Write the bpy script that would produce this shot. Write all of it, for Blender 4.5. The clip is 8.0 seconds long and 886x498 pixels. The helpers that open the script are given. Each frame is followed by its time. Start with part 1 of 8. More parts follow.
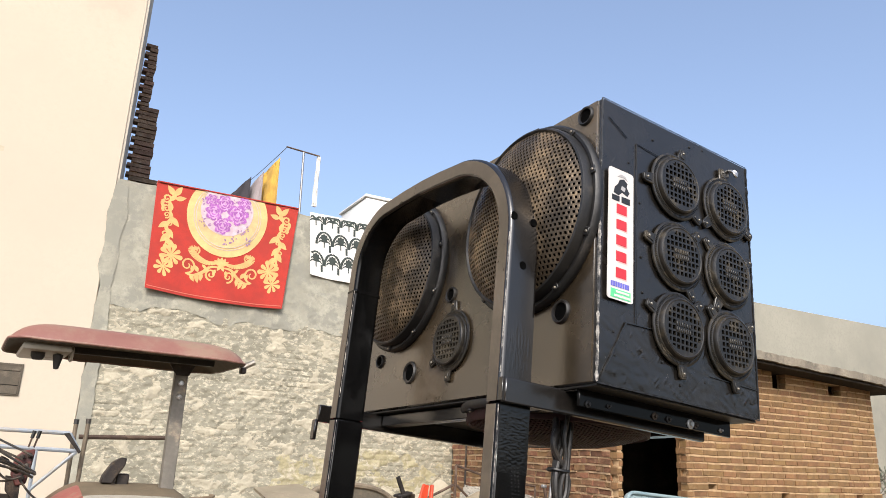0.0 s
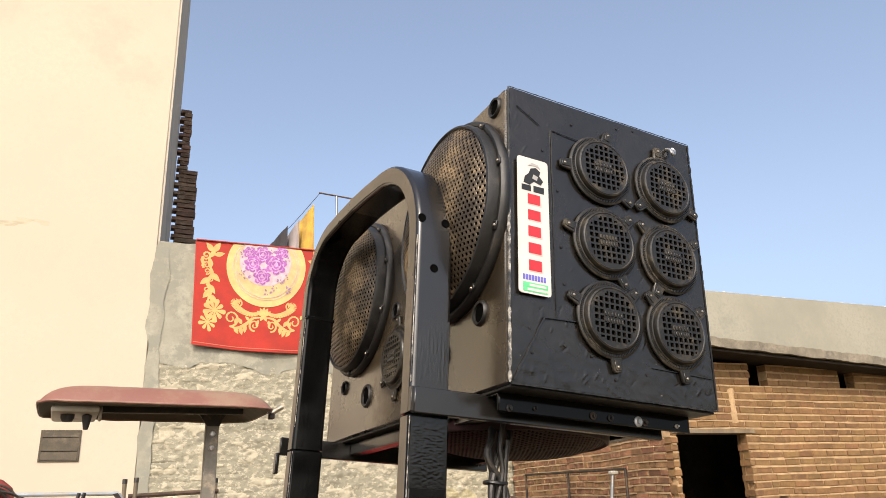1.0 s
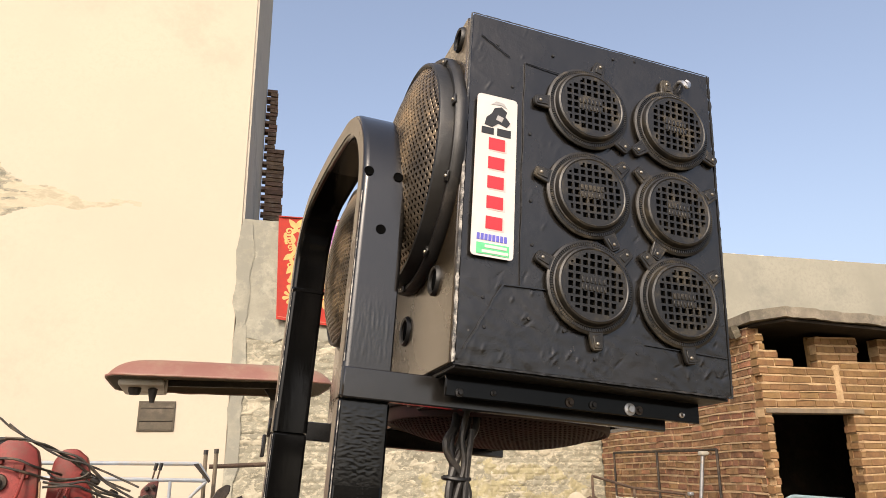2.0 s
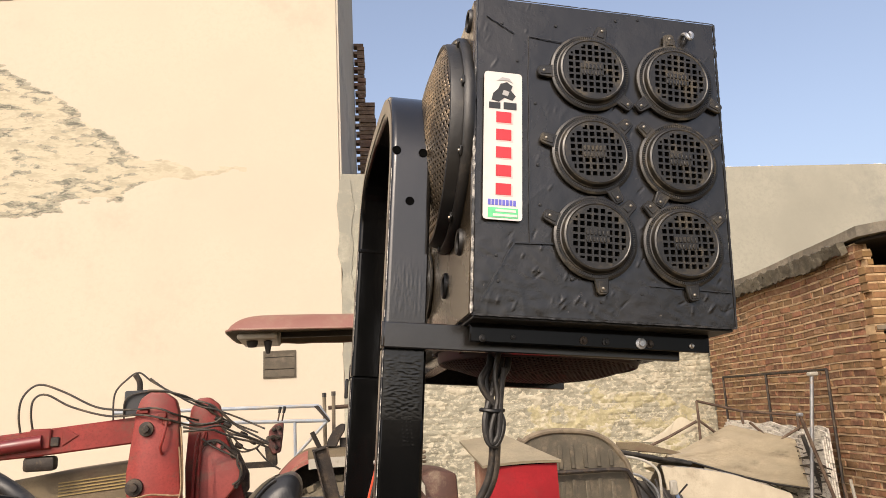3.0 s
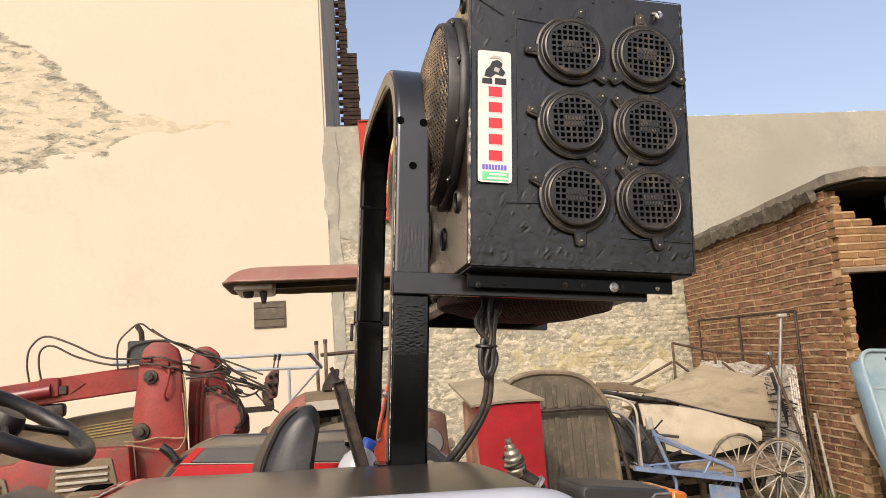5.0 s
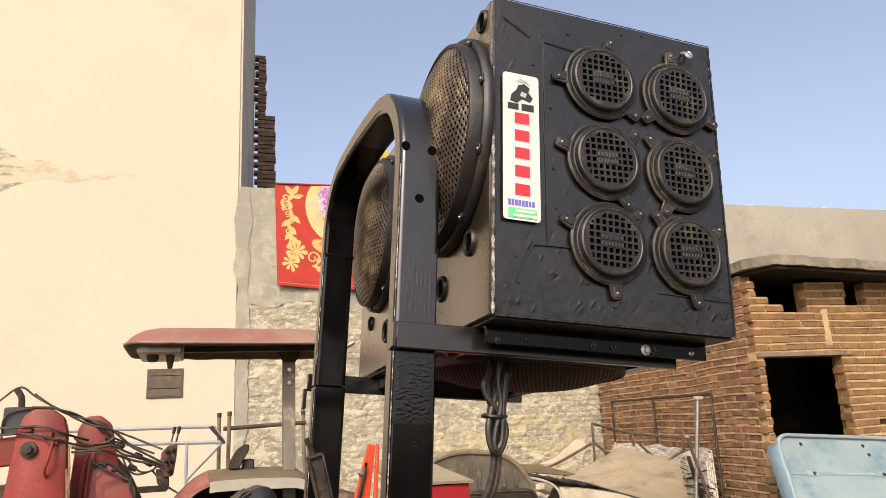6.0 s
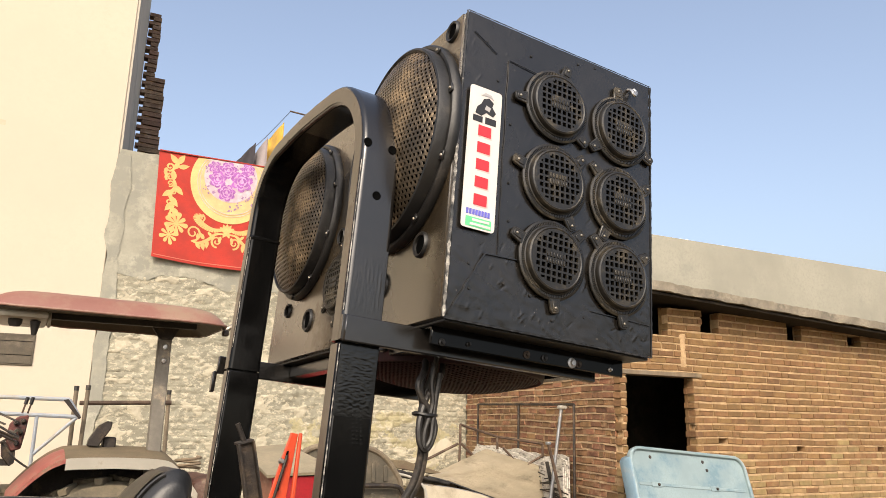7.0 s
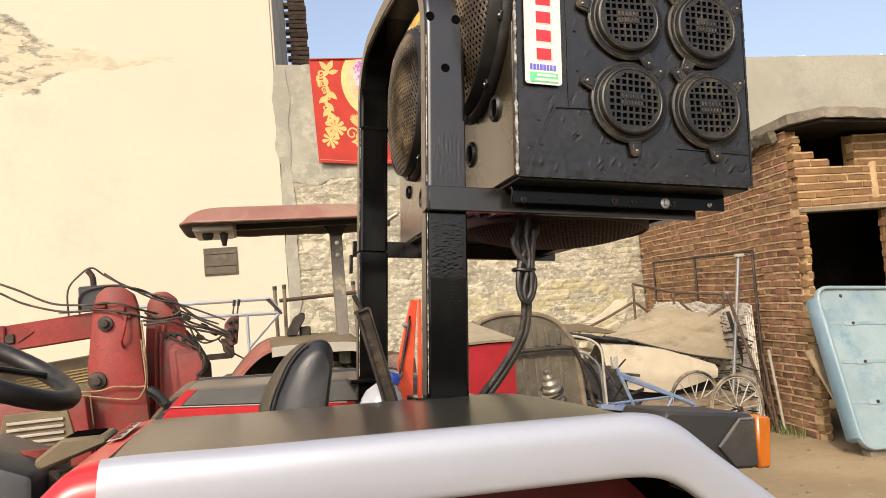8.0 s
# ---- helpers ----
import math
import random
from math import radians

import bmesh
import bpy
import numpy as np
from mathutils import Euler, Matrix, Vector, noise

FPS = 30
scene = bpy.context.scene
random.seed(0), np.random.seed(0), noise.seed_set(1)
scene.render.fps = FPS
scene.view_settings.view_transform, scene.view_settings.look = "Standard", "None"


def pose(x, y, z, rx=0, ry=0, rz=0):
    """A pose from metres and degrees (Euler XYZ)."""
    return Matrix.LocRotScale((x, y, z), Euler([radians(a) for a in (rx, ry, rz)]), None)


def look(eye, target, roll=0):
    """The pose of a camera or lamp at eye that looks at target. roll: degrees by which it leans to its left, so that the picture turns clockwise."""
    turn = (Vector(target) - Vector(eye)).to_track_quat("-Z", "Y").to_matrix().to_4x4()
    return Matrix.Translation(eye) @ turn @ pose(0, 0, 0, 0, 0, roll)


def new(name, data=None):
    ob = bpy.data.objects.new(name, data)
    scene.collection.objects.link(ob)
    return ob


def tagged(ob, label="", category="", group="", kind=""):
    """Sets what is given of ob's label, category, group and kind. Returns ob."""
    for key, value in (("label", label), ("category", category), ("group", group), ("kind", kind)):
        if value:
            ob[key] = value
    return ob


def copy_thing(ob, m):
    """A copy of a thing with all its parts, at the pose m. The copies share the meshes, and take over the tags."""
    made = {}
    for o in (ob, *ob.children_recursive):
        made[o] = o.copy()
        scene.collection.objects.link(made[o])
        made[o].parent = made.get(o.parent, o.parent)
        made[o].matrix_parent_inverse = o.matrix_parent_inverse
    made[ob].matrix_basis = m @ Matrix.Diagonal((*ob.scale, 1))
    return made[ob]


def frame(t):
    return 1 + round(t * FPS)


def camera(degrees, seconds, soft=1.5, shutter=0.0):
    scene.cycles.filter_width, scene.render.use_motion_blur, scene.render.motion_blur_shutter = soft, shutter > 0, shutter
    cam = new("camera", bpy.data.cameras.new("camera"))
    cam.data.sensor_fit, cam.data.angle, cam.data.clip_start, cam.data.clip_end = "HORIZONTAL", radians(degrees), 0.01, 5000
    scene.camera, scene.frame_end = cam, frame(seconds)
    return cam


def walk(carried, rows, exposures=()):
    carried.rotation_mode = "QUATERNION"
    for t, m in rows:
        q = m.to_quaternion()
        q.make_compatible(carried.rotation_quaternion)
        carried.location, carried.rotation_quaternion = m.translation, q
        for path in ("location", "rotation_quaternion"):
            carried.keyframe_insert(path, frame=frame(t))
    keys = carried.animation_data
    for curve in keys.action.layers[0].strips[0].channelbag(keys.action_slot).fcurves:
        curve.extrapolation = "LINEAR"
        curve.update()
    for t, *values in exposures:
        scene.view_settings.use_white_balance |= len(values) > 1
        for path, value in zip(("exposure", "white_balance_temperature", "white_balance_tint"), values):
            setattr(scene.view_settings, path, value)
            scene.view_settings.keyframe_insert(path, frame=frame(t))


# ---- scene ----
cam = camera(62.6, 8.0, 0.65)
PATH = [
    (0, (-1.101, -1.122, 1.741), (-0.076, 0.505, 2.293), 2.27),
    (0.5, (-0.902, -1.210, 1.731), (0.020, 0.435, 2.397), -2.74),
    (1, (-0.766, -1.213, 1.702), (0.103, 0.470, 2.344), -2.16),
    (1.2, (-0.686, -1.161, 1.707), (0.085, 0.591, 2.286), 0.45),
    (2.3, (-0.329, -1.115, 1.743), (0.134, 0.747, 2.308), -3.92),
    (2.5, (-0.301, -1.176, 1.736), (0.032, 0.734, 2.224), -5.36),
    (3, (-0.295, -1.347, 1.734), (0.051, 0.576, 2.161), -3.10),
    (3.5, (-0.315, -1.545, 1.703), (0.041, 0.408, 1.951), -0.80),
    (4, (-0.207, -1.601, 1.713), (0.139, 0.346, 2.011), 0.46),
    (4.2, (-0.161, -1.617, 1.706), (0.071, 0.349, 1.997), -1.38),
    (5.3, (-0.473, -1.497, 1.711), (0.015, 0.420, 2.009), -3.73),
    (5.5, (-0.512, -1.435, 1.702), (0.071, 0.451, 2.025), -1.59),
    (6, (-0.536, -1.233, 1.707), (0.117, 0.597, 2.183), -2.93),
    (6.5, (-0.561, -1.152, 1.713), (0.342, 0.560, 2.215), 0.18),
    (7, (-0.693, -1.206, 1.714), (0.269, 0.487, 2.171), 1.13),
    (7.5, (-0.729, -1.271, 1.699), (0.138, 0.511, 1.965), -0.93),
    (7.6, (-0.706, -1.275, 1.696), (0.125, 0.527, 1.946), -2.60),
    (7.8, (-0.630, -1.301, 1.692), (0.103, 0.544, 1.934), -4.59),
    (8, (-0.544, -1.338, 1.673), (-0.008, 0.584, 1.811), -4.81),
]
walk(cam, [(t, look(eye, target, roll)) for t, eye, target, roll in PATH], [(0.0, -0.15, 5750, 10), (0.5, -0.15, 5980, 10), (1.0, -0.15, 6280, 10), (2.5, -0.17, 6510, 13), (3.5, -0.28, 6450, 13), (4.2, -0.28, 6450, 13), (5.5, -0.25, 6510, 15), (6.0, -0.20, 6550, 14), (6.5, -0.11, 6400, 10), (8.0, -0.13, 6550, 11)])

# ---- light ----
SUN = Vector((-0.405, -0.67, 0.62)).normalized()
world = bpy.data.worlds.new("sky")
scene.world = world
world.use_nodes = True
wn = world.node_tree.nodes
sky = wn.new("ShaderNodeTexSky")
sky.sky_type = "NISHITA"
sky.sun_disc = False
sky.sun_elevation = math.asin(SUN.z)
sky.sun_rotation = math.atan2(SUN.x, SUN.y)
sky.air_density, sky.dust_density, sky.ozone_density = 1.0, 6.0, 1.0
wn["Background"].inputs["Strength"].default_value = 0.305
haze = wn.new("ShaderNodeHueSaturation")
haze.inputs["Saturation"].default_value = 0.80
world.node_tree.links.new(sky.outputs["Color"], haze.inputs["Color"])
world.node_tree.links.new(haze.outputs["Color"], wn["Background"].inputs["Color"])
sun_data = bpy.data.lights.new("sun", "SUN")
sun_data.energy, sun_data.angle, sun_data.color = 3.05, radians(0.6), (1.0, 0.85, 0.65)
sun = new("sun", sun_data)
sun.matrix_world = look(SUN * 40, (0, 0, 0))

# ---- frames: one layout unit is U metres; the tractor stands on a slope, so its frame leans ----
U, GROUND = 0.85, -0.45
YARD = Matrix.Scale(U, 4) @ Matrix.Translation((0, 0, -GROUND))
TILT = Matrix(((0.99629, -0.00135, 0.08608), (-0.00135, 0.99951, 0.0312), (-0.08608, -0.0312, 0.9958))).to_4x4()
RIG = YARD @ Matrix.Translation((0, 0, 1.8)) @ TILT @ Matrix.Translation((0, 0, -1.8))
WALL = YARD @ Matrix.Translation((0, 10.75, 0)) @ Matrix.Rotation(radians(-4), 4, "Z")


# ---- materials ----
def mat(name, base, rough=0.6, metal=0.0, var=0.18, scale=5.0, bump=0.15, fine=60.0, dirt=None, dirt_amount=0.4,
        dirt_scale=1.5, stretch=(1, 1, 1), spread=0.0, coat=0.0, sheen=0.0, rough_var=0.12, trans=0.0, spec=0.5, edge=0.0):
    """A painted, dusty or weathered surface: tone at two scales, dirt in patches, fine relief."""
    m = bpy.data.materials.new(name)
    m.use_nodes = True
    nt = m.node_tree
    n, link = nt.nodes, nt.links.new
    p = n["Principled BSDF"]
    co = n.new("ShaderNodeTexCoord")
    info = n.new("ShaderNodeObjectInfo")
    geo = n.new("ShaderNodeNewGeometry")
    mapping = n.new("ShaderNodeMapping")
    mapping.inputs["Scale"].default_value = stretch
    add = n.new("ShaderNodeVectorMath")
    add.operation = "MULTIPLY_ADD"
    link(info.outputs["Random"], add.inputs[0])
    add.inputs[1].default_value = (37.0, 17.0, 23.0)
    link(co.outputs["Object"], add.inputs[2])
    link(add.outputs[0], mapping.inputs["Vector"])

    def noise_tex(s, detail=5.0, r=0.6):
        t = n.new("ShaderNodeTexNoise")
        t.inputs["Scale"].default_value, t.inputs["Detail"].default_value, t.inputs["Roughness"].default_value = s, detail, r
        link(mapping.outputs[0], t.inputs["Vector"])
        return t

    def blend(fac, a, b):
        x = n.new("ShaderNodeMix")
        x.data_type = "RGBA"
        for sock, v in (("Factor", fac), ("A", a), ("B", b)):
            s = [i for i in x.inputs if i.name == sock and (i.type == "RGBA" or sock == "Factor")][0]
            if isinstance(v, tuple):
                s.default_value = (*v, 1)
            elif isinstance(v, float):
                s.default_value = v
            else:
                link(v, s)
        return [o for o in x.outputs if o.type == "RGBA"][0]

    def ramp(sock, lo, hi):
        r = n.new("ShaderNodeMapRange")
        r.interpolation_type = "SMOOTHSTEP"
        r.inputs["From Min"].default_value, r.inputs["From Max"].default_value = lo, hi
        link(sock, r.inputs["Value"])
        return r.outputs["Result"]

    big, small = noise_tex(scale), noise_tex(fine, 4.0, 0.7)
    lo, hi = tuple(c * (1 - var) for c in base), tuple(min(0.95, c * (1 + var)) for c in base)
    col = blend(ramp(big.outputs["Fac"], 0.32, 0.68), lo, hi)
    col = blend(ramp(small.outputs["Fac"], 0.40, 0.75), col, tuple(c * (1 - 0.6 * var) for c in base))
    if spread:
        both = n.new("ShaderNodeMath")
        both.operation = "ADD"
        link(info.outputs["Random"], both.inputs[0])
        link(geo.outputs["Random Per Island"], both.inputs[1])
        part_of = n.new("ShaderNodeMath")
        part_of.operation = "FRACT"
        link(both.outputs[0], part_of.inputs[0])
        hsv = n.new("ShaderNodeHueSaturation")
        link(col, hsv.inputs["Color"])
        span = n.new("ShaderNodeMapRange")
        span.inputs["To Min"].default_value, span.inputs["To Max"].default_value = 1 - spread, 1 + spread
        link(part_of.outputs[0], span.inputs["Value"])
        link(span.outputs[0], hsv.inputs["Value"])
        turn = n.new("ShaderNodeMath")
        turn.operation = "MULTIPLY_ADD"
        turn.inputs[1].default_value, turn.inputs[2].default_value = 7.31, 0.0
        link(part_of.outputs[0], turn.inputs[0])
        apart = n.new("ShaderNodeMath")
        apart.operation = "FRACT"
        link(turn.outputs[0], apart.inputs[0])
        hue = n.new("ShaderNodeMapRange")
        hue.inputs["To Min"].default_value, hue.inputs["To Max"].default_value = 0.5 - 0.06 * spread, 0.5 + 0.06 * spread
        link(apart.outputs[0], hue.inputs["Value"])
        link(hue.outputs[0], hsv.inputs["Hue"])
        col = hsv.outputs["Color"]
    rough_sock = None
    if dirt:
        patch = noise_tex(dirt_scale, 8.0, 0.72)
        lo_at = 0.62 - 0.35 * dirt_amount
        mask = ramp(patch.outputs["Fac"], lo_at, lo_at + edge if edge else 0.80 - 0.30 * dirt_amount)
        col = blend(mask, col, dirt)
        rough_sock = mask
    link(col, p.inputs["Base Color"])
    rr = n.new("ShaderNodeMapRange")
    rr.inputs["To Min"].default_value, rr.inputs["To Max"].default_value = max(0.03, rough - rough_var), min(1, rough + rough_var)
    link(big.outputs["Fac"], rr.inputs["Value"])
    if rough_sock:
        mx = n.new("ShaderNodeMath")
        mx.operation = "MAXIMUM"
        half = n.new("ShaderNodeMath")
        half.operation = "MULTIPLY"
        half.inputs[1].default_value = 0.75
        link(rough_sock, half.inputs[0])
        link(half.outputs[0], mx.inputs[0])
        link(rr.outputs[0], mx.inputs[1])
        link(mx.outputs[0], p.inputs["Roughness"])
    else:
        link(rr.outputs[0], p.inputs["Roughness"])
    p.inputs["Metallic"].default_value = metal
    p.inputs["Coat Weight"].default_value = coat
    p.inputs["Coat Roughness"].default_value = rough * 0.6
    p.inputs["Sheen Weight"].default_value = sheen
    p.inputs["Transmission Weight"].default_value = trans
    p.inputs["Specular IOR Level"].default_value = spec
    if bump:
        b = n.new("ShaderNodeBump")
        b.inputs["Strength"].default_value, b.inputs["Distance"].default_value = bump, 0.02
        s2 = n.new("ShaderNodeMath")
        s2.operation = "MULTIPLY_ADD"
        s2.inputs[1].default_value = 0.35
        link(small.outputs["Fac"], s2.inputs[0])
        link(big.outputs["Fac"], s2.inputs[2])
        link(s2.outputs[0], b.inputs["Height"])
        link(b.outputs[0], p.inputs["Normal"])
    return m


DUST = (0.42, 0.33, 0.22)
cream = mat("cream_plaster", (0.434, 0.379, 0.297), 0.9, var=0.035, scale=0.5, bump=0.08, fine=14, dirt=(0.392, 0.342, 0.266), dirt_amount=0.26, dirt_scale=0.45)
peeled = mat("peeled_masonry", (0.425, 0.378, 0.275), 0.95, var=0.10, scale=5.0, bump=0.4, fine=34, dirt=(0.340, 0.306, 0.220), dirt_amount=0.42, dirt_scale=5.0, stretch=(0.6, 1, 1.8), edge=0.12)
flaked_grey = mat("grey_weathered_plaster", (0.262, 0.250, 0.192), 0.95, var=0.25, scale=9.0, bump=0.5, fine=40, dirt=(0.375, 0.322, 0.235), dirt_amount=0.45, dirt_scale=10.0, stretch=(0.6, 1, 1.8))
flaked = mat("flaked_masonry", (0.150, 0.146, 0.115), 0.95, var=0.35, scale=9.0, bump=0.8, fine=40, dirt=(0.28, 0.26, 0.19), dirt_amount=0.45, dirt_scale=12.0, stretch=(0.6, 1, 1.8), edge=0.10)
cement = mat("grey_cement", (0.280, 0.268, 0.212), 0.9, var=0.20, scale=3.0, bump=0.6, fine=25, dirt=(0.215, 0.208, 0.17), dirt_amount=0.46, dirt_scale=3.5, edge=0.12)
render_grey = mat("grey_render", (0.217, 0.207, 0.166), 0.92, var=0.12, scale=0.6, bump=0.1, fine=18, dirt=(0.165, 0.160, 0.134), dirt_amount=0.34, dirt_scale=0.45)
side_plaster = mat("grey_side_plaster", (0.385, 0.350, 0.285), 0.92, var=0.12, scale=0.8, bump=0.15, fine=18, dirt=(0.25, 0.24, 0.21), dirt_amount=0.36, dirt_scale=0.8)
wash = mat("whitewashed_masonry", (0.240, 0.224, 0.166), 0.95, var=0.22, scale=1.6, bump=0.7, fine=45, dirt=(0.375, 0.340, 0.255), dirt_amount=0.28, dirt_scale=15, stretch=(0.8, 0.8, 1.4), spread=0.12, edge=0.045)
lime_white = mat("thick_lime", (0.355, 0.322, 0.238), 0.95, var=0.12, scale=5, bump=0.6, fine=45)
stain_yellow = mat("yellow_damp", (0.290, 0.258, 0.150), 0.95, var=0.2, scale=4, bump=0.6, fine=45, dirt=(0.40, 0.36, 0.27), dirt_amount=0.4, dirt_scale=9)
bed = mat("pale_mortar", (0.262, 0.231, 0.163), 0.95, var=0.25, scale=7, bump=0.6, fine=30, dirt=(0.442, 0.3825, 0.272), dirt_amount=0.40, dirt_scale=6)
brickm = mat("fired_brick", (0.164, 0.090, 0.035), 0.92, var=0.22, scale=9, bump=0.45, fine=50, dirt=(0.205, 0.122, 0.053), dirt_amount=0.34, dirt_scale=7, spread=0.17)
salt_brick = mat("salt_bleached_brick", (0.205, 0.138, 0.060), 0.94, var=0.22, scale=9, bump=0.45, fine=50, dirt=(0.20, 0.118, 0.050), dirt_amount=0.34, dirt_scale=6, spread=0.18)
side_brick = mat("dull_red_brick", (0.188, 0.095, 0.045), 0.94, var=0.32, scale=9, bump=0.9, fine=45, dirt=(0.27, 0.165, 0.090), dirt_amount=0.36, dirt_scale=8, spread=0.30)
mortar = mat("lime_mortar", (0.365, 0.250, 0.135), 0.95, var=0.25, scale=8, bump=0.7, fine=40, dirt=(0.24, 0.148, 0.070), dirt_amount=0.38, dirt_scale=3)
side_mortar = mat("mud_mortar", (0.39, 0.275, 0.160), 0.95, var=0.3, scale=8, bump=0.6, fine=40, dirt=(0.15, 0.090, 0.050), dirt_amount=0.38, dirt_scale=4)
pier_brick = mat("old_dark_brick", (0.135, 0.088, 0.060), 0.95, var=0.25, scale=10, bump=0.5, fine=40, dirt=(0.20, 0.16, 0.12), dirt_amount=0.35, dirt_scale=7, spread=0.25)
# near-black for dark parts, and for the shaded hollow at the scrap heap
dark_and_shade = mat("oily_dark_tarp", (0.012, 0.010, 0.008), 0.7, var=0.4, scale=6, bump=0.3, dirt=(0.035, 0.028, 0.02), dirt_amount=0.35, dirt_scale=5)
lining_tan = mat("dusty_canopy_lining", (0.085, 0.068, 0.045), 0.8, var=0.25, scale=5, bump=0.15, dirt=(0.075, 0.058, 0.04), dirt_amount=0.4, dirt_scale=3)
rim_tan = mat("dusty_tan_rim", (0.15, 0.118, 0.078), 0.8, var=0.25, scale=8, bump=0.2, dirt=(0.09, 0.07, 0.048), dirt_amount=0.35, dirt_scale=6)
concrete = mat("weathered_concrete", (0.185, 0.16, 0.12), 0.92, var=0.3, scale=4, bump=0.6, fine=30, dirt=(0.10, 0.09, 0.07), dirt_amount=0.45, dirt_scale=3)
# near-black that puts the hut's indoor and under-slab shade into colour
shade_dark = mat("sooty_plaster", (0.022, 0.018, 0.014), 0.95, var=0.3, scale=3, bump=0.3, dirt=(0.045, 0.036, 0.026), dirt_amount=0.35, dirt_scale=2, spec=0.1)
mossy = mat("mossy_concrete", (0.08925, 0.0765, 0.0527), 0.95, var=0.4, scale=6, bump=0.7, fine=30, dirt=(0.221, 0.1997, 0.153), dirt_amount=0.30, dirt_scale=5)
dirt_ground = mat("dry_earth", (0.205, 0.150, 0.080), 0.97, var=0.18, scale=0.8, bump=0.4, fine=14, dirt=(0.250, 0.190, 0.108), dirt_amount=0.45, dirt_scale=0.6)
vinyl = mat("black_cabinet_paint", (0.0085, 0.0073, 0.0060), 0.27, var=0.4, scale=5, bump=0.12, fine=48, dirt=(0.085, 0.074, 0.062), dirt_amount=-0.08, dirt_scale=42, edge=0.06, spec=0.62, rough_var=0.14)
panel_dusty = mat("dusty_black_paint", (0.034, 0.0250, 0.0148), 0.27, var=0.45, scale=5, bump=0.05, fine=70, dirt=(0.078, 0.056, 0.031), dirt_amount=0.36, dirt_scale=3, spec=0.7, coat=0.5, rough_var=0.06)
chipped = mat("chipped_black_edge", (0.03, 0.03, 0.03), 0.5, var=0.4, scale=30, bump=0.3, fine=90, dirt=(0.46, 0.43, 0.38), dirt_amount=0.52, dirt_scale=38)
scuffed = mat("scuffed_black_edge", (0.03, 0.03, 0.03), 0.4, var=0.4, scale=30, bump=0.3, fine=90, dirt=(0.36, 0.33, 0.28), dirt_amount=0.20, dirt_scale=38)
gloss = mat("gloss_black_enamel", (0.003, 0.003, 0.003), 0.11, var=0.3, scale=14, bump=0.030, fine=55, stretch=(1, 1, 0.3), rough_var=0.06, spec=0.17)
brushed = mat("brushed_black_enamel", (0.004, 0.004, 0.004), 0.14, var=0.3, scale=14, bump=0.05, fine=55, rough_var=0.06, spec=0.42)
satin = mat("satin_black_enamel", (0.0085, 0.0075, 0.0066), 0.22, var=0.3, scale=9, bump=0.035, fine=60, rough_var=0.08, spec=0.72)
band_brown = mat("dusty_frame_side", (0.052, 0.041, 0.029), 0.30, var=0.3, scale=8, bump=0.04, fine=60, dirt=(0.10, 0.078, 0.052), dirt_amount=0.42, dirt_scale=6, spec=0.7)
# tan in base and dirt also holds the grille's sunlit brown-gold sheen
mesh_black = mat("black_grille_steel", (0.066, 0.050, 0.033), 0.36, 0.5, var=0.3, scale=20, bump=0.05, dirt=(0.255, 0.185, 0.110), dirt_amount=0.50, dirt_scale=8)
maroon_mesh = mat("dark_maroon_grille", (0.024, 0.007, 0.007), 0.6, var=0.3, scale=14, bump=0.05, spec=0.25)
ring_black = mat("black_rubber_ring", (0.0064, 0.006, 0.0056), 0.5, var=0.3, scale=20, bump=0.1, dirt=(0.048, 0.04, 0.032), dirt_amount=0.28, dirt_scale=10)
cap_black = mat("black_moulded_plastic", (0.0085, 0.0072, 0.0052), 0.38, var=0.25, scale=30, bump=0.05, dirt=(0.045, 0.036, 0.022), dirt_amount=0.42, dirt_scale=16, spec=0.5)
# matt black for the cones, and for shade put into holes and liners
cone_shade_black = mat("dark_cone", (0.003, 0.003, 0.003), 0.9, bump=0.0, spec=0.0)
red_dark = mat("dark_red_paint", (0.115, 0.010, 0.012), 0.4, var=0.2, scale=10, bump=0.05)
white_print = mat("sticker_white", (0.52, 0.49, 0.46), 0.35, var=0.05, scale=12, bump=0.0)
red_print = mat("print_red", (0.42, 0.02, 0.028), 0.4, var=0.05, bump=0.0)
pink_print = mat("print_pale_red", (0.80, 0.42, 0.40), 0.4, var=0.05, bump=0.0)
black_print = mat("print_black", (0.012, 0.012, 0.012), 0.4, bump=0.0)
grey_print = mat("print_grey", (0.32, 0.31, 0.30), 0.4, bump=0.0)
blue_print = mat("print_blue", (0.10, 0.10, 0.42), 0.4, bump=0.0)
green_print = mat("print_green", (0.10, 0.46, 0.20), 0.4, bump=0.0)
dull_steel = mat("dull_dusty_steel", (0.26, 0.24, 0.20), 0.42, 0.7, var=0.25, scale=25, bump=0.1, dirt=(0.15, 0.11, 0.07), dirt_amount=0.4, dirt_scale=14)
steel = mat("worn_steel", (0.55, 0.54, 0.52), 0.35, 0.9, var=0.25, scale=25, bump=0.1, dirt=(0.25, 0.18, 0.11), dirt_amount=0.3, dirt_scale=12)
silver = mat("silver_paint", (0.325, 0.340, 0.385), 0.38, 0.30, var=0.03, scale=3, bump=0.015, coat=0.5, rough_var=0.05)
fender_black = mat("satin_fender_paint", (0.0165, 0.0148, 0.0100), 0.36, var=0.12, scale=2.5, bump=0.02, fine=90, rough_var=0.05, spec=0.6, coat=0.5)
red_new = mat("red_enamel", (0.357, 0.0102, 0.0136), 0.34, var=0.12, scale=4, bump=0.03, coat=0.3, dirt=(0.306, 0.085, 0.0595), dirt_amount=0.15)
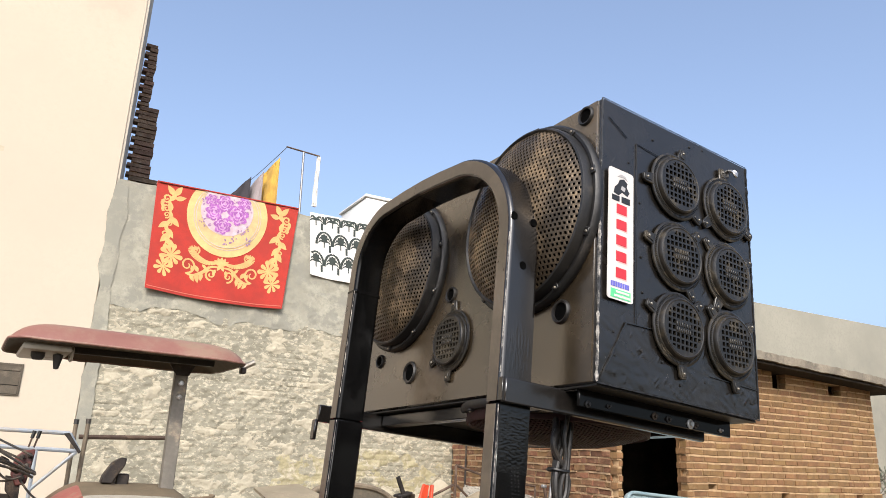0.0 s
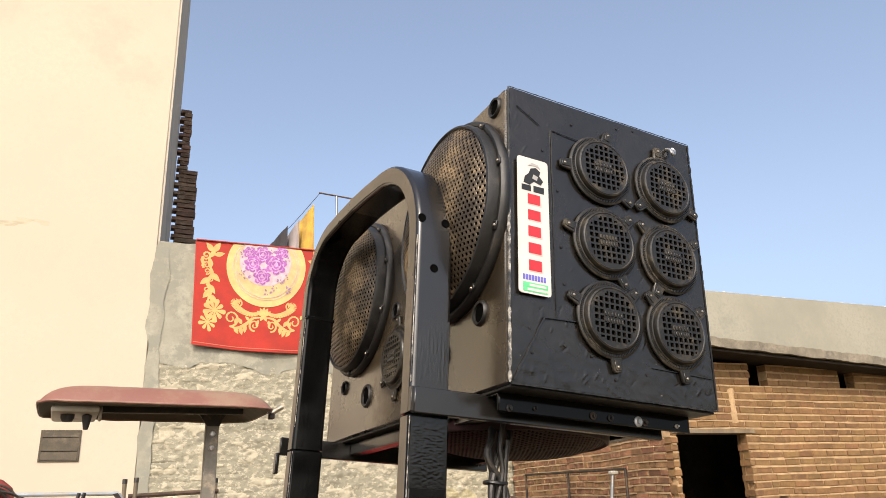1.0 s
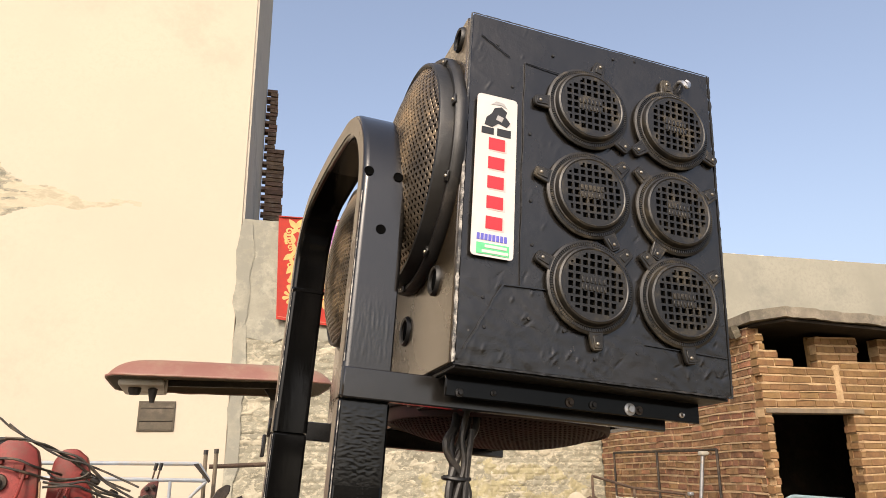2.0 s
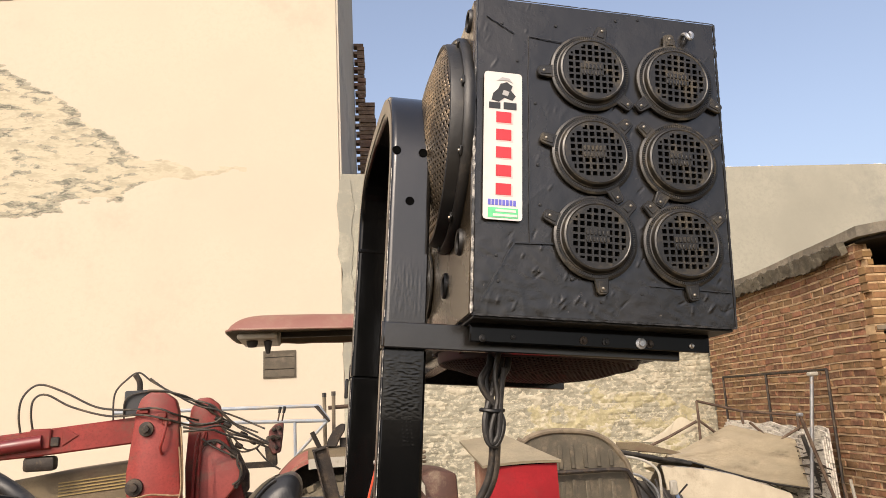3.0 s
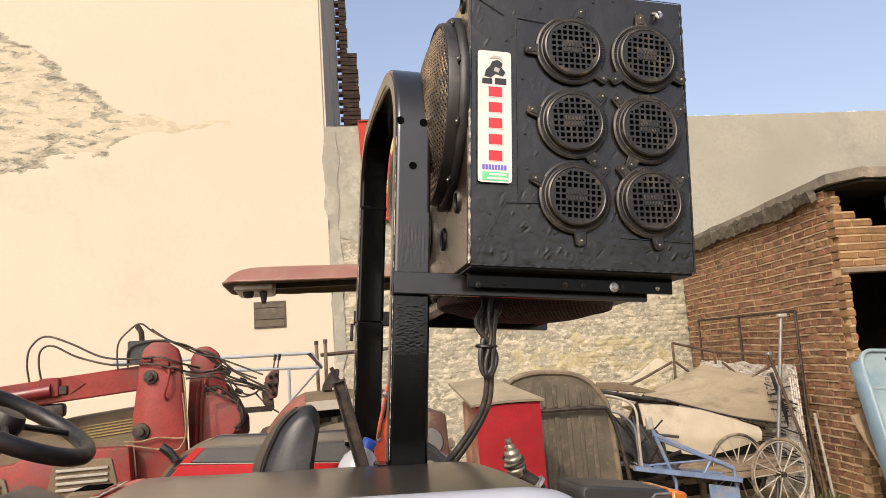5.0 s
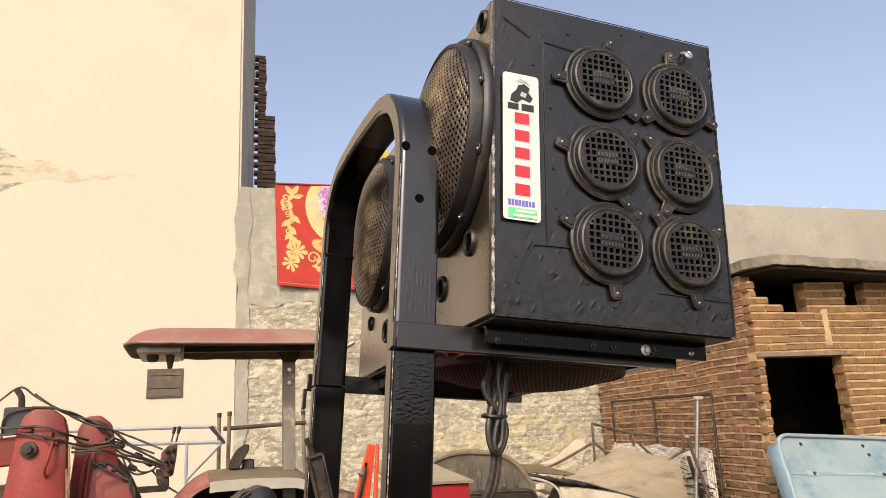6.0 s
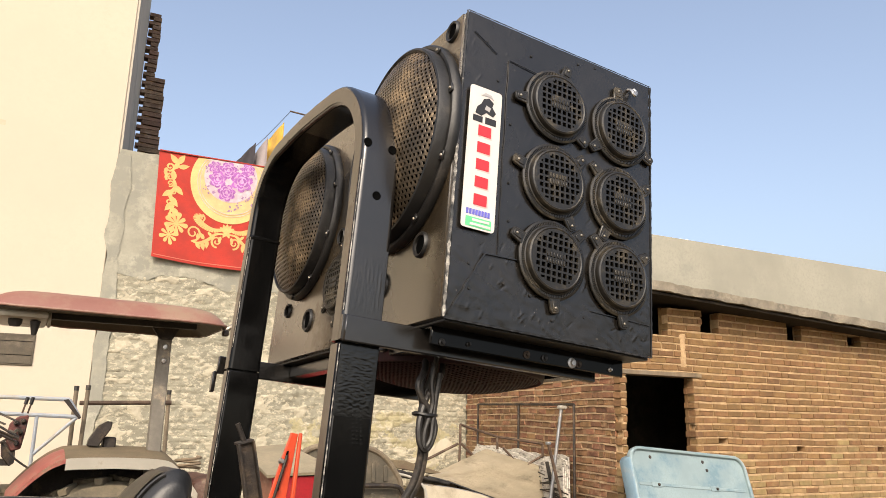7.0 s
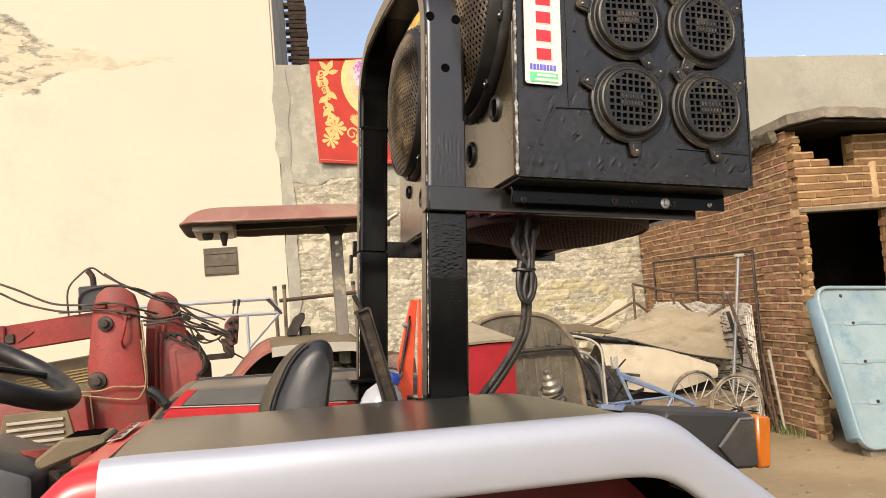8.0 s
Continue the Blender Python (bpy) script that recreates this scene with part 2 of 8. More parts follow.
red_sheet = mat("dull_red_sheet", (0.225, 0.0085, 0.0125), 0.6, var=0.16, scale=4, bump=0.08, dirt=(0.17, 0.022, 0.022), dirt_amount=0.3, dirt_scale=3, spec=0.25)
red_dusty = mat("dusty_red_paint", (0.170, 0.0230, 0.0185), 0.5, var=0.3, scale=3, bump=0.08, dirt=(0.105, 0.042, 0.030), dirt_amount=0.42, dirt_scale=5, spec=0.28)
red_pink = mat("dust_pink_paint", (0.23, 0.062, 0.050), 0.6, var=0.2, scale=5, bump=0.08, dirt=(0.20, 0.125, 0.085), dirt_amount=0.42, dirt_scale=5)
casing_red = mat("dusty_rose_red_paint", (0.205, 0.040, 0.034), 0.55, var=0.2, scale=3, bump=0.06, dirt=(0.175, 0.075, 0.058), dirt_amount=0.42, dirt_scale=5)
red_faded = mat("faded_maroon_plastic", (0.195, 0.083, 0.062), 0.55, var=0.12, scale=2, bump=0.04, dirt=(0.205, 0.135, 0.090), dirt_amount=0.60, dirt_scale=2)
dusty = mat("dust_covered_paint", (0.122, 0.094, 0.055), 0.85, var=0.25, scale=3, bump=0.12, dirt=(0.1105, 0.07225, 0.0442), dirt_amount=0.35, dirt_scale=2)
dusty_white = mat("dusty_white_paint", (0.2944, 0.2752, 0.2304), 0.5, var=0.1, scale=4, bump=0.05, dirt=(0.1792, 0.1408, 0.096), dirt_amount=0.34, dirt_scale=4)
grey_skin = mat("grey_fender_skin", (0.085, 0.085, 0.083), 0.35, var=0.15, scale=4, bump=0.03, dirt=(0.15, 0.13, 0.10), dirt_amount=0.3, dirt_scale=3)
grey_panel = mat("grey_black_plastic", (0.0196, 0.021, 0.0238), 0.45, var=0.15, scale=4, bump=0.05, dirt=(0.126, 0.112, 0.091), dirt_amount=0.25, dirt_scale=3)
rubber = mat("dusty_tyre_rubber", (0.030, 0.027, 0.024), 0.85, var=0.3, scale=6, bump=0.2, dirt=(0.21, 0.165, 0.105), dirt_amount=0.68, dirt_scale=4)
rubber_tan = mat("dust_caked_rubber", (0.100, 0.085, 0.058), 0.9, var=0.3, scale=6, bump=0.3, dirt=(0.155, 0.128, 0.085), dirt_amount=0.5, dirt_scale=5)
hose = mat("black_hose", (0.0165, 0.015, 0.0135), 0.5, var=0.3, scale=20, bump=0.1, dirt=(0.0825, 0.06375, 0.045), dirt_amount=0.35, dirt_scale=9)
hose_dusty = mat("dusty_hose", (0.016, 0.0135, 0.0100), 0.5, var=0.35, scale=18, bump=0.15, dirt=(0.080, 0.058, 0.036), dirt_amount=0.45, dirt_scale=12)
rope_tan = mat("tan_rope", (0.21, 0.135, 0.075), 0.8, var=0.3, scale=40, bump=0.4, fine=90)
valve_red = mat("greasy_red_iron", (0.105, 0.030, 0.024), 0.6, var=0.4, scale=12, bump=0.2, dirt=(0.035, 0.025, 0.020), dirt_amount=0.45, dirt_scale=16)
greasy = mat("greasy_iron", (0.02475, 0.01925, 0.0154), 0.6, 0.3, var=0.4, scale=12, bump=0.3, dirt=(0.0825, 0.055, 0.033), dirt_amount=0.4, dirt_scale=8)
orange = mat("orange_red_paint", (0.52, 0.058, 0.018), 0.42, var=0.16, scale=8, bump=0.05, dirt=(0.26, 0.07, 0.035), dirt_amount=0.3, dirt_scale=7)
lens = mat("amber_lens", (0.40, 0.110, 0.0110), 0.25, var=0.06, scale=30, bump=0.1, trans=0.15, coat=0.4)
lamp_grey = mat("grey_lamp_plastic", (0.021, 0.020, 0.0185), 0.5, var=0.12, scale=8, bump=0.05, dirt=(0.060, 0.050, 0.038), dirt_amount=0.30, dirt_scale=5)
seat_dust = mat("dust_worn_vinyl", (0.119, 0.1008, 0.0728), 0.55, var=0.22, scale=7, bump=0.12, fine=90, dirt=(0.21, 0.175, 0.1232), dirt_amount=0.40, dirt_scale=5)
seat_vinyl = mat("seat_vinyl", (0.009075, 0.0099, 0.01155), 0.47, var=0.25, scale=10, bump=0.12, fine=120, dirt=(0.05775, 0.0495, 0.03713), dirt_amount=0.30, dirt_scale=3)
bottle_white = mat("cloudy_plastic", (0.50, 0.52, 0.55), 0.2, var=0.08, scale=20, bump=0.1, trans=0.45)
bottle_blue = mat("blue_plastic", (0.03, 0.09, 0.45), 0.35, bump=0.0)
pipe_grey = mat("galvanised_pipe", (0.225, 0.2288, 0.2325), 0.45, 0.6, var=0.2, scale=12, bump=0.1, dirt=(0.225, 0.1725, 0.12), dirt_amount=0.35, dirt_scale=6)
pipe_blue = mat("pale_blue_pipe", (0.25, 0.28, 0.315), 0.5, var=0.15, scale=8, bump=0.1, dirt=(0.28, 0.255, 0.21), dirt_amount=0.38, dirt_scale=5)
cycle_blue = mat("worn_blue_paint", (0.115, 0.165, 0.265), 0.45, var=0.2, scale=8, bump=0.1, dirt=(0.20, 0.19, 0.18), dirt_amount=0.36, dirt_scale=7)
rust = mat("rusty_iron", (0.075, 0.048, 0.032), 0.85, 0.2, var=0.35, scale=12, bump=0.3, dirt=(0.13, 0.09, 0.06), dirt_amount=0.4, dirt_scale=7)
canvas = mat("tan_canvas", (0.235, 0.196, 0.132), 0.9, var=0.14, scale=3, bump=0.25, fine=35, dirt=(0.1156, 0.09392, 0.06141), dirt_amount=0.35, dirt_scale=2, stretch=(1, 1, 3), sheen=0.1)
cream_sheet = mat("cream_sheet", (0.350, 0.305, 0.222), 0.8, var=0.10, scale=3, bump=0.15, dirt=(0.225, 0.190, 0.130), dirt_amount=0.26, dirt_scale=2)
blue_board = mat("pale_blue_fibreglass", (0.190, 0.248, 0.258), 0.5, var=0.12, scale=2.5, bump=0.06, dirt=(0.118, 0.185, 0.218), dirt_amount=0.40, dirt_scale=2.2)
blue_edge = mat("blue_fibreglass_edge", (0.14, 0.22, 0.275), 0.45, var=0.14, scale=4, bump=0.06, dirt=(0.22, 0.25, 0.25), dirt_amount=0.35, dirt_scale=4)
pale_plank = mat("sun_bleached_plank", (0.31, 0.235, 0.145), 0.88, var=0.25, scale=9, bump=0.3, fine=50, stretch=(1, 1, 0.15), dirt=(0.20, 0.15, 0.095), dirt_amount=0.4)
wood = mat("weathered_wood", (0.161, 0.119, 0.0735), 0.85, var=0.3, scale=9, bump=0.35, fine=50, stretch=(1, 1, 0.15), dirt=(0.154, 0.126, 0.091), dirt_amount=0.4)
slat_grey = mat("grey_green_painted_steel", (0.072, 0.0612, 0.0423), 0.75, var=0.25, scale=5, bump=0.25, dirt=(0.1215, 0.0972, 0.0648), dirt_amount=0.42, dirt_scale=7)
bundle = mat("white_plastic_bundle", (0.50, 0.465, 0.40), 0.7, var=0.25, scale=8, bump=0.5, fine=30, dirt=(0.07, 0.06, 0.05), dirt_amount=0.42, dirt_scale=7, stretch=(1, 1, 3.2))
blanket_red = mat("red_blanket", (0.315, 0.0215, 0.0115), 0.9, var=0.14, scale=6, bump=0.2, fine=80, sheen=0.2)
field_gold = mat("gold_field", (0.47, 0.355, 0.17), 0.9, var=0.12, scale=9, bump=0.15)
field_lilac = mat("lilac_field", (0.46, 0.355, 0.385), 0.9, var=0.14, scale=14, bump=0.15)
leaf_violet = mat("violet_sprigs", (0.27, 0.16, 0.27), 0.9, var=0.2, scale=14, bump=0.1)
hem_pink = mat("pink_hem", (0.46, 0.13, 0.085), 0.9, var=0.1, scale=9, bump=0.1)
gold = mat("gold_woven_pattern", (0.50, 0.315, 0.115), 0.9, var=0.14, scale=9, bump=0.15, sheen=0.2)
gold_pale = mat("pale_gold_pattern", (0.53, 0.365, 0.15), 0.9, var=0.10, scale=9, bump=0.15, sheen=0.2)
purple = mat("purple_rose_pattern", (0.30, 0.10, 0.33), 0.9, var=0.25, scale=14, bump=0.15)
lilac = mat("lilac_rose_pattern", (0.46, 0.27, 0.44), 0.9, var=0.2, scale=14, bump=0.15)
leaf_grey = mat("grey_leaf_pattern", (0.42, 0.36, 0.34), 0.9, var=0.2, scale=14, bump=0.1)
cloth_white = mat("white_cotton", (0.62, 0.60, 0.56), 0.9, var=0.06, scale=5, bump=0.2, sheen=0.2)
cloth_ink = mat("black_cotton_print", (0.035, 0.045, 0.04), 0.9, var=0.2, scale=8, bump=0.1)
cloth_yellow = mat("yellow_cotton", (0.56, 0.315, 0.028), 0.85, var=0.16, scale=6, bump=0.25, sheen=0.2)
mustard_cotton = mat("faded_yellow_cotton", (0.43, 0.265, 0.038), 0.85, var=0.22, scale=6, bump=0.25, sheen=0.2)
cloth_dark = mat("charcoal_cloth", (0.032, 0.030, 0.036), 0.9, var=0.2, scale=6, bump=0.2)
cloth_grey = mat("grey_cloth", (0.26, 0.23, 0.23), 0.9, var=0.15, scale=6, bump=0.2)
tank_white = mat("white_tank_paint", (0.80, 0.80, 0.78), 0.5, var=0.03, scale=2, bump=0.05)
vent_grey = mat("grey_vent_slats", (0.068, 0.055, 0.037), 0.8, var=0.25, scale=8, bump=0.2, dirt=(0.125, 0.103, 0.072), dirt_amount=0.3, dirt_scale=5)
bark = mat("grey_bark", (0.12, 0.10, 0.08), 0.9, var=0.3, scale=10, bump=0.3)
leafm = mat("dull_leaves", (0.075, 0.095, 0.055), 0.8, var=0.3, scale=3, bump=0.0, spread=0.3)


# ---- shapes ----
def B():
    return bmesh.new()


def merge(bm, tmp):
    me = bpy.data.meshes.new("tmp")
    tmp.to_mesh(me)
    tmp.free()
    bm.from_mesh(me)
    bpy.data.meshes.remove(me)
    return bm


def box(bm, a, b, bevel=0.0, m=None, seg=2):
    """An upright box from corner a to corner b, with rounded edges, placed by m."""
    t = bmesh.new()
    bmesh.ops.create_cube(t, size=1)
    lo, size = Vector(a), Vector(b) - Vector(a)
    for v in t.verts:
        v.co = Vector(((v.co.x + 0.5) * size.x, (v.co.y + 0.5) * size.y, (v.co.z + 0.5) * size.z)) + lo
    if bevel:
        bmesh.ops.bevel(t, geom=t.edges[:], offset=bevel, segments=seg if bevel > 0.015 else 1, profile=0.5, affect="EDGES")
    if m:
        t.transform(m)
    return merge(bm, t)


def prism(bm, pts, d0, d1, axis="y", bevel=0.0, m=None, seg=2):
    """A flat outline, pushed through from d0 to d1 along an axis."""
    t = bmesh.new()
    put = {"y": lambda p, d: (p[0], d, p[1]), "x": lambda p, d: (d, p[0], p[1]), "z": lambda p, d: (p[0], p[1], d)}[axis]
    lo = [t.verts.new(put(p, d0)) for p in pts]
    hi = [t.verts.new(put(p, d1)) for p in pts]
    k = len(pts)
    t.faces.new(lo)
    t.faces.new(hi[::-1])
    for i in range(k):
        t.faces.new((lo[i], hi[i], hi[(i + 1) % k], lo[(i + 1) % k]))
    bmesh.ops.recalc_face_normals(t, faces=t.faces[:])
    if bevel:
        bmesh.ops.bevel(t, geom=t.edges[:], offset=bevel, segments=seg if bevel > 0.015 else 1, profile=0.5, affect="EDGES")
    if m:
        t.transform(m)
    return merge(bm, t)


def smooth_path(pts, steps=6, closed=False):
    pts = [Vector(p) for p in pts]
    k, out = len(pts), []
    for i in range(k if closed else k - 1):
        g = lambda j: pts[j % k] if closed else pts[min(max(j, 0), k - 1)]
        a, b, c, d = g(i - 1), g(i), g(i + 1), g(i + 2)
        for s in range(steps):
            t = s / steps
            out.append(0.5 * (2 * b + (c - a) * t + (2 * a - 5 * b + 4 * c - d) * t * t + (3 * b - a - 3 * c + d) * t ** 3))
    if not closed:
        out.append(pts[-1])
    return out


def sweep(bm, path, section, closed=False, up=None):
    """Carries a closed outline (a, b) along a path. up: the outline's b axis leans to it."""
    k, rings = len(path), []
    n = None
    for i, p in enumerate(path):
        q = path[(i + 1) % k] if closed or i < k - 1 else path[i]
        o = path[i - 1] if closed or i > 0 else path[i]
        d = (q - o).normalized()
        if up is not None:
            n = (Vector(up) - d * d.dot(Vector(up))).normalized()
        elif n is None:
            n = d.orthogonal().normalized()
        else:
            n = (n - d * d.dot(n)).normalized()
        s = d.cross(n)
        rings.append([bm.verts.new(p + s * a + n * b) for a, b in section])
    m = len(section)
    for i in range(k if closed else k - 1):
        r, q = rings[i], rings[(i + 1) % k]
        for j in range(m):
            bm.faces.new((r[j], r[(j + 1) % m], q[(j + 1) % m], q[j]))
    if not closed:
        bm.faces.new(rings[0][::-1])
        bm.faces.new(rings[-1])
    return bm


def circle(r, seg=8):
    return [(r * math.cos(2 * math.pi * i / seg), r * math.sin(2 * math.pi * i / seg)) for i in range(seg)]


def tube(bm, pts, r, seg=8, steps=6, closed=False):
    return sweep(bm, smooth_path(pts, steps, closed) if steps > 1 else [Vector(p) for p in pts], circle(r, seg), closed)


def bar(bm, a, b, r, seg=8):
    return sweep(bm, [Vector(a), Vector(b)], circle(r, seg))


def flat_bar(bm, a, b, w, t, up=(0, 0, 1)):
    s = [(-w / 2, -t / 2), (w / 2, -t / 2), (w / 2, t / 2), (-w / 2, t / 2)]
    return sweep(bm, [Vector(a), Vector(b)], s, up=up)


def lathe(bm, profile, m=None, seg=32):
    """Turns (radius, height) round z."""
    t = bmesh.new()
    rings = []
    for r, h in profile:
        if r < 1e-6:
            rings.append([t.verts.new((0, 0, h))])
        else:
            rings.append([t.verts.new((r * math.cos(2 * math.pi * i / seg), r * math.sin(2 * math.pi * i / seg), h)) for i in range(seg)])
    for a, b in zip(rings, rings[1:]):
        for i in range(seg):
            j = (i + 1) % seg
            if len(a) == 1 and len(b) == 1:
                continue
            if len(a) == 1:
                t.faces.new((a[0], b[i], b[j]))
            elif len(b) == 1:
                t.faces.new((a[i], a[j], b[0]))
            else:
                t.faces.new((a[i], a[j], b[j], b[i]))
    bmesh.ops.recalc_face_normals(t, faces=t.faces[:])
    if m:
        t.transform(m)
    return merge(bm, t)


def sheet(bm, f, nu, nv, thick=0.0):
    """A grid over f(s, t) for s, t in 0..1, with a back side when thick."""
    def grid(g):
        vs = [[bm.verts.new(g(i / nu, j / nv)) for i in range(nu + 1)] for j in range(nv + 1)]
        return vs
    front = grid(f)
    for j in range(nv):
        for i in range(nu):
            bm.faces.new((front[j][i], front[j][i + 1], front[j + 1][i + 1], front[j + 1][i]))
    if thick:
        e = 1e-3

        def back(s, t):
            p = Vector(f(s, t))
            du = Vector(f(min(1, s + e), t)) - Vector(f(max(0, s - e), t))
            dv = Vector(f(s, min(1, t + e))) - Vector(f(s, max(0, t - e)))
            return p - du.cross(dv).normalized() * thick
        rear = grid(back)
        for j in range(nv):
            for i in range(nu):
                bm.faces.new((rear[j][i], rear[j + 1][i], rear[j + 1][i + 1], rear[j][i + 1]))
        for j in range(nv):
            bm.faces.new((front[j][0], front[j + 1][0], rear[j + 1][0], rear[j][0]))
            bm.faces.new((front[j][nu], rear[j][nu], rear[j + 1][nu], front[j + 1][nu]))
        for i in range(nu):
            bm.faces.new((front[0][i], rear[0][i], rear[0][i + 1], front[0][i + 1]))
            bm.faces.new((front[nv][i], front[nv][i + 1], rear[nv][i + 1], rear[nv][i]))
    return bm


# ---- things and parts ----
FRAME_OF = {}


def thing(name, base, frame_of, label, category, group="", kind=""):
    """An Empty at the thing's base; its parts are given in the layout of frame_of."""
    ob = new(name)
    ob.empty_display_size = 0.1
    at = frame_of @ Vector(base)
    ob.matrix_world = Matrix.Translation(at)
    FRAME_OF[ob.name] = (frame_of, at)
    return tagged(ob, label, category, group, kind)


def mesh_of(name, bm, material, angle=38):
    me = bpy.data.meshes.new(name)
    bm.to_mesh(me)
    bm.free()
    me.materials.append(material)
    me.shade_smooth()
    me.set_sharp_from_angle(angle=radians(angle))
    return me


def part(name, bm, material, parent, label="", angle=38, layout=None):
    """One mesh under a thing or under a part of it."""
    frame_of, at = FRAME_OF[parent.name]
    bm.transform(Matrix.Translation(-at) @ (layout or frame_of))
    ob = new(name, mesh_of(name, bm, material, angle))
    ob.parent = parent
    FRAME_OF[ob.name] = (frame_of, at)
    return tagged(ob, label)


def solid(name, bm, material, frame_of, label, category="", kind="", group="", angle=38):
    """A thing or a piece of the setting that is one mesh; its origin lies at the world's."""
    bm.transform(frame_of)
    ob = new(name, mesh_of(name, bm, material, angle))
    FRAME_OF[ob.name] = (frame_of, Vector((0, 0, 0)))
    return tagged(ob, label, category, group, kind)


def rot_to(axis, at):
    """A pose at a place whose z axis points along axis."""
    return Matrix.Translation(at) @ Vector(axis).to_track_quat("Z", "Y").to_matrix().to_4x4()

# ---- ground and walls ----
def ground_height(x, y):
    return 0.03 * noise.noise(Vector((x * 0.5, y * 0.5, 0))) + 0.012 * noise.noise(Vector((x * 2.3, y * 2.3, 4)))


bm = B()
cuts = [-2500, -600, -150, -50, -20] + [-12 + 0.4 * i for i in range(70)] + [18, 24, 40, 90, 250, 700, 2500]
grid = [[bm.verts.new((x, y, GROUND + (ground_height(x, y) if abs(x) < 20 and abs(y) < 20 else 0))) for x in cuts] for y in cuts]
for j in range(len(cuts) - 1):
    for i in range(len(cuts) - 1):
        bm.faces.new((grid[j][i], grid[j][i + 1], grid[j + 1][i + 1], grid[j + 1][i]))
solid("ground", bm, dirt_ground, YARD, "dry dusty brown earth of the farmyard", "ground", "structure")

bm = B()
rng = random.Random(5)
for i in range(420):
    x, y = rng.uniform(2.0, 9.0), rng.uniform(-0.5, 5.2)
    r = rng.uniform(0.006, 0.022)
    bmesh.ops.create_icosphere(bm, subdivisions=1, radius=r, matrix=Matrix.Translation((x, y, GROUND + ground_height(x, y) + r * 0.3)) @ Matrix.Diagonal((1.3, 1, 0.6, 1)))
solid("gravel", bm, concrete, YARD, "small stones and clods scattered on the dry earth", "gravel", "stuff")

# tall cream house at the back, its side runs away from the yard
bm = prism(B(), [(-14, 0), (0.10, 0), (0.335, 3.48), (-14, 3.48)], GROUND - 0.1, 13.0, "z", bevel=0.012)
house_wall = solid("wall_cream", bm, cream, WALL, "tall cream-painted plaster wall with a peeling patch", "wall", "structure")
bm = prism(B(), [(0.104, 0.02), (0.340, 3.48), (0.372, 3.48), (0.136, 0.02)], 5.60, 12.9, "z")
solid("wall_side", bm, side_plaster, WALL, "grey plaster on the narrow side of the house", "wall", "structure")


# peeled patch: bare masonry that tapers to one side, pale within and dark with flakes along its rim
PEEL_TOP = ((-9.5, 7.9), (-5.8, 7.72), (-5.2, 7.46), (-4.72, 7.20), (-4.5, 6.93), (-3.66, 6.35), (-3.2, 5.97), (-1.5, 5.84))
PEEL_LOW = ((-9.5, 4.9), (-5.5, 5.06), (-5.0, 5.15), (-4.36, 5.33), (-3.6, 5.47), (-3.18, 5.61), (-1.5, 5.80))


def along(pairs, u):
    for (a, p), (b, q) in zip(pairs, pairs[1:]):
        if u <= b:
            return p + (q - p) * max(0.0, u - a) / (b - a)
    return pairs[-1][1]


def peel(u, z):
    """How far inside the ragged outline a place lies; below zero outside."""
    n1 = noise.fractal(Vector((u * 1.5, z * 3.2, 3)), 0.9, 2.0, 7)
    return min(along(PEEL_TOP, u) - z, z - along(PEEL_LOW, u)) + 0.17 * n1 * min(1.0, 0.28 + max(0.0, -2.4 - u) * 0.5)


def bare_patch(s, t):
    u, z = -9.3 + 7.8 * s, 4.6 + 3.5 * t
    d = peel(u, z)
    tail = max(0.0, min(1.0, (u + 3.3) * 0.7))
    d -= tail * 0.16 * max(0.0, noise.fractal(Vector((u * 2.0, z * 9, 6)), 0.9, 2.0, 6) + 0.15)
    k = max(-1.0, min(1.0, d / 0.05))
    rough = 0.004 * noise.fractal(Vector((u * 3, z * 7, 9)), 0.8, 2.0, 6)
    return (u, -0.0008 - 0.0024 * k - max(0.0, k) * max(0.0, rough) * 0.5, z)


def flakes(s, t, level=0.0, seed=17, lift=0.0):
    u, z = -9.3 + 7.8 * s, 4.6 + 3.5 * t
    d = peel(u, z)
    n2 = noise.fractal(Vector((u * 2.6, z * 7.5, seed)), 0.7, 2.0, 7)
    rim = math.exp(-(max(0.0, d) / 0.22) ** 2)
    bottom = 1.0 if z - along(PEEL_LOW, u) < 0.30 else 0.0
    k = n2 - level + 0.40 * rim + 0.06 * bottom - 12.0 * max(0.0, -d) - 1.1 * max(0.0, min(1.0, (u + 3.6) * 0.9))
    return (u, -0.001 - lift - 0.0036 * max(-1.0, min(1.0, k / 0.2)), z)


part("peeled_patch", sheet(B(), bare_patch, 420, 210), peeled, house_wall, "weathered patch where the cream paint has peeled off", angle=60)
part("flaking_paint", sheet(B(), lambda s, t: flakes(s, t, 0.10), 460, 230), flaked_grey, house_wall, "grey weathered plaster in the peeled patch", angle=60)
part("flaking_paint", sheet(B(), lambda s, t: flakes(s, t, 0.33, 17, 0.0012), 460, 230), flaked, house_wall, "dark weathered flakes round the peeled patch", angle=60)

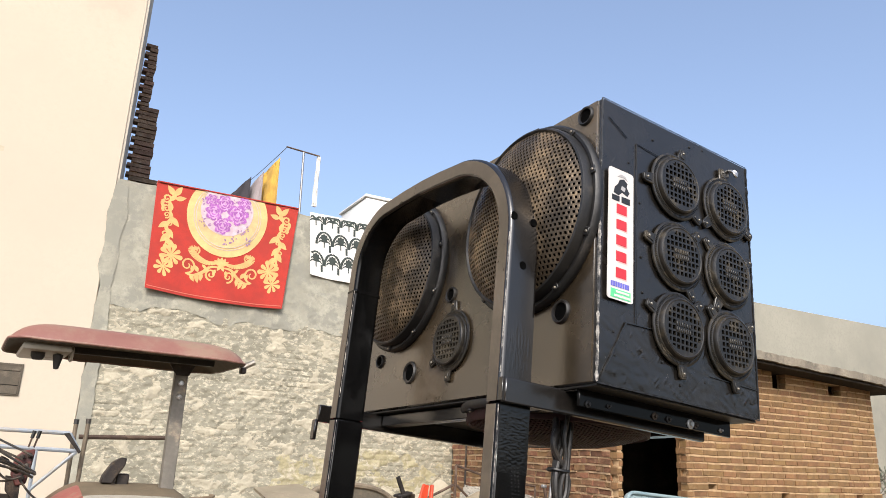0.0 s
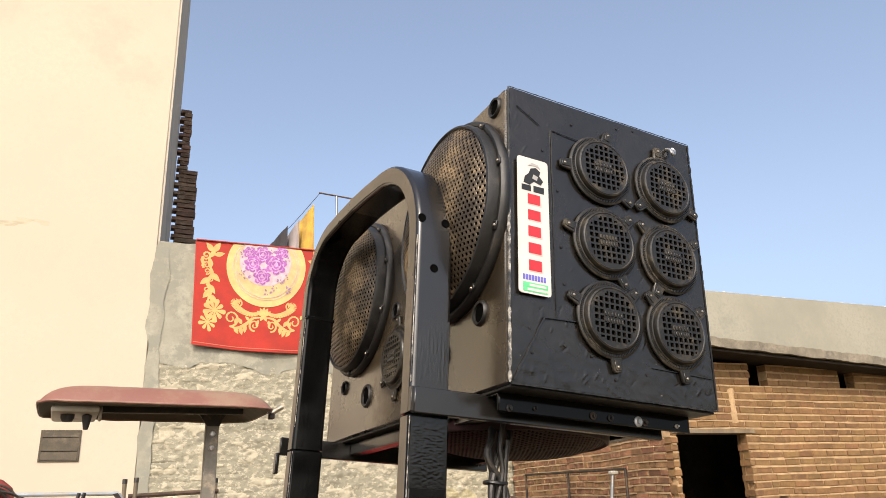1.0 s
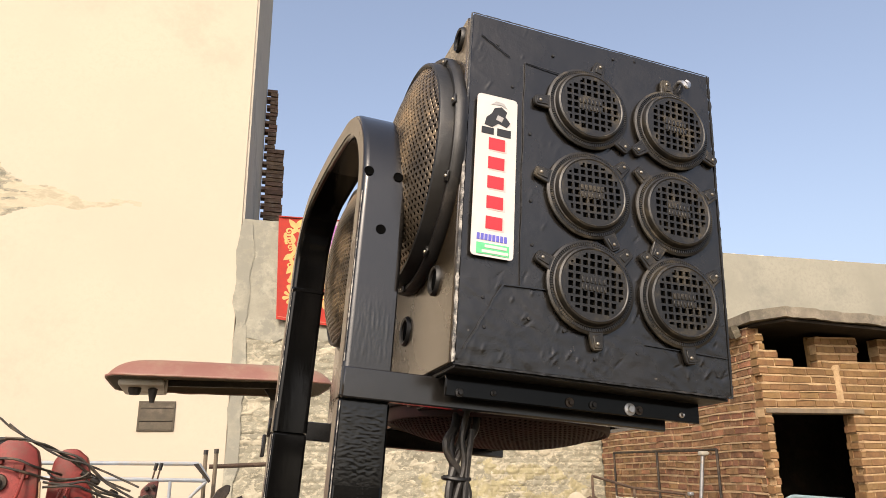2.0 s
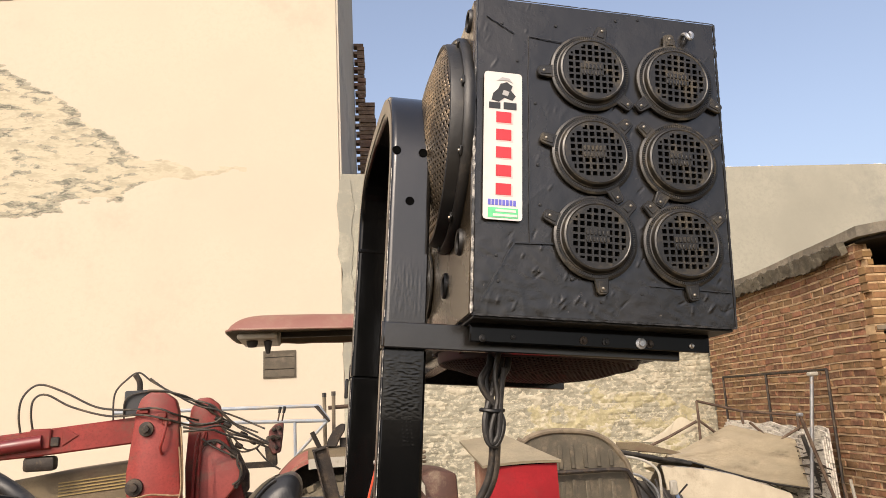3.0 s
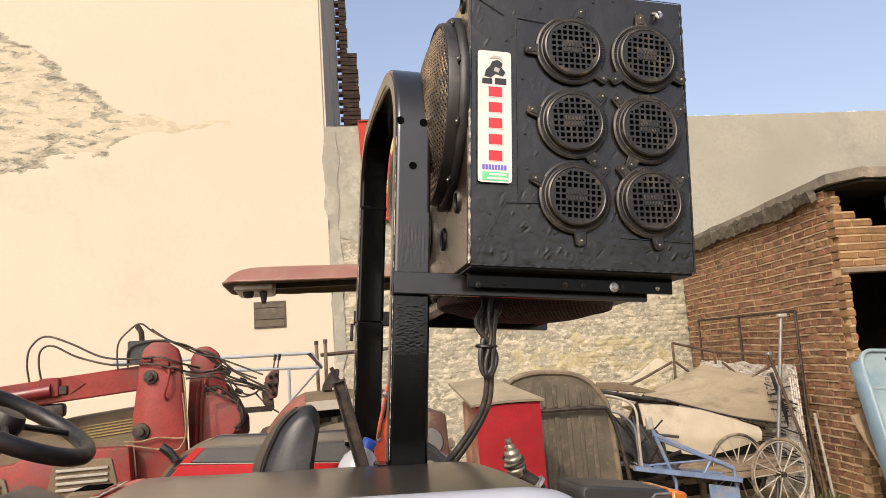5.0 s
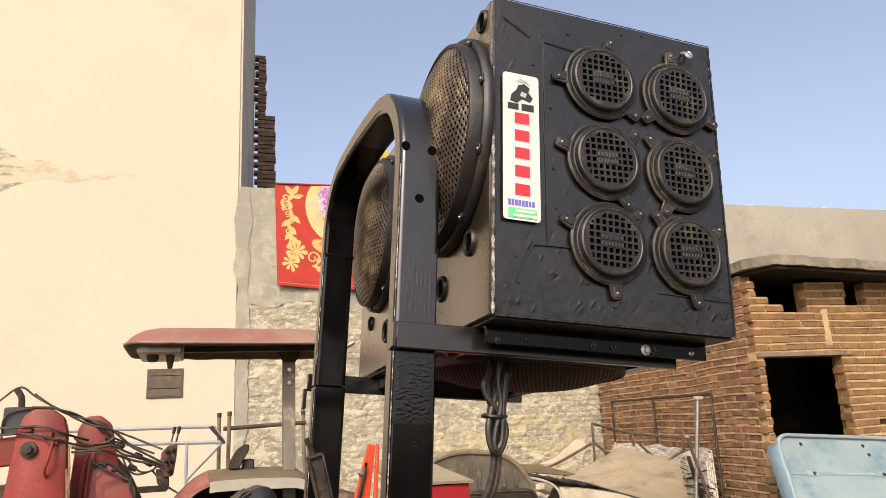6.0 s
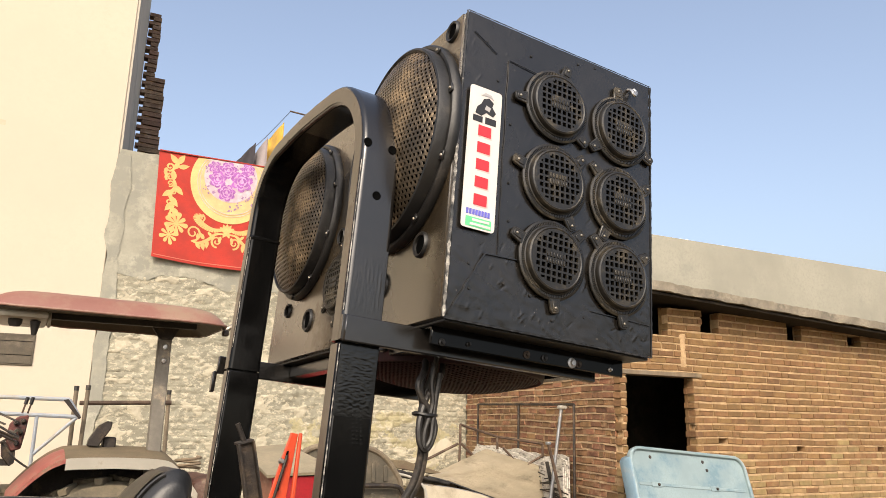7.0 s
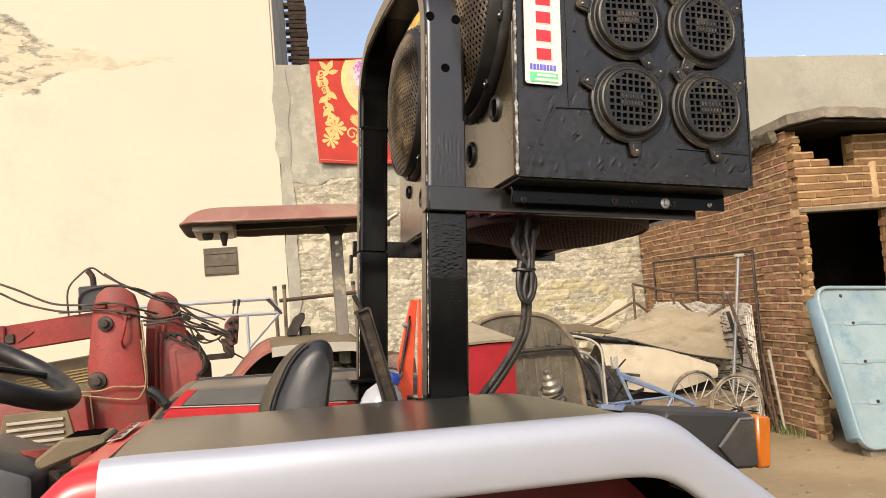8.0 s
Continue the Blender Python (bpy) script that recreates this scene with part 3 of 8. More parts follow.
# ventilator in the cream wall
vent = thing("ventilator", (-0.95, 0, 2.2), WALL, "grey slatted ventilator set in the cream wall", "ventilator", "wall ventilators")
bm = B()
for a, b in (((-1.215, -0.02, 2.215), (-1.185, 0.03, 2.665)), ((-0.715, -0.02, 2.215), (-0.685, 0.03, 2.665)), ((-1.185, -0.02, 2.635), (-0.715, 0.03, 2.665)), ((-1.185, -0.02, 2.215), (-0.715, 0.03, 2.240))):
    box(bm, a, b, 0.004)
part("frame", bm, vent_grey, vent)
part("backing", box(B(), (-1.19, -0.006, 2.235), (-0.71, -0.002, 2.64)), greasy, vent)
for z0, z1, out in ((2.240, 2.356, -0.030), (2.366, 2.553, -0.024), (2.563, 2.640, -0.018)):
    part("slat", prism(B(), [(-0.006, z1), (-0.018, z1), (out, z0), (-0.006, z0)], -1.186, -0.714, "x", 0.002), vent_grey, vent)
copy_thing(vent, Matrix.Translation((WALL.to_3x3() @ Vector((-4.885, 0, 6.840)))) @ Matrix.LocRotScale(vent.location, vent.matrix_basis.to_quaternion(), None))

# rough boundary wall: bare whitewashed masonry below, cement above
bm = box(B(), (0.125, 0.11, GROUND - 0.1), (6.43, 0.40, 5.66))
rough_wall = solid("wall_back", bm, bed, WALL, "rough boundary wall of whitewashed masonry with grey cement above", "wall", "structure")


def plaster_low(u):
    return 3.70 + 0.16 * noise.fractal(Vector((u * 1.2, 2.0, 0)), 1.0, 2.0, 5) - 0.03 * u + 0.70 * max(0.0, min(1.0, (u - 4.2) / 1.2))


def plaster(s, t):
    u = 0.112 + s * 6.31
    lo = plaster_low(u)
    z = lo + (5.70 - lo) * t + (0.02 * noise.fractal(Vector((u * 2.5, 0, 5)), 1, 2, 4) if t > 0.98 else 0)
    d = (0.030 * noise.fractal(Vector((u * 0.8, z * 0.8, 1)), 1, 2, 6) + 0.020 * noise.fractal(Vector((u * 5, z * 5, 4)), 1, 2, 5)) * min(1, 6 * s, 6 * (1 - s))
    return (u, 0.0 - d * 0.7, z)


part("cement_coat", sheet(B(), plaster, 260, 92, thick=0.105), cement, rough_wall, "grey cement coat, uneven and stained", angle=60)


def plaster_strip(s, t):
    z = GROUND - 0.05 + t * 6.10
    high = max(0.0, min(1.0, (z - 3.9) * 3))
    w = 0.20 + 0.12 * noise.fractal(Vector((0, z * 1.1, 7)), 1, 2, 5)
    lead = 0.05 * noise.fractal(Vector((4, z * 1.7, 2)), 1, 2, 5) + 0.03 * high
    u = 0.092 - lead + s * max(0.10, w + lead)
    return (u, -0.012 - 0.010 * noise.fractal(Vector((u * 3, z * 1.5, 3)), 1, 2, 4), z)


def bare(s, t):
    """Lime-washed masonry whose courses only faintly show."""
    u, z = 0.16 + 6.26 * s, GROUND + 5.0 * t
    c, row = (z - GROUND) / 0.094, int((z - GROUND) / 0.094)
    along = (u / 0.25 + 0.5 * (row % 2) + 0.23 * noise.noise(Vector((row * 3.1, 0, 2)))) % 1.0
    gap = max(0.0, 1 - abs(c % 1.0 - 0.5 - 0.49) / 0.16, 1 - abs(c % 1.0) / 0.16, 1 - min(along, 1 - along) / 0.07)
    shown = min(1.0, max(0.0, 0.35 + 1.2 * noise.fractal(Vector((u * 0.9, z * 0.9, 12)), 1, 2, 4)))
    per = noise.noise(Vector((row * 5.3, int(u / 0.25 + 0.5 * (row % 2)) * 3.7, 3)))
    d = -0.013 * gap * shown + 0.008 * per * shown + 0.022 * noise.fractal(Vector((u * 6, z * 7, 5)), 1, 2, 5)
    return (u, 0.010 - d + 0.05 * max(0.0, z - plaster_low(u)), z)


part("masonry_face", sheet(B(), bare, 420, 340), wash, rough_wall, "lime-washed rough masonry with faint courses", angle=70)


def lime(s, t):
    """Thicker lime left in the joints and in blotches over the masonry."""
    u, z = 0.20 + 6.18 * s, GROUND + 0.4 + 4.2 * t
    c, row = (z - GROUND) / 0.094, int((z - GROUND) / 0.094)
    x = (u / 0.25 + 0.5 * (row % 2) + 0.23 * noise.noise(Vector((row * 3.1, 0, 2)))) % 1.0
    joint = max(0.0, 1 - min(c % 1.0, 1 - c % 1.0) / 0.22, 1 - min(x, 1 - x) / 0.10)
    blotch = noise.fractal(Vector((u * 3.2, z * 5.0, 21)), 0.85, 2, 6)
    where = noise.fractal(Vector((u * 0.7, z * 0.9, 33)), 1, 2, 3)
    k = blotch + 0.55 * where - 0.30 + 0.42 * joint * max(0.0, min(1.0, 0.35 + 0.22 * (u - 3.0)))
    k -= 4.0 * max(0.0, z - plaster_low(u) + 0.05)
    p = bare((u - 0.16) / 6.26, (z - GROUND) / 5.0)
    return (u, p[1] + 0.003 - 0.010 * max(-1.0, min(1.0, k / 0.14)), z)


part("lime_crust", sheet(B(), lime, 500, 340), lime_white, rough_wall, "patches and joints of thicker white lime", angle=70)


def stain(s, t):
    u, z = 2.6 + 3.7 * s, 0.35 + 1.7 * t
    edge = 1 - ((u - 4.5) / 1.75) ** 2 - ((z - 1.15) / 0.62) ** 2
    k = min(edge, 0.4) + 0.9 * noise.fractal(Vector((u * 2.2, z * 3.5, 41)), 0.85, 2, 6) - 0.22
    p = bare((u - 0.16) / 6.26, (z - GROUND) / 5.0)
    return (u, p[1] + 0.002 - 0.005 * max(-1.0, min(1.0, k / 0.25)), z)


part("yellow_stain", sheet(B(), stain, 230, 120), stain_yellow, rough_wall, "yellowish damp stain on the masonry", angle=70)
part("cement_strip", sheet(B(), plaster_strip, 10, 180, thick=0.10), cement, rough_wall, "grey cement smear along the corner", angle=60)

bm = box(B(), (6.44, 0.10, GROUND - 0.1), (30, 0.42, 5.74), 0.02)
plain_wall = solid("wall_plain", bm, render_grey, WALL, "long grey rendered wall with a straight top", "wall", "structure")
bm = B()
rng = random.Random(8)
for i in range(70):
    u = 6.5 + rng.random() ** 1.3 * 14
    h = rng.uniform(0.012, 0.035)
    box(bm, (u, 0.2, 5.735), (u + rng.uniform(0.02, 0.07), 0.22, 5.74 + h), 0, Matrix.Translation((u, 0, 5.74)) @ Matrix.Rotation(rng.uniform(-0.4, 0.4), 4, "Y") @ Matrix.Translation((-u, 0, -5.74)))
part("glass_shards", bm, tank_white, plain_wall, "pale broken shards set along the wall top")
bm = box(B(), (0.2, 0.42, 4.95), (20, 7.5, 5.25), 0.01)
solid("roof_terrace", bm, concrete, WALL, "flat concrete roof behind the boundary wall", "roof", "structure")

# plain unseen wall behind the camera, added to shape reflections and sky fill
solid("wall_opposite", box(B(), (-16, -8.3, GROUND - 0.1), (22, -8.0, 1.75), 0.02), render_grey, YARD, "low plain grey wall on the far side of the yard", "wall", "structure")

# toothed brick end beyond the house corner
tooth = thing("brick_pier", (0.6, 3.6, 5.25), WALL, "stepped pier of bare bricks with toothed ends", "pier", kind="structure")
rng = random.Random(2)
for k in range(48):
    z = 5.26 + k * 0.099
    w = 0.66 if z < 6.9 else (0.45 if z < 8.5 else 0.24)
    lead = 0.0 if k % 2 else 0.075
    a = 0.378 + lead + rng.uniform(-0.012, 0.012)
    part("brick", box(B(), (a, 3.30 + rng.uniform(-0.01, 0.01), z), (0.378 + w + rng.uniform(-0.02, 0.02), 3.50, z + (0.090 if k % 2 == 0 else 0.072)), 0.004, seg=1), pier_brick, tooth)
part("core", box(B(), (0.46, 3.34, 5.26), (0.60, 3.48, 9.9)), mortar, tooth)

# ---- brick hut ----
HUT = YARD @ Matrix.Translation((5.62, 5.42, 0)) @ Matrix.Rotation(radians(-2), 4, "Z")
SIDE = HUT @ Matrix.Translation((0.0, 0.115, 0)) @ Matrix.Rotation(radians(82.7), 4, "Z")
bm = B()
for u0, u1, za, zb in ((0.02, 0.095, GROUND, 3.08), (0.10, 1.25, 2.23, 2.68), (0.84, 1.25, 2.68, 3.08), (1.25, 5.74, GROUND, 1.22), (1.25, 5.74, 1.42, 2.64),
                       (1.25, 1.64, 1.22, 1.42), (1.86, 3.18, 1.22, 1.42), (3.38, 5.03, 1.22, 1.42), (5.22, 5.74, 1.22, 1.42),
                       (1.25, 1.46, 2.64, 3.05), (1.82, 3.18, 2.64, 3.05), (3.54, 4.56, 2.64, 3.05), (4.92, 5.74, 2.64, 3.05)):
    box(bm, (u0, 0.115, za), (u1, 0.165, zb))
for k in range(30):
    z = GROUND + 0.0925 * k
    if z < 2.13:
        box(bm, (1.238 + 0.012 * (k % 2), 0.12, z + 0.008), (1.34, 0.170, z + 0.083))
hut_front = solid("wall_hut_front", bm, brickm, HUT, "sunlit front wall of rough orange brick with pale mortar", "wall", "structure")
bm = box(B(), (0.19, -0.20, GROUND), (4.80, -0.115, 3.10))
hut_side = solid("wall_hut_side", bm, mortar, SIDE, "shaded side wall of rough brown brick", "wall", "structure")
solid("wall_hut_end", box(B(), (5.60, 0.31, GROUND), (5.73, 4.8, 3.05)), mortar, HUT, "end wall of the brick hut", "wall", "structure")
part("lintel", box(B(), (0.02, -0.012, 2.172), (1.40, 0.20, 2.228), 0.006), wood, hut_front, "thin weathered lintel over the doorway")


def slab_edge(s):
    return 0.030 * noise.fractal(Vector((s * 5, 0, 0)), 1, 2, 6)


bm = B()
outline = [(0.13, -0.41)] + [(0.13 + 6.2 * i / 120, -0.41 + slab_edge(i / 24)) for i in range(1, 121)] + [(6.33, 4.7), (0.60, 4.7)] + [(0.60 - 0.66 * i / 14 + slab_edge(9 + i / 3), 4.7 - 4.75 * i / 14) for i in range(1, 15)]
prism(bm, outline, 0, 0.115, "z")
for v in bm.verts:
    v.co.z += 3.205 - 0.038 * v.co.x + 0.012 * noise.noise(Vector((v.co.x * 2, v.co.y * 2, v.co.z * 9))) + 0.014 * noise.fractal(Vector((v.co.x * 7, 3.0, v.co.z * 9)), 1, 2, 3)
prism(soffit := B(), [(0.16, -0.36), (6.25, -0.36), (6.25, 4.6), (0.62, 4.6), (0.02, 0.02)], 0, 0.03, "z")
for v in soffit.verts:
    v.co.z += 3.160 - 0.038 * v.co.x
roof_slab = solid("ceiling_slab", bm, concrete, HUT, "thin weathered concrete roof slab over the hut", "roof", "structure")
# the shade under the slab is painted on as a dark sheet
part("soffit", soffit, shade_dark, roof_slab, "smoke-blackened underside of the slab")


def verge(s, t):
    """Lumpy old mortar that fills the joint between the side wall and the slab."""
    u = 0.10 + 4.6 * s
    low = 3.03 + 0.05 * noise.fractal(Vector((u * 1.6, 1, 4)), 1, 2, 4) + 0.06 * max(0.0, 0.9 - u)
    z = low + (3.21 - low) * t
    return (u, 0.012 + 0.030 * t + 0.014 * noise.fractal(Vector((u * 5, z * 7, 2)), 1, 2, 5), z)


part("verge", sheet(B(), verge, 150, 12, thick=0.09), mossy, hut_side, "dark mossy mortar under the slab edge", angle=60, layout=SIDE)
part("switch_plate", box(B(), (0.62, 2.2, 1.40), (0.74, 2.21, 1.44)), tank_white, hut_front, "pale plate inside the dark doorway")
# the dimness inside the doorway is this wall's colour
solid("wall_hut_inner", box(B(), (0.52, 2.22, GROUND), (5.58, 2.34, 3.0)), shade_dark, HUT, "soot-dark inner wall of the hut", "wall", "structure")

# bare tree past the end of the hut
tree = thing("tree", (13.6, 7.6, GROUND), YARD, "thin bare tree with fine grey twigs", "tree")
bm, lf = B(), B()
rng = random.Random(11)


def branch(a, d, r, n):
    b = a + d
    tube(bm, [a, a + d * 0.5 + Vector((rng.uniform(-0.05, 0.05), rng.uniform(-0.05, 0.05), 0)), b], r, 5, 3)
    if n == 0:
        for _ in range(5):
            p = b + Vector((rng.uniform(-0.2, 0.2), rng.uniform(-0.2, 0.2), rng.uniform(-0.25, 0.1)))
            box(lf, (-0.03, -0.012, 0), (0.03, 0.012, 0.003), 0, Matrix.Translation(p) @ Euler((rng.random() * 6, rng.random() * 6, rng.random() * 6)).to_matrix().to_4x4())
        return
    for _ in range(3):
        w = Vector((rng.uniform(-1, 1), rng.uniform(-1, 1), rng.uniform(0.0, 1.0))).normalized()
        branch(b, (d.normalized() * 0.6 + w * 0.75).normalized() * d.length * rng.uniform(0.6, 0.85), r * 0.6, n - 1)


branch(Vector((13.6, 7.6, GROUND)), Vector((0.05, -0.05, 0.95)), 0.05, 5)
trunk = part("trunk", bm, bark, tree)
part("crown", lf, leafm, tree)

# ---- washing and things on the wall top ----
def hang(u0, u1, z0, z1, skew=(0, 0, 0), waves=3.0, amp=0.03, seed=0, lean=0.0):
    """A cloth over the wall top: its front face as a function of s (along) and t (down)."""
    def f(s, t):
        u = u0 + (u1 - u0) * s + skew[0] * t * (1 - s) + skew[1] * t * s
        z = z0 + (z1 - z0) * t + skew[2] * t * s + 0.05 * t * math.sin(math.pi * s) * (-1)
        v = -0.035 - lean * t - amp * t * (1 + math.sin(waves * 6.28 * s + seed)) - 0.012 * noise.noise(Vector((s * 6, t * 6, seed)))
        return (u, v, z)
    return f


def print_on(bm, f, pts, lift=0.006):
    """A flat printed shape given in the cloth's own (s, t)."""
    e = 1e-3
    vs = []
    for s, t in pts:
        p = Vector(f(s, t))
        n = (Vector(f(s + e, t)) - p).cross(Vector(f(s, t + e)) - p).normalized()
        if n.y > 0:
            n = -n
        vs.append(bm.verts.new(p + n * lift))
    try:
        bm.faces.new(vs)
    except ValueError:
        pass


def strip_on(bm, f, line, w, lift=0.006):
    """A printed stroke along (s, t) points; w may taper."""
    k = len(line)
    for i in range(k - 1):
        (a, b), (c, d) = line[i], line[i + 1]
        L = math.hypot(c - a, d - b) or 1
        nx, ny = -(d - b) / L, (c - a) / L
        w0, w1 = w(i / (k - 1)), w((i + 1) / (k - 1))
        print_on(bm, f, [(a - nx * w0, b - ny * w0), (a + nx * w0, b + ny * w0), (c + nx * w1, d + ny * w1), (c - nx * w1, d - ny * w1)], lift)


blanket = thing("blanket", (1.8, -0.05, 3.9), WALL, "red blanket with gold scrolls and purple roses, over the wall", "blanket")
bf = hang(0.695, 3.085, 5.76, 3.99, skew=(0.045, -0.145, -0.06), waves=2.0, amp=0.022, seed=1.0, lean=0.03)


def blanket_form(s, t):
    return bf(s, t)


part("cloth", sheet(B(), blanket_form, 60, 44, thick=-0.02), blanket_red, blanket, angle=60)
bm = B()
sheet(bm, lambda s, t: (0.70 + 2.38 * s, -0.06 + 0.50 * t, 5.766 + 0.006 * math.sin(math.pi * t)), 20, 4, thick=-0.018)
part("fold", bm, blanket_red, blanket, "folded top of the blanket", angle=60)
bm = B()
strip_on(bm, bf, [(0.01 + 0.98 * i / 30, 0.975) for i in range(31)], lambda x: 0.0035)
part("hem", bm, hem_pink, blanket)


def oval(cx, cy, rx, ry, n=40, a0=0.0, a1=2 * math.pi):
    return [(cx + rx * math.cos(a0 + (a1 - a0) * i / n), max(0.004, cy + ry * math.sin(a0 + (a1 - a0) * i / n))) for i in range(n + 1)]


def disc_on(bm, cx, cy, rx, ry, lift, r0=0.0, rings=9, n=56):
    """A printed oval or oval band that follows the folds of the cloth."""
    def at(q, a):
        return (cx + rx * q * math.cos(a), cy + ry * q * math.sin(a))
    for k in range(rings):
        q0, q1 = r0 + (1 - r0) * k / rings, r0 + (1 - r0) * (k + 1) / rings
        for i in range(n):
            a0, a1 = 2 * math.pi * i / n, 2 * math.pi * (i + 1) / n
            pts = [at(q1, a0), at(q1, a1)] + ([at(q0, a1), at(q0, a0)] if q0 else [(cx, cy)])
            if max(t for _, t in pts) > 0.004:
                print_on(bm, bf, [(x, max(0.002, t)) for x, t in pts], lift)


CY, RX, RY = 0.205, 0.285, 0.385
bm = B()
disc_on(bm, 0.50, CY, RX, RY, 0.008, 0.77, 3)
part("medallion_border", bm, gold_pale, blanket)
bm = B()
disc_on(bm, 0.50, CY, RX * 0.78, RY * 0.78, 0.011)
part("medallion", bm, field_gold, blanket, "pale gold field of the medallion")
bm = B()
disc_on(bm, 0.49, CY - 0.05, 0.185, 0.235, 0.015)
part("medallion_heart", bm, field_lilac, blanket, "pale lilac ground behind the roses")
bm = B()
for rr in (0.775, 0.83):
    strip_on(bm, bf, oval(0.50, CY, RX * rr, RY * rr), lambda x: 0.0024, 0.016)
part("medallion_line", bm, leaf_grey, blanket)


def rose(cx, cy, r, seed):
    """Rings of dark petals with pale gaps, turning round a heart."""
    g = random.Random(seed)
    for k, rr in ((7, 1.0), (5, 0.66), (3, 0.34)):
        for i in range(k):
            a = 2 * math.pi * i / k + g.uniform(-0.15, 0.15) + rr * 2
            arc = [(cx + r * rr * (0.80 + 0.20 * math.sin(math.pi * j / 6)) * math.cos(a + j / 6 * 5.4 / k), max(0.004, cy + 1.35 * r * rr * (0.80 + 0.20 * math.sin(math.pi * j / 6)) * math.sin(a + j / 6 * 5.4 / k))) for j in range(7)]
            strip_on(rose_dark, bf, arc, lambda x, w=r * 0.12: w * (0.35 + math.sin(math.pi * x)), 0.0225)
    print_on(rose_light, bf, [(p[0], p[1]) for p in oval(cx, cy, r * 0.95, r * 1.28, 14)[:-1]], 0.0190)


rose_dark, rose_light = B(), B()
for i, (cx, cy, r) in enumerate(((0.465, 0.085, 0.056), (0.398, 0.185, 0.056), (0.565, 0.175, 0.070), (0.468, 0.300, 0.056), (0.600, 0.055, 0.045), (0.372, 0.075, 0.040))):
    rose(cx, cy, r, i)
g = random.Random(4)
sprigs = B()
for cx, cy in ((0.32, 0.28), (0.345, 0.20), (0.33, 0.10), (0.36, 0.33), (0.60, 0.335), (0.565, 0.40), (0.64, 0.30), (0.655, 0.42), (0.52, 0.45), (0.645, 0.12), (0.53, 0.05), (0.40, 0.06)):
    for i in range(5):
        a, w = g.uniform(0, 6.28), g.uniform(0.014, 0.030)
        print_on(sprigs, bf, [(cx + w * 0.4 * math.cos(a) + w * c * math.cos(a) - w * d * math.sin(a), max(0.004, cy + 1.35 * (w * 0.4 * math.sin(a) + w * c * math.sin(a) + w * d * math.cos(a)))) for c, d in ((0, 0), (0.4, 0.26), (1, 0), (0.4, -0.26))], 0.0205)
tagged(part("rose_petals", rose_dark, purple, blanket), kind="stuff")
tagged(part("rose_petals", rose_light, lilac, blanket), kind="stuff")
tagged(part("sprigs", sprigs, leaf_violet, blanket), kind="stuff")
bm = B()


def stroke(pts, w0):
    """A printed stroke through points, wide in the middle and thin at its ends."""
    line = [(p.x, p.y) for p in smooth_path([(x, y, 0) for x, y in pts], 5)]
    strip_on(bm, bf, line, lambda x: w0 * (0.25 + 0.95 * math.sin(math.pi * (0.06 + 0.88 * x)) ** 0.8))


def scroll(cx, cy, r, turn, w, start=0.0):
    line = []
    for i in range(22):
        a = start + turn * i * 0.42
        q = r * (1 - i / 26)
        line.append((cx + q * math.cos(a), cy + 1.35 * q * math.sin(a)))
    strip_on(bm, bf, line, lambda x: w * (1 - 0.45 * x))


def leaf(cx, cy, length, a, w):
    pts = []
    for i in range(7):
        x = i / 6
        pts.append((x, w * math.sin(math.pi * x ** 0.8)))
    ring = pts + [(x, -y) for x, y in pts[-2:0:-1]]
    print_on(bm, bf, [(cx + length * (x * math.cos(a) - y * math.sin(a)), cy + 1.35 * length * (x * math.sin(a) + y * math.cos(a))) for x, y in ring])


def petal(cx, cy, length, a, w):
    """A printed petal, widest near its round tip."""
    half = [(0.0, 0.10), (0.3, 0.45), (0.6, 0.85), (0.82, 1.0), (0.95, 0.7), (1.0, 0.0)]
    ring = [(x, w * y) for x, y in half] + [(x, -w * y) for x, y in half[-2::-1]]
    print_on(bm, bf, [(cx + length * (x * math.cos(a) - y * math.sin(a)), cy + 1.35 * length * (x * math.sin(a) + y * math.cos(a))) for x, y in ring])


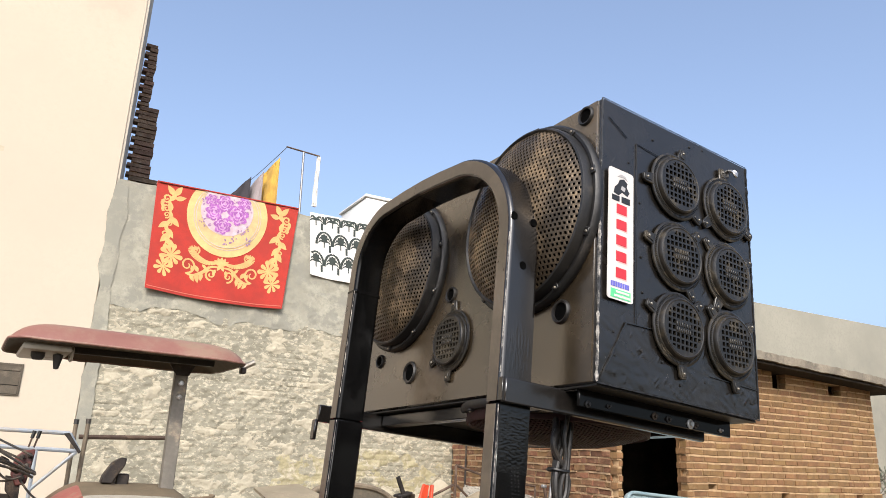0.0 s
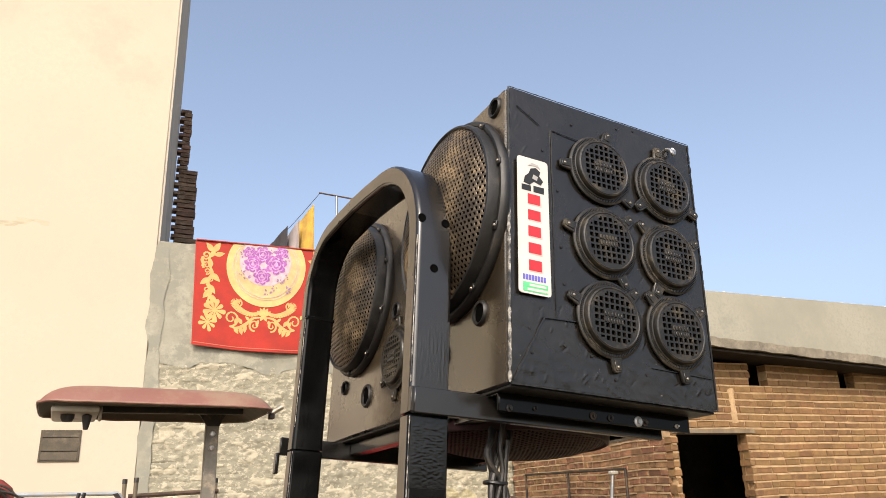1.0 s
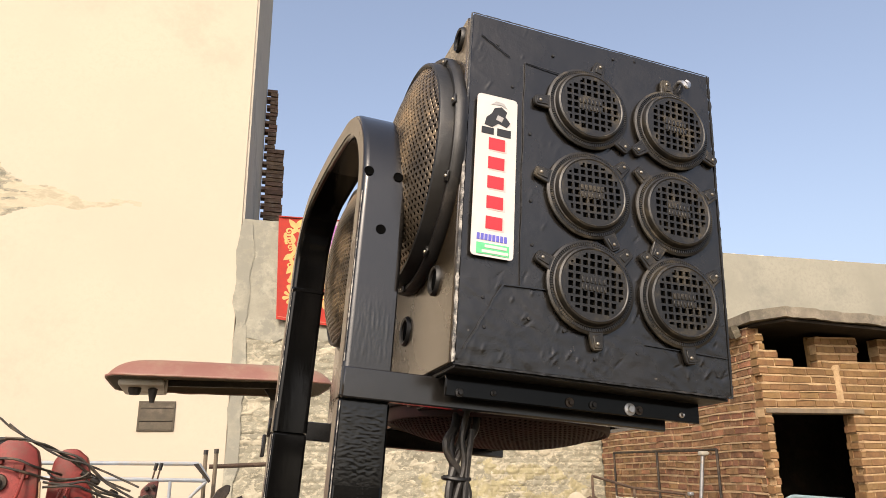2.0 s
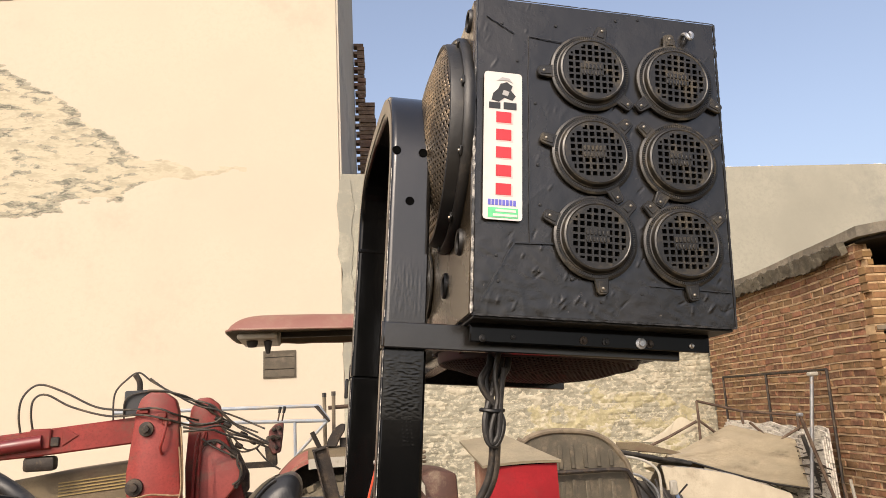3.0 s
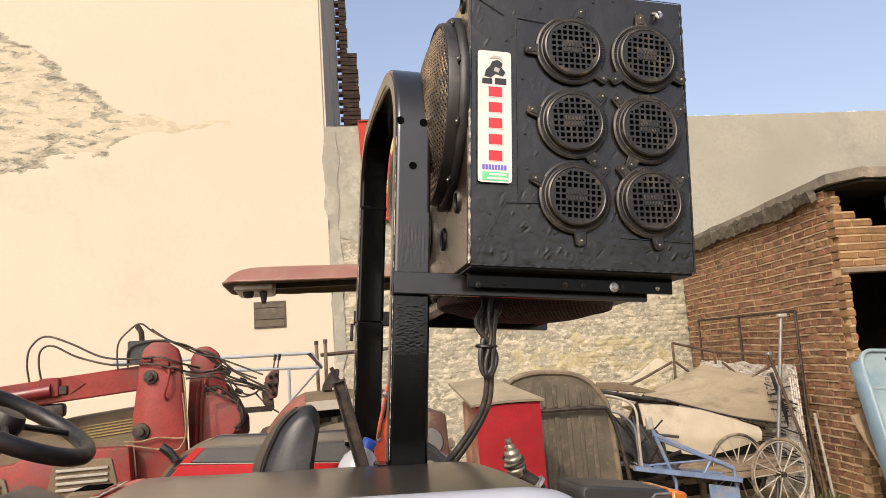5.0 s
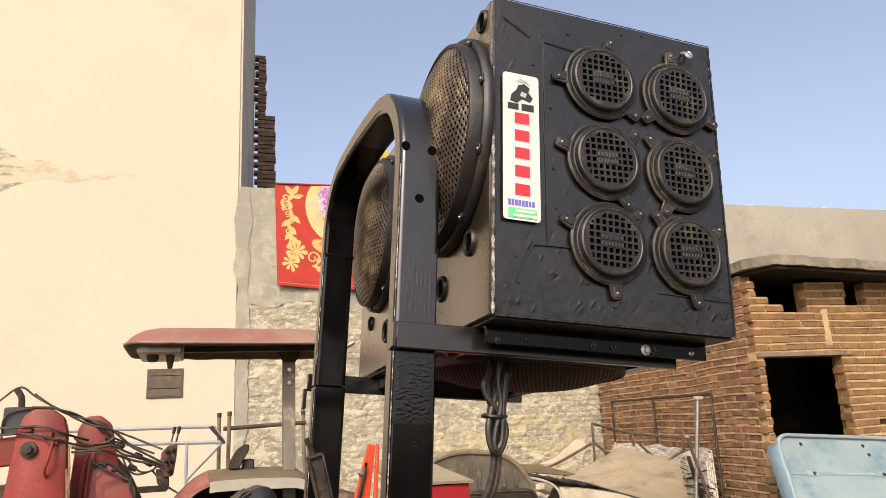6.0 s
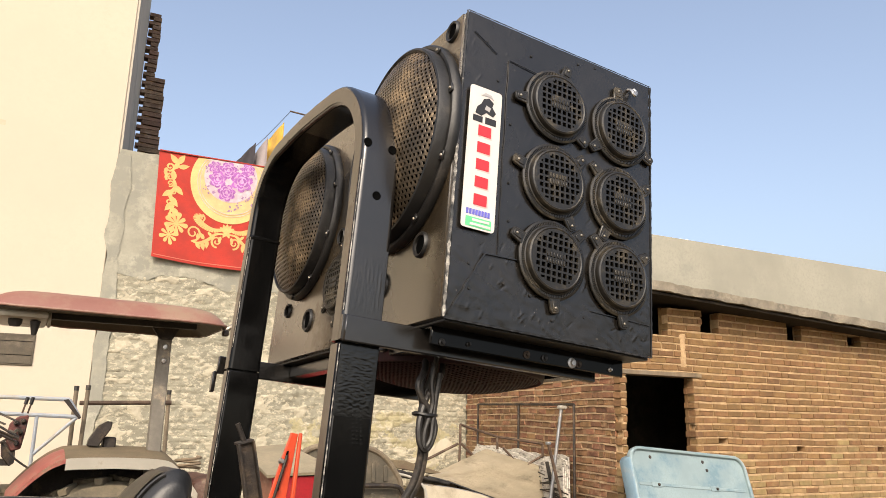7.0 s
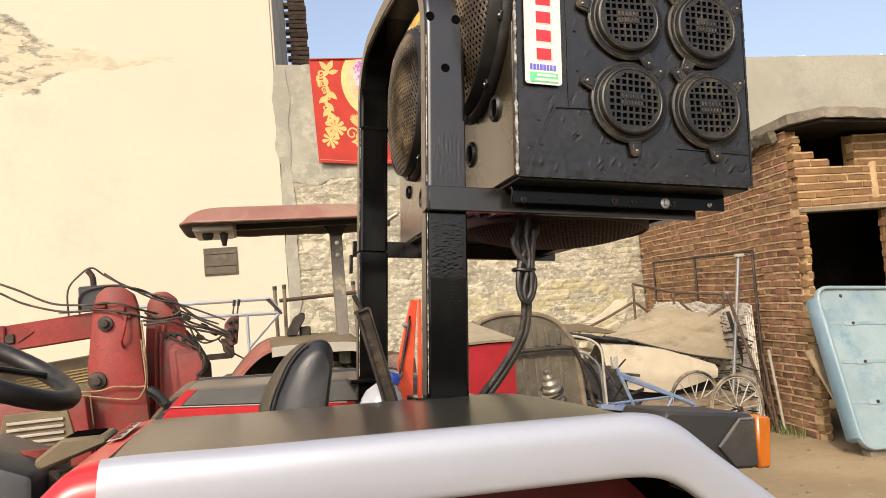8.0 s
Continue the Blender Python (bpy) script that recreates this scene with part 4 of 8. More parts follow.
for side in (-1, 1):
    X = lambda x: 0.5 + side * x
    A = lambda a: a if side > 0 else math.pi - a
    # curled horns below the medallion
    stroke([(X(0.02), 0.645), (X(0.09), 0.665), (X(0.165), 0.635), (X(0.215), 0.580), (X(0.205), 0.545), (X(0.175), 0.560)], 0.021)
    scroll(X(0.188), 0.572, 0.030, -side, 0.0065, A(4.4))
    # S-scroll with a large and a small spiral, and leaves along it
    scroll(X(0.232), 0.715, 0.056, side, 0.0085, A(1.6))
    scroll(X(0.062), 0.765, 0.040, -side, 0.0080, A(1.7))
    stroke([(X(0.240), 0.790), (X(0.185), 0.800), (X(0.120), 0.755), (X(0.075), 0.700), (X(0.02), 0.690)], 0.011)
    for x, y, ln, an in ((0.205, 0.795, 0.055, 2.2), (0.165, 0.785, 0.060, 1.9), (0.130, 0.760, 0.060, 1.6), (0.150, 0.760, 0.055, 5.4), (0.190, 0.770, 0.045, 5.0), (0.035, 0.715, 0.045, 1.2), (0.10, 0.72, 0.04, 5.6)):
        leaf(X(x), y, ln, A(an), 0.26)
    # palmettes in the corners
    for cx, cy, r, n in ((0.352, 0.660, 0.082, 9), (0.395, 0.775, 0.068, 8)):
        for i in range(n):
            petal(X(cx), cy, r * (1.0 - 0.12 * (i % 2)), A(2 * math.pi * i / n + 0.25), 0.20)
    # leafy column up the side
    stroke([(X(0.400), 0.570), (X(0.385), 0.48), (X(0.410), 0.40), (X(0.380), 0.32), (X(0.400), 0.24)], 0.012)
    for cy, turn in ((0.475, 1), (0.375, -1), (0.295, 1)):
        scroll(X(0.402 + 0.012 * turn), cy, 0.024, side * turn, 0.0065, A(1.2))
    for x, y, ln, an in ((0.395, 0.52, 0.085, 2.4), (0.385, 0.47, 0.085, 0.9), (0.400, 0.42, 0.080, 2.2), (0.400, 0.36, 0.080, 0.7), (0.385, 0.31, 0.085, 2.4), (0.390, 0.26, 0.08, 4.9), (0.375, 0.10, 0.085, 4.2), (0.375, 0.10, 0.085, 5.4), (0.370, 0.13, 0.075, 3.4), (0.365, 0.09, 0.07, 0.9), (0.40, 0.56, 0.06, 1.6)):
        leaf(X(x), y, ln, A(an), 0.24)
    scroll(X(0.425), 0.135, 0.034, side, 0.0095, A(0.5))
    scroll(X(0.420), 0.235, 0.030, -side, 0.0095, A(0.9))
    stroke([(X(0.445), 0.15), (X(0.452), 0.19), (X(0.440), 0.24)], 0.010)
for an in (-1.0, -0.5, 0.0, 0.5, 1.0):
    leaf(0.5, 0.672, 0.062, an - math.pi / 2, 0.24)
for an in (-0.5, 0.5):
    leaf(0.5, 0.665, 0.050, an + math.pi / 2, 0.26)
part("scrollwork", bm, gold, blanket)

sheet_cloth = thing("bed_sheet", (4.0, -0.05, 4.6), WALL, "white bed sheet with a black palm print, hung over the wall", "bed sheet")
cf = hang(3.30, 4.95, 5.76, 4.62, skew=(0.10, 0.05, 0.0), waves=2.4, amp=0.015, seed=2.0)
part("cloth", sheet(B(), cf, 40, 24, thick=-0.015), cloth_white, sheet_cloth, angle=60)
bm = B()
for row in range(4):
    for col in range(8):
        cx, cy = (col + 0.5 * (row % 2) + 0.35) / 5.2, 0.10 + row * 0.33
        if cx > 0.97 or cy > 0.97:
            continue
        for k in range(7):
            a = math.pi * (1.0 + k / 6)
            line = [(cx, cy), (cx + 0.048 * math.cos(a), cy + 0.115 * math.sin(a)), (cx + 0.074 * math.cos(a), cy + 0.10 * math.sin(a) + 0.04)]
            if min(p[1] for p in line) > 0.005:
                strip_on(bm, cf, line, lambda x: 0.015 * (1.2 - x))
        if cy + 0.10 < 0.98:
            strip_on(bm, cf, [(cx, cy), (cx, cy + 0.10)], lambda x: 0.007)
        arc = [(cx + 0.092 * math.cos(math.pi * (1 + i / 10)), cy + 0.06 + 0.205 * math.sin(math.pi * (1 + i / 10))) for i in range(11)]
        arc = [p for p in arc if 0.01 < p[1] < 0.98 and 0.005 < p[0] < 0.99]
        if len(arc) > 2:
            strip_on(bm, cf, arc, lambda x: 0.014)
        if cx + 0.068 < 0.99 and cy + 0.16 < 0.98:
            strip_on(bm, cf, [(cx + 0.068, cy + 0.05), (cx + 0.068, cy + 0.16)], lambda x: 0.013)
part("palm_print", bm, cloth_ink, sheet_cloth)

line_pole = thing("clothes_pole", (3.12, 0.24, 5.25), WALL, "thin T-shaped iron pole for a washing line", "pole")
part("post", bar(B(), (3.26, 0.45, 5.25), (3.22, 0.45, 7.08), 0.022), pipe_grey, line_pole)
part("crossbar", bar(B(), (2.88, 0.45, 7.11), (3.54, 0.45, 7.07), 0.016), rust, line_pole)
part("line", tube(B(), [(2.89, 0.45, 7.10), (2.45, 0.9, 6.55), (2.0, 1.3, 6.10)], 0.006, 5), hose, line_pole)
for name, u0, u1, z0, z1, v, m, lab in (("yellow_cloth", 2.50, 2.82, 6.92, 5.72, 0.55, mustard_cotton, "yellow cotton cloth hung on the washing line"),
                                       ("grey_cloth", 2.28, 2.56, 6.60, 5.60, 0.62, cloth_grey, "grey cloth hung on the washing line"),
                                       ("dark_cloth", 1.98, 2.36, 6.48, 5.55, 0.70, cloth_dark, "charcoal cloth hung on the washing line"),
                                       ("white_cloth", 3.50, 3.56, 7.06, 6.05, 0.47, cloth_white, "narrow white cloth hung from the pole")):
    def f(s, t, u0=u0, u1=u1, z0=z0, z1=z1, v=v):
        return (u0 + (u1 - u0) * (s - 0.25 * t * (1 - s)) , v + 0.5 * (1 - s) * (0 if z0 > 7 else 1) + 0.03 * math.sin(s * 14 + t * 3), z0 + (z1 - z0) * t - 0.45 * (1 - s) * (1 - t) * (0 if z0 > 7 else 1))
    solid(name, sheet(B(), f, 16, 12, thick=0.012), m, WALL, lab, "cloth", angle=60)

tank = thing("water_tank", (5.2, 1.3, 5.25), WALL, "white rectangular water tank on the roof", "water tank")
part("body", box(B(), (4.62, 0.62, 5.25), (6.12, 2.0, 6.52), 0.03), tank_white, tank)
part("lid", box(B(), (4.58, 0.58, 6.525), (6.16, 2.04, 6.58), 0.015), tank_white, tank)
solid("white_towel", sheet(B(), hang(5.42, 5.66, 5.74, 4.92, skew=(0.05, 0.0, 0), amp=0.02, seed=4), 10, 10, thick=-0.015), cloth_white, WALL, "white towel hung over the wall top", "towel", angle=60)
bag = thing("yellow_bag", (5.98, -0.06, 4.85), WALL, "yellow plastic sack hung over the wall top", "sack")
yf = hang(5.56, 6.40, 5.73, 4.87, skew=(0.22, -0.02, 0.02), waves=1.3, amp=0.05, seed=0.5, lean=0.05)
part("sack", sheet(B(), yf, 22, 20, thick=-0.05), cloth_yellow, bag, angle=60)
bm = B()
strip_on(bm, yf, [(0.62 + 0.09 * math.cos(i * 0.35), 0.36 + 0.11 * math.sin(i * 0.35)) for i in range(19)], lambda x: 0.008, 0.01)
for i in range(4):
    strip_on(bm, yf, [(0.46, 0.55 + 0.07 * i), (0.78, 0.54 + 0.07 * i)], lambda x: 0.008, 0.01)
part("print_bars", bm, mat("ochre_print", (0.50, 0.26, 0.03), 0.8, bump=0.0), bag, "faded ochre print")
can = thing("red_can", (6.05, 0.2, 5.70), WALL, "small red can standing on the wall top", "can")
part("can_body", lathe(B(), [(0, 0), (0.075, 0), (0.08, 0.02), (0.08, 0.22), (0.06, 0.25), (0.0, 0.25)], Matrix.Translation((6.05, 0.2, 5.70)), 18), red_new, can)
part("can_lid", lathe(B(), [(0, 0.25), (0.05, 0.25), (0.05, 0.275), (0, 0.28)], Matrix.Translation((6.05, 0.2, 5.70)), 14), red_dark, can)

# ---- loudspeaker cabinet on the tractor ----
speaker = thing("loudspeaker", (0.32, 0.66, 1.80), RIG, "worn black loudspeaker cabinet with round tweeters and domed woofer grilles", "loudspeaker")
cabinet = part("cabinet", box(B(), (-0.004, 0.0, 1.790), (0.632, 1.33, 2.602), 0.006), vinyl, speaker, "black-painted plywood box with chipped corners")


nick_rng = random.Random(17)
NICKS = []
while len(NICKS) < 120:
    nx, nz = 0.02 + 0.6 * nick_rng.random(), 1.815 + 0.78 * nick_rng.random() ** 1.5
    na = radians(nick_rng.gauss(58, 14))
    NICKS.append((nx, nz, math.cos(na), math.sin(na), nick_rng.uniform(0.005, 0.015), nick_rng.choice((-1, 1, 1)) * nick_rng.uniform(0.0005, 0.0015)))


def cover_form(s, t):
    x, z = -0.001 + 0.630 * s, 1.794 + 0.804 * t
    d = 0.0012 * noise.fractal(Vector((x * 6, z * 6, 2)), 1, 2, 3) + 0.0006 * max(0, noise.noise(Vector((x * 22, z * 10, 5))))
    ridge = 1 - abs(noise.noise(Vector((x * 7 + z * 2, z * 6 - x * 3, 14))))
    d += 0.0016 * ridge ** 14 * max(0, 0.3 + noise.noise(Vector((x * 5, z * 5, 31))))
    if t < 0.22:
        d += 0.0007 * noise.noise(Vector((x * 45 + z * 30, z * 50, 9)))
    for nx, nz, ca, sa, half, tall in NICKS:
        if abs(x - nx) < 0.022 and abs(z - nz) < 0.022:
            along, across = (x - nx) * ca + (z - nz) * sa, (z - nz) * ca - (x - nx) * sa
            d += tall * math.exp(-(across / 0.0024) ** 2 - (along / half) ** 4)
    return (x, -0.003 - d, z)


part("front_cover", sheet(B(), cover_form, 230, 290), vinyl, speaker, "wrinkled black covering on the tweeter side", angle=80)
part("side_panel", box(B(), (-0.009, 0.012, 1.794), (-0.002, 1.322, 2.597), 0.002), panel_dusty, speaker, "dusty black panel with the woofers")
bm = B()
for a, b, w in (((0.128, 2.50), (0.128, 1.965), 0.0011), ((0.128, 2.50), (0.34, 2.485), 0.0010), ((0.09, 1.962), (0.20, 1.966), 0.0013), ((0.002, 1.800), (0.09, 1.962), 0.0018), ((0.42, 1.880), (0.625, 1.876), 0.0010), ((0.02, 2.545), (0.09, 2.505), 0.0010)):
    pts = [Vector((a[0] + (b[0] - a[0]) * i / 10 + 0.0015 * math.sin(i * 2.1), -0.0065, a[1] + (b[1] - a[1]) * i / 10)) for i in range(11)]
    sweep(bm, pts, [(-w, -w), (w, -w), (w, w), (-w, w)], up=(0, 1, 0))
part("seam", bm, vinyl, speaker, "folded seams of the covering")
bm = B()
rng = random.Random(3)


def worn_edge(a, b, w, seed, n=120):
    """A thin, uneven strip along an edge, its outline eaten away."""
    t = B()
    a, b = Vector(a), Vector(b)
    rings = []
    for i in range(n + 1):
        p = a.lerp(b, i / n)
        k = w * (0.75 + 0.5 * noise.fractal(Vector((i * 0.35, seed, 0)), 1, 2, 4))
        rings.append([t.verts.new(p + Vector(o) * k) for o in ((-0.6, -0.6, -0.6), (0.9, -0.6, 0.5), (0.9, 0.9, 0.9), (-0.6, 0.9, 0.9))])
    for r, q in zip(rings, rings[1:]):
        for j in range(4):
            t.faces.new((r[j], r[(j + 1) % 4], q[(j + 1) % 4], q[j]))
    return t


part("edge_strip", worn_edge((-0.007, -0.0045, 1.794), (-0.007, -0.0045, 2.22), 0.0048, 1, 64), chipped, speaker, "chipped pale edge", angle=60)
part("edge_strip", worn_edge((-0.006, -0.0045, 2.221), (-0.006, -0.0045, 2.598), 0.0036, 6, 56), scuffed, speaker, "scuffed dark edge", angle=60)
part("edge_strip", worn_edge((-0.004, -0.004, 1.791), (0.632, -0.004, 1.791), 0.005, 2), ring_black, speaker, angle=60)
part("edge_strip", worn_edge((0.632, -0.004, 1.794), (0.632, -0.004, 2.598), 0.004, 3), ring_black, speaker, angle=60)
part("edge_strip", worn_edge((-0.004, -0.002, 2.601), (0.632, -0.002, 2.601), 0.004, 4), ring_black, speaker, angle=60)
for x, z in ((0.06, 2.53), (0.36, 2.575), (0.10, 2.43), (0.155, 2.06), (0.035, 2.28), (0.05, 1.93), (0.30, 1.835), (0.15, 2.16), (0.20, 2.54), (0.15, 1.90), (0.23, 1.885), (0.40, 1.86), (0.60, 1.835), (0.055, 1.87), (0.42, 2.585), (0.145, 2.32)):
    part("nail_head", lathe(B(), [(0.0, 0.0025), (0.0034, 0.002), (0.0042, 0.0)], rot_to((0, -1, 0), (x, -0.004, z)), 10), ring_black, speaker)


def perforated(R, H, pitch, duty=0.19):
    """A domed sheet with rows of holes, staggered row by row."""
    bm = bmesh.new()
    rows = int(R / pitch) + 1

    def dome(x, y):
        r = math.hypot(x, y) / R
        if r > 1:
            x, y, r = x / r, y / r, 1.0
        return Vector((x, y, H * (1 - r ** 2.8)))
    for j in range(-rows, rows + 1):
        off = pitch / 2 if j % 2 else 0
        for i in range(-rows - 1, rows + 1):
            x0, y0 = i * pitch + off, j * pitch
            c = (x0 + pitch / 2, y0 + pitch / 2)
            if math.hypot(*c) > R + pitch * 0.4:
                continue
            e = pitch * duty
            o = [dome(x0, y0), dome(x0 + pitch, y0), dome(x0 + pitch, y0 + pitch), dome(x0, y0 + pitch)]
            q = [dome(x0 + e, y0 + e), dome(x0 + pitch - e, y0 + e), dome(x0 + pitch - e, y0 + pitch - e), dome(x0 + e, y0 + pitch - e)]
            low = [p - Vector((0, 0, pitch * 0.22)) for p in q]
            vo, vq, vl = [bm.verts.new(p) for p in o], [bm.verts.new(p) for p in q], [bm.verts.new(p) for p in low]
            for a in range(4):
                b = (a + 1) % 4
                bm.faces.new((vo[a], vo[b], vq[b], vq[a]))
                bm.faces.new((vq[a], vq[b], vl[b], vl[a]))
    return bm


def woofer(at, axis, R, H, pitch, ring_mat, label, grille_mat=None):
    """A flange screwed to the cabinet, a raised skirt, and a domed perforated grille over a dark cone."""
    m = rot_to(axis, at)
    ring = part("woofer", lathe(B(), [(R * 0.80, 0.0), (R, 0.0), (R * 1.012, 0.006), (R * 1.008, 0.019), (R * 0.988, 0.026), (R * 0.958, 0.026), (R * 0.948, 0.020), (R * 0.90, 0.020), (R * 0.88, 0.0)], m, 96), ring_mat, speaker, label)
    g = perforated(R * 0.912, H, pitch)
    g.transform(m @ Matrix.Translation((0, 0, 0.050)))
    part("grille", g, grille_mat or mesh_black, ring, "perforated domed steel grille", angle=70)
    part("skirt", lathe(B(), [(R * 0.950, 0.018), (R * 0.946, 0.046), (R * 0.936, 0.055), (R * 0.918, 0.057), (R * 0.902, 0.052), (R * 0.900, 0.040)], m, 96), grille_mat or ring_black, ring, "rolled rim of the grille")
    part("cone", lathe(B(), [(R * 0.90, 0.012), (R * 0.62, 0.004), (R * 0.3, 0.002), (0.0, 0.006)], m, 40), cone_shade_black, ring)
    for k in range(10):
        a = 2 * math.pi * (k + 0.35) / 10
        part("clip", box(B(), (R * 0.945, -0.012, 0.024), (R * 1.004, 0.012, 0.031), 0.002, m @ Matrix.Rotation(a, 4, "Z"), 1), ring_black, ring)
        part("screw", lathe(B(), [(0, 0.0345), (0.0032, 0.034), (0.0045, 0.031)], m @ Matrix.Rotation(a, 4, "Z") @ Matrix.Translation((R * 0.978, 0, 0)), 8), dull_steel, ring)
    return ring


woofer((-0.008, 0.275, 2.300), (-1, 0, 0), 0.292, 0.050, 0.0134, ring_black, "large round woofer with a domed black grille")
woofer((-0.008, 1.020, 2.286), (-1, 0, 0), 0.284, 0.050, 0.0134, ring_black, "large round woofer with a domed black grille")
part("bottom_board", box(B(), (0.0, 0.004, 1.7845), (0.628, 1.326, 1.7905), 0.001), ring_black, speaker, "dull black underside")
woofer((0.285, 0.47, 1.785), (0, 0, -1), 0.302, 0.045, 0.0125, ring_black, "downward-facing woofer with a dark maroon grille", maroon_mesh)


# one tweeter cover, built once: ring, beads, capped face with square holes, three lugs
def tweeter_meshes():
    ring = lathe(B(), [(0.060, 0.003), (0.101, 0.003), (0.1035, 0.006), (0.103, 0.010), (0.0975, 0.012), (0.0965, 0.0105), (0.091, 0.0105), (0.0895, 0.0135), (0.0865, 0.0145), (0.0855, 0.021), (0.083, 0.0258), (0.079, 0.0275), (0.0765, 0.0262)], None, 64)
    beads = B()
    for i in range(110):
        a = 2 * math.pi * i / 110
        box(beads, (0.0905, -0.0015, 0.009), (0.0970, 0.0015, 0.0128), 0, Matrix.Rotation(a, 4, "Z"))
    face = B()
    n, pitch = 30, 0.0056
    keep = {}

    def v(i, j, h):
        key = (i, j, h)
        if key not in keep:
            keep[key] = face.verts.new(((i - n / 2) * pitch, (j - n / 2) * pitch, h))
        return keep[key]
    for j in range(n):
        for i in range(n):
            x, y = (i + 0.5 - n / 2) * pitch, (j + 0.5 - n / 2) * pitch
            if math.hypot(x, y) > 0.0785:
                continue
            writing = abs(x) < 0.030 and -0.016 < y < 0.017
            hole = i % 3 == 1 and j % 3 == 1 or (i % 3 in (1, 2) and j % 3 in (1, 2))
            if hole and not writing and math.hypot(x, y) < 0.068:
                continue
            face.faces.new((v(i, j, 0.0260), v(i + 1, j, 0.0260), v(i + 1, j + 1, 0.0260), v(i, j + 1, 0.0260)))
    edges = [e for e in face.edges if e.is_boundary]
    made = bmesh.ops.extrude_edge_only(face, edges=edges)
    for w in made["geom"]:
        if isinstance(w, bmesh.types.BMVert):
            w.co.z -= 0.006
    back = lathe(B(), [(0.076, 0.006), (0.0, 0.006)], None, 32)
    bars = B()
    for y0, y1, k in ((0.0015, 0.0145, 6), (-0.0150, -0.0020, 7)):
        for i in range(k):
            x = -0.030 + 0.060 * i / k
            box(bars, (x, y0, 0.0250), (x + 0.060 / k * 0.62, y1, 0.0284), 0.0006, seg=1)
    lug = prism(B(), [(0.088, -0.022), (0.102, -0.017), (0.130, -0.014), (0.136, -0.009), (0.136, 0.009), (0.130, 0.014), (0.102, 0.017), (0.088, 0.022)], 0.003, 0.0115, "z", 0.0018)
    prism(lug, [(0.104, -0.009), (0.131, -0.008), (0.131, 0.008), (0.104, 0.009)], 0.0105, 0.0135, "z", 0.001)
    screw = lathe(B(), [(0.0, 0.0165), (0.0024, 0.0162), (0.0036, 0.0150), (0.0040, 0.0135)], Matrix.Translation((0.122, 0, 0)), 12)
    return ring, beads, face, back, bars, lug, screw


TW = [mesh_of(nm, b, mt, ang) for nm, b, mt, ang in zip(("ring", "bead_rim", "face", "recess", "lettering", "lug", "screw"), tweeter_meshes(),
                                                     (cap_black, cap_black, cap_black, cone_shade_black, cap_black, cap_black, dull_steel), (38, 38, 25, 38, 38, 38, 60))]
for me in TW:
    me.transform(Matrix.Scale(U, 4))


def tweeter(at, axis_m, lugs, spin=0.0):
    """A round cover on the cabinet at a place in its layout."""
    frame_of, origin = FRAME_OF[speaker.name]
    base = frame_of @ Matrix.Translation(at) @ axis_m
    rot = base.to_quaternion().to_matrix().to_4x4()
    here = Matrix.Translation(base.translation - origin) @ rot

    def put(nm, me, parent, m):
        ob = new(nm, me)
        ob.parent = parent
        ob.matrix_local = m
        return ob
    ring = put("tweeter", TW[0], speaker, here @ Matrix.Rotation(spin, 4, "Z"))
    tagged(ring, "round black tweeter cover with square holes and three lugs")
    I = Matrix.Identity(4)
    tagged(put("bead_rim", TW[1], ring, I), kind="stuff")
    put("face", TW[2], ring, I)
    put("recess", TW[3], ring, I)
    tagged(put("lettering", TW[4], ring, I), kind="stuff")
    for a in lugs:
        put("lug", TW[5], ring, Matrix.Rotation(radians(a) - spin, 4, "Z"))
        put("screw", TW[6], ring, Matrix.Rotation(radians(a) - spin, 4, "Z"))


FACE_FRONT = Matrix(((1, 0, 0), (0, 0, -1), (0, 1, 0))).to_4x4()
FACE_SIDE = Matrix(((0, 0, -1), (-1, 0, 0), (0, 1, 0))).to_4x4()
for (x, z), lugs, spin in (((0.285, 2.414), (184, 75, -40), 0.02), ((0.510, 2.412), (218, 95, -28), -0.03), ((0.286, 2.197), (166, 44, -62), 0.05),
                           ((0.507, 2.196), (137, 33, 243), 0.0), ((0.287, 1.986), (158, 44, -84), -0.02), ((0.508, 1.984), (133, 38, -82), 0.04)):
    tweeter((x, -0.004, z), FACE_FRONT, lugs, spin)
tweeter((-0.009, 0.655, 1.988), FACE_SIDE, (90, 210, 268), 0.0)

# each port's depth is a flat black disc, its shade in the colour
for y, z, r in ((1.150, 1.978, 0.026), (0.915, 1.911, 0.040), (0.132, 1.993, 0.034), (0.056, 2.563, 0.030), (0.690, 2.152, 0.028), (0.34, 1.925, 0.036)):
    m = rot_to((-1, 0, 0), (-0.009, y, z))
    port = part("port", lathe(B(), [(r * 0.72, 0.001), (r * 0.74, 0.007), (r * 0.9, 0.009), (r, 0.004), (r, 0.0)], m, 28), ring_black, speaker, "round port with a raised rim")
    part("hollow", lathe(B(), [(r * 0.74, 0.0015), (0.0, 0.0015)], m, 20), cone_shade_black, port)
part("hook_screw", tube(B(), [(0.545, -0.004, 2.56), (0.545, -0.02, 2.55), (0.552, -0.024, 2.536), (0.562, -0.02, 2.55), (0.560, -0.012, 2.562)], 0.005, 8), steel, speaker, "bright bent hook screw")

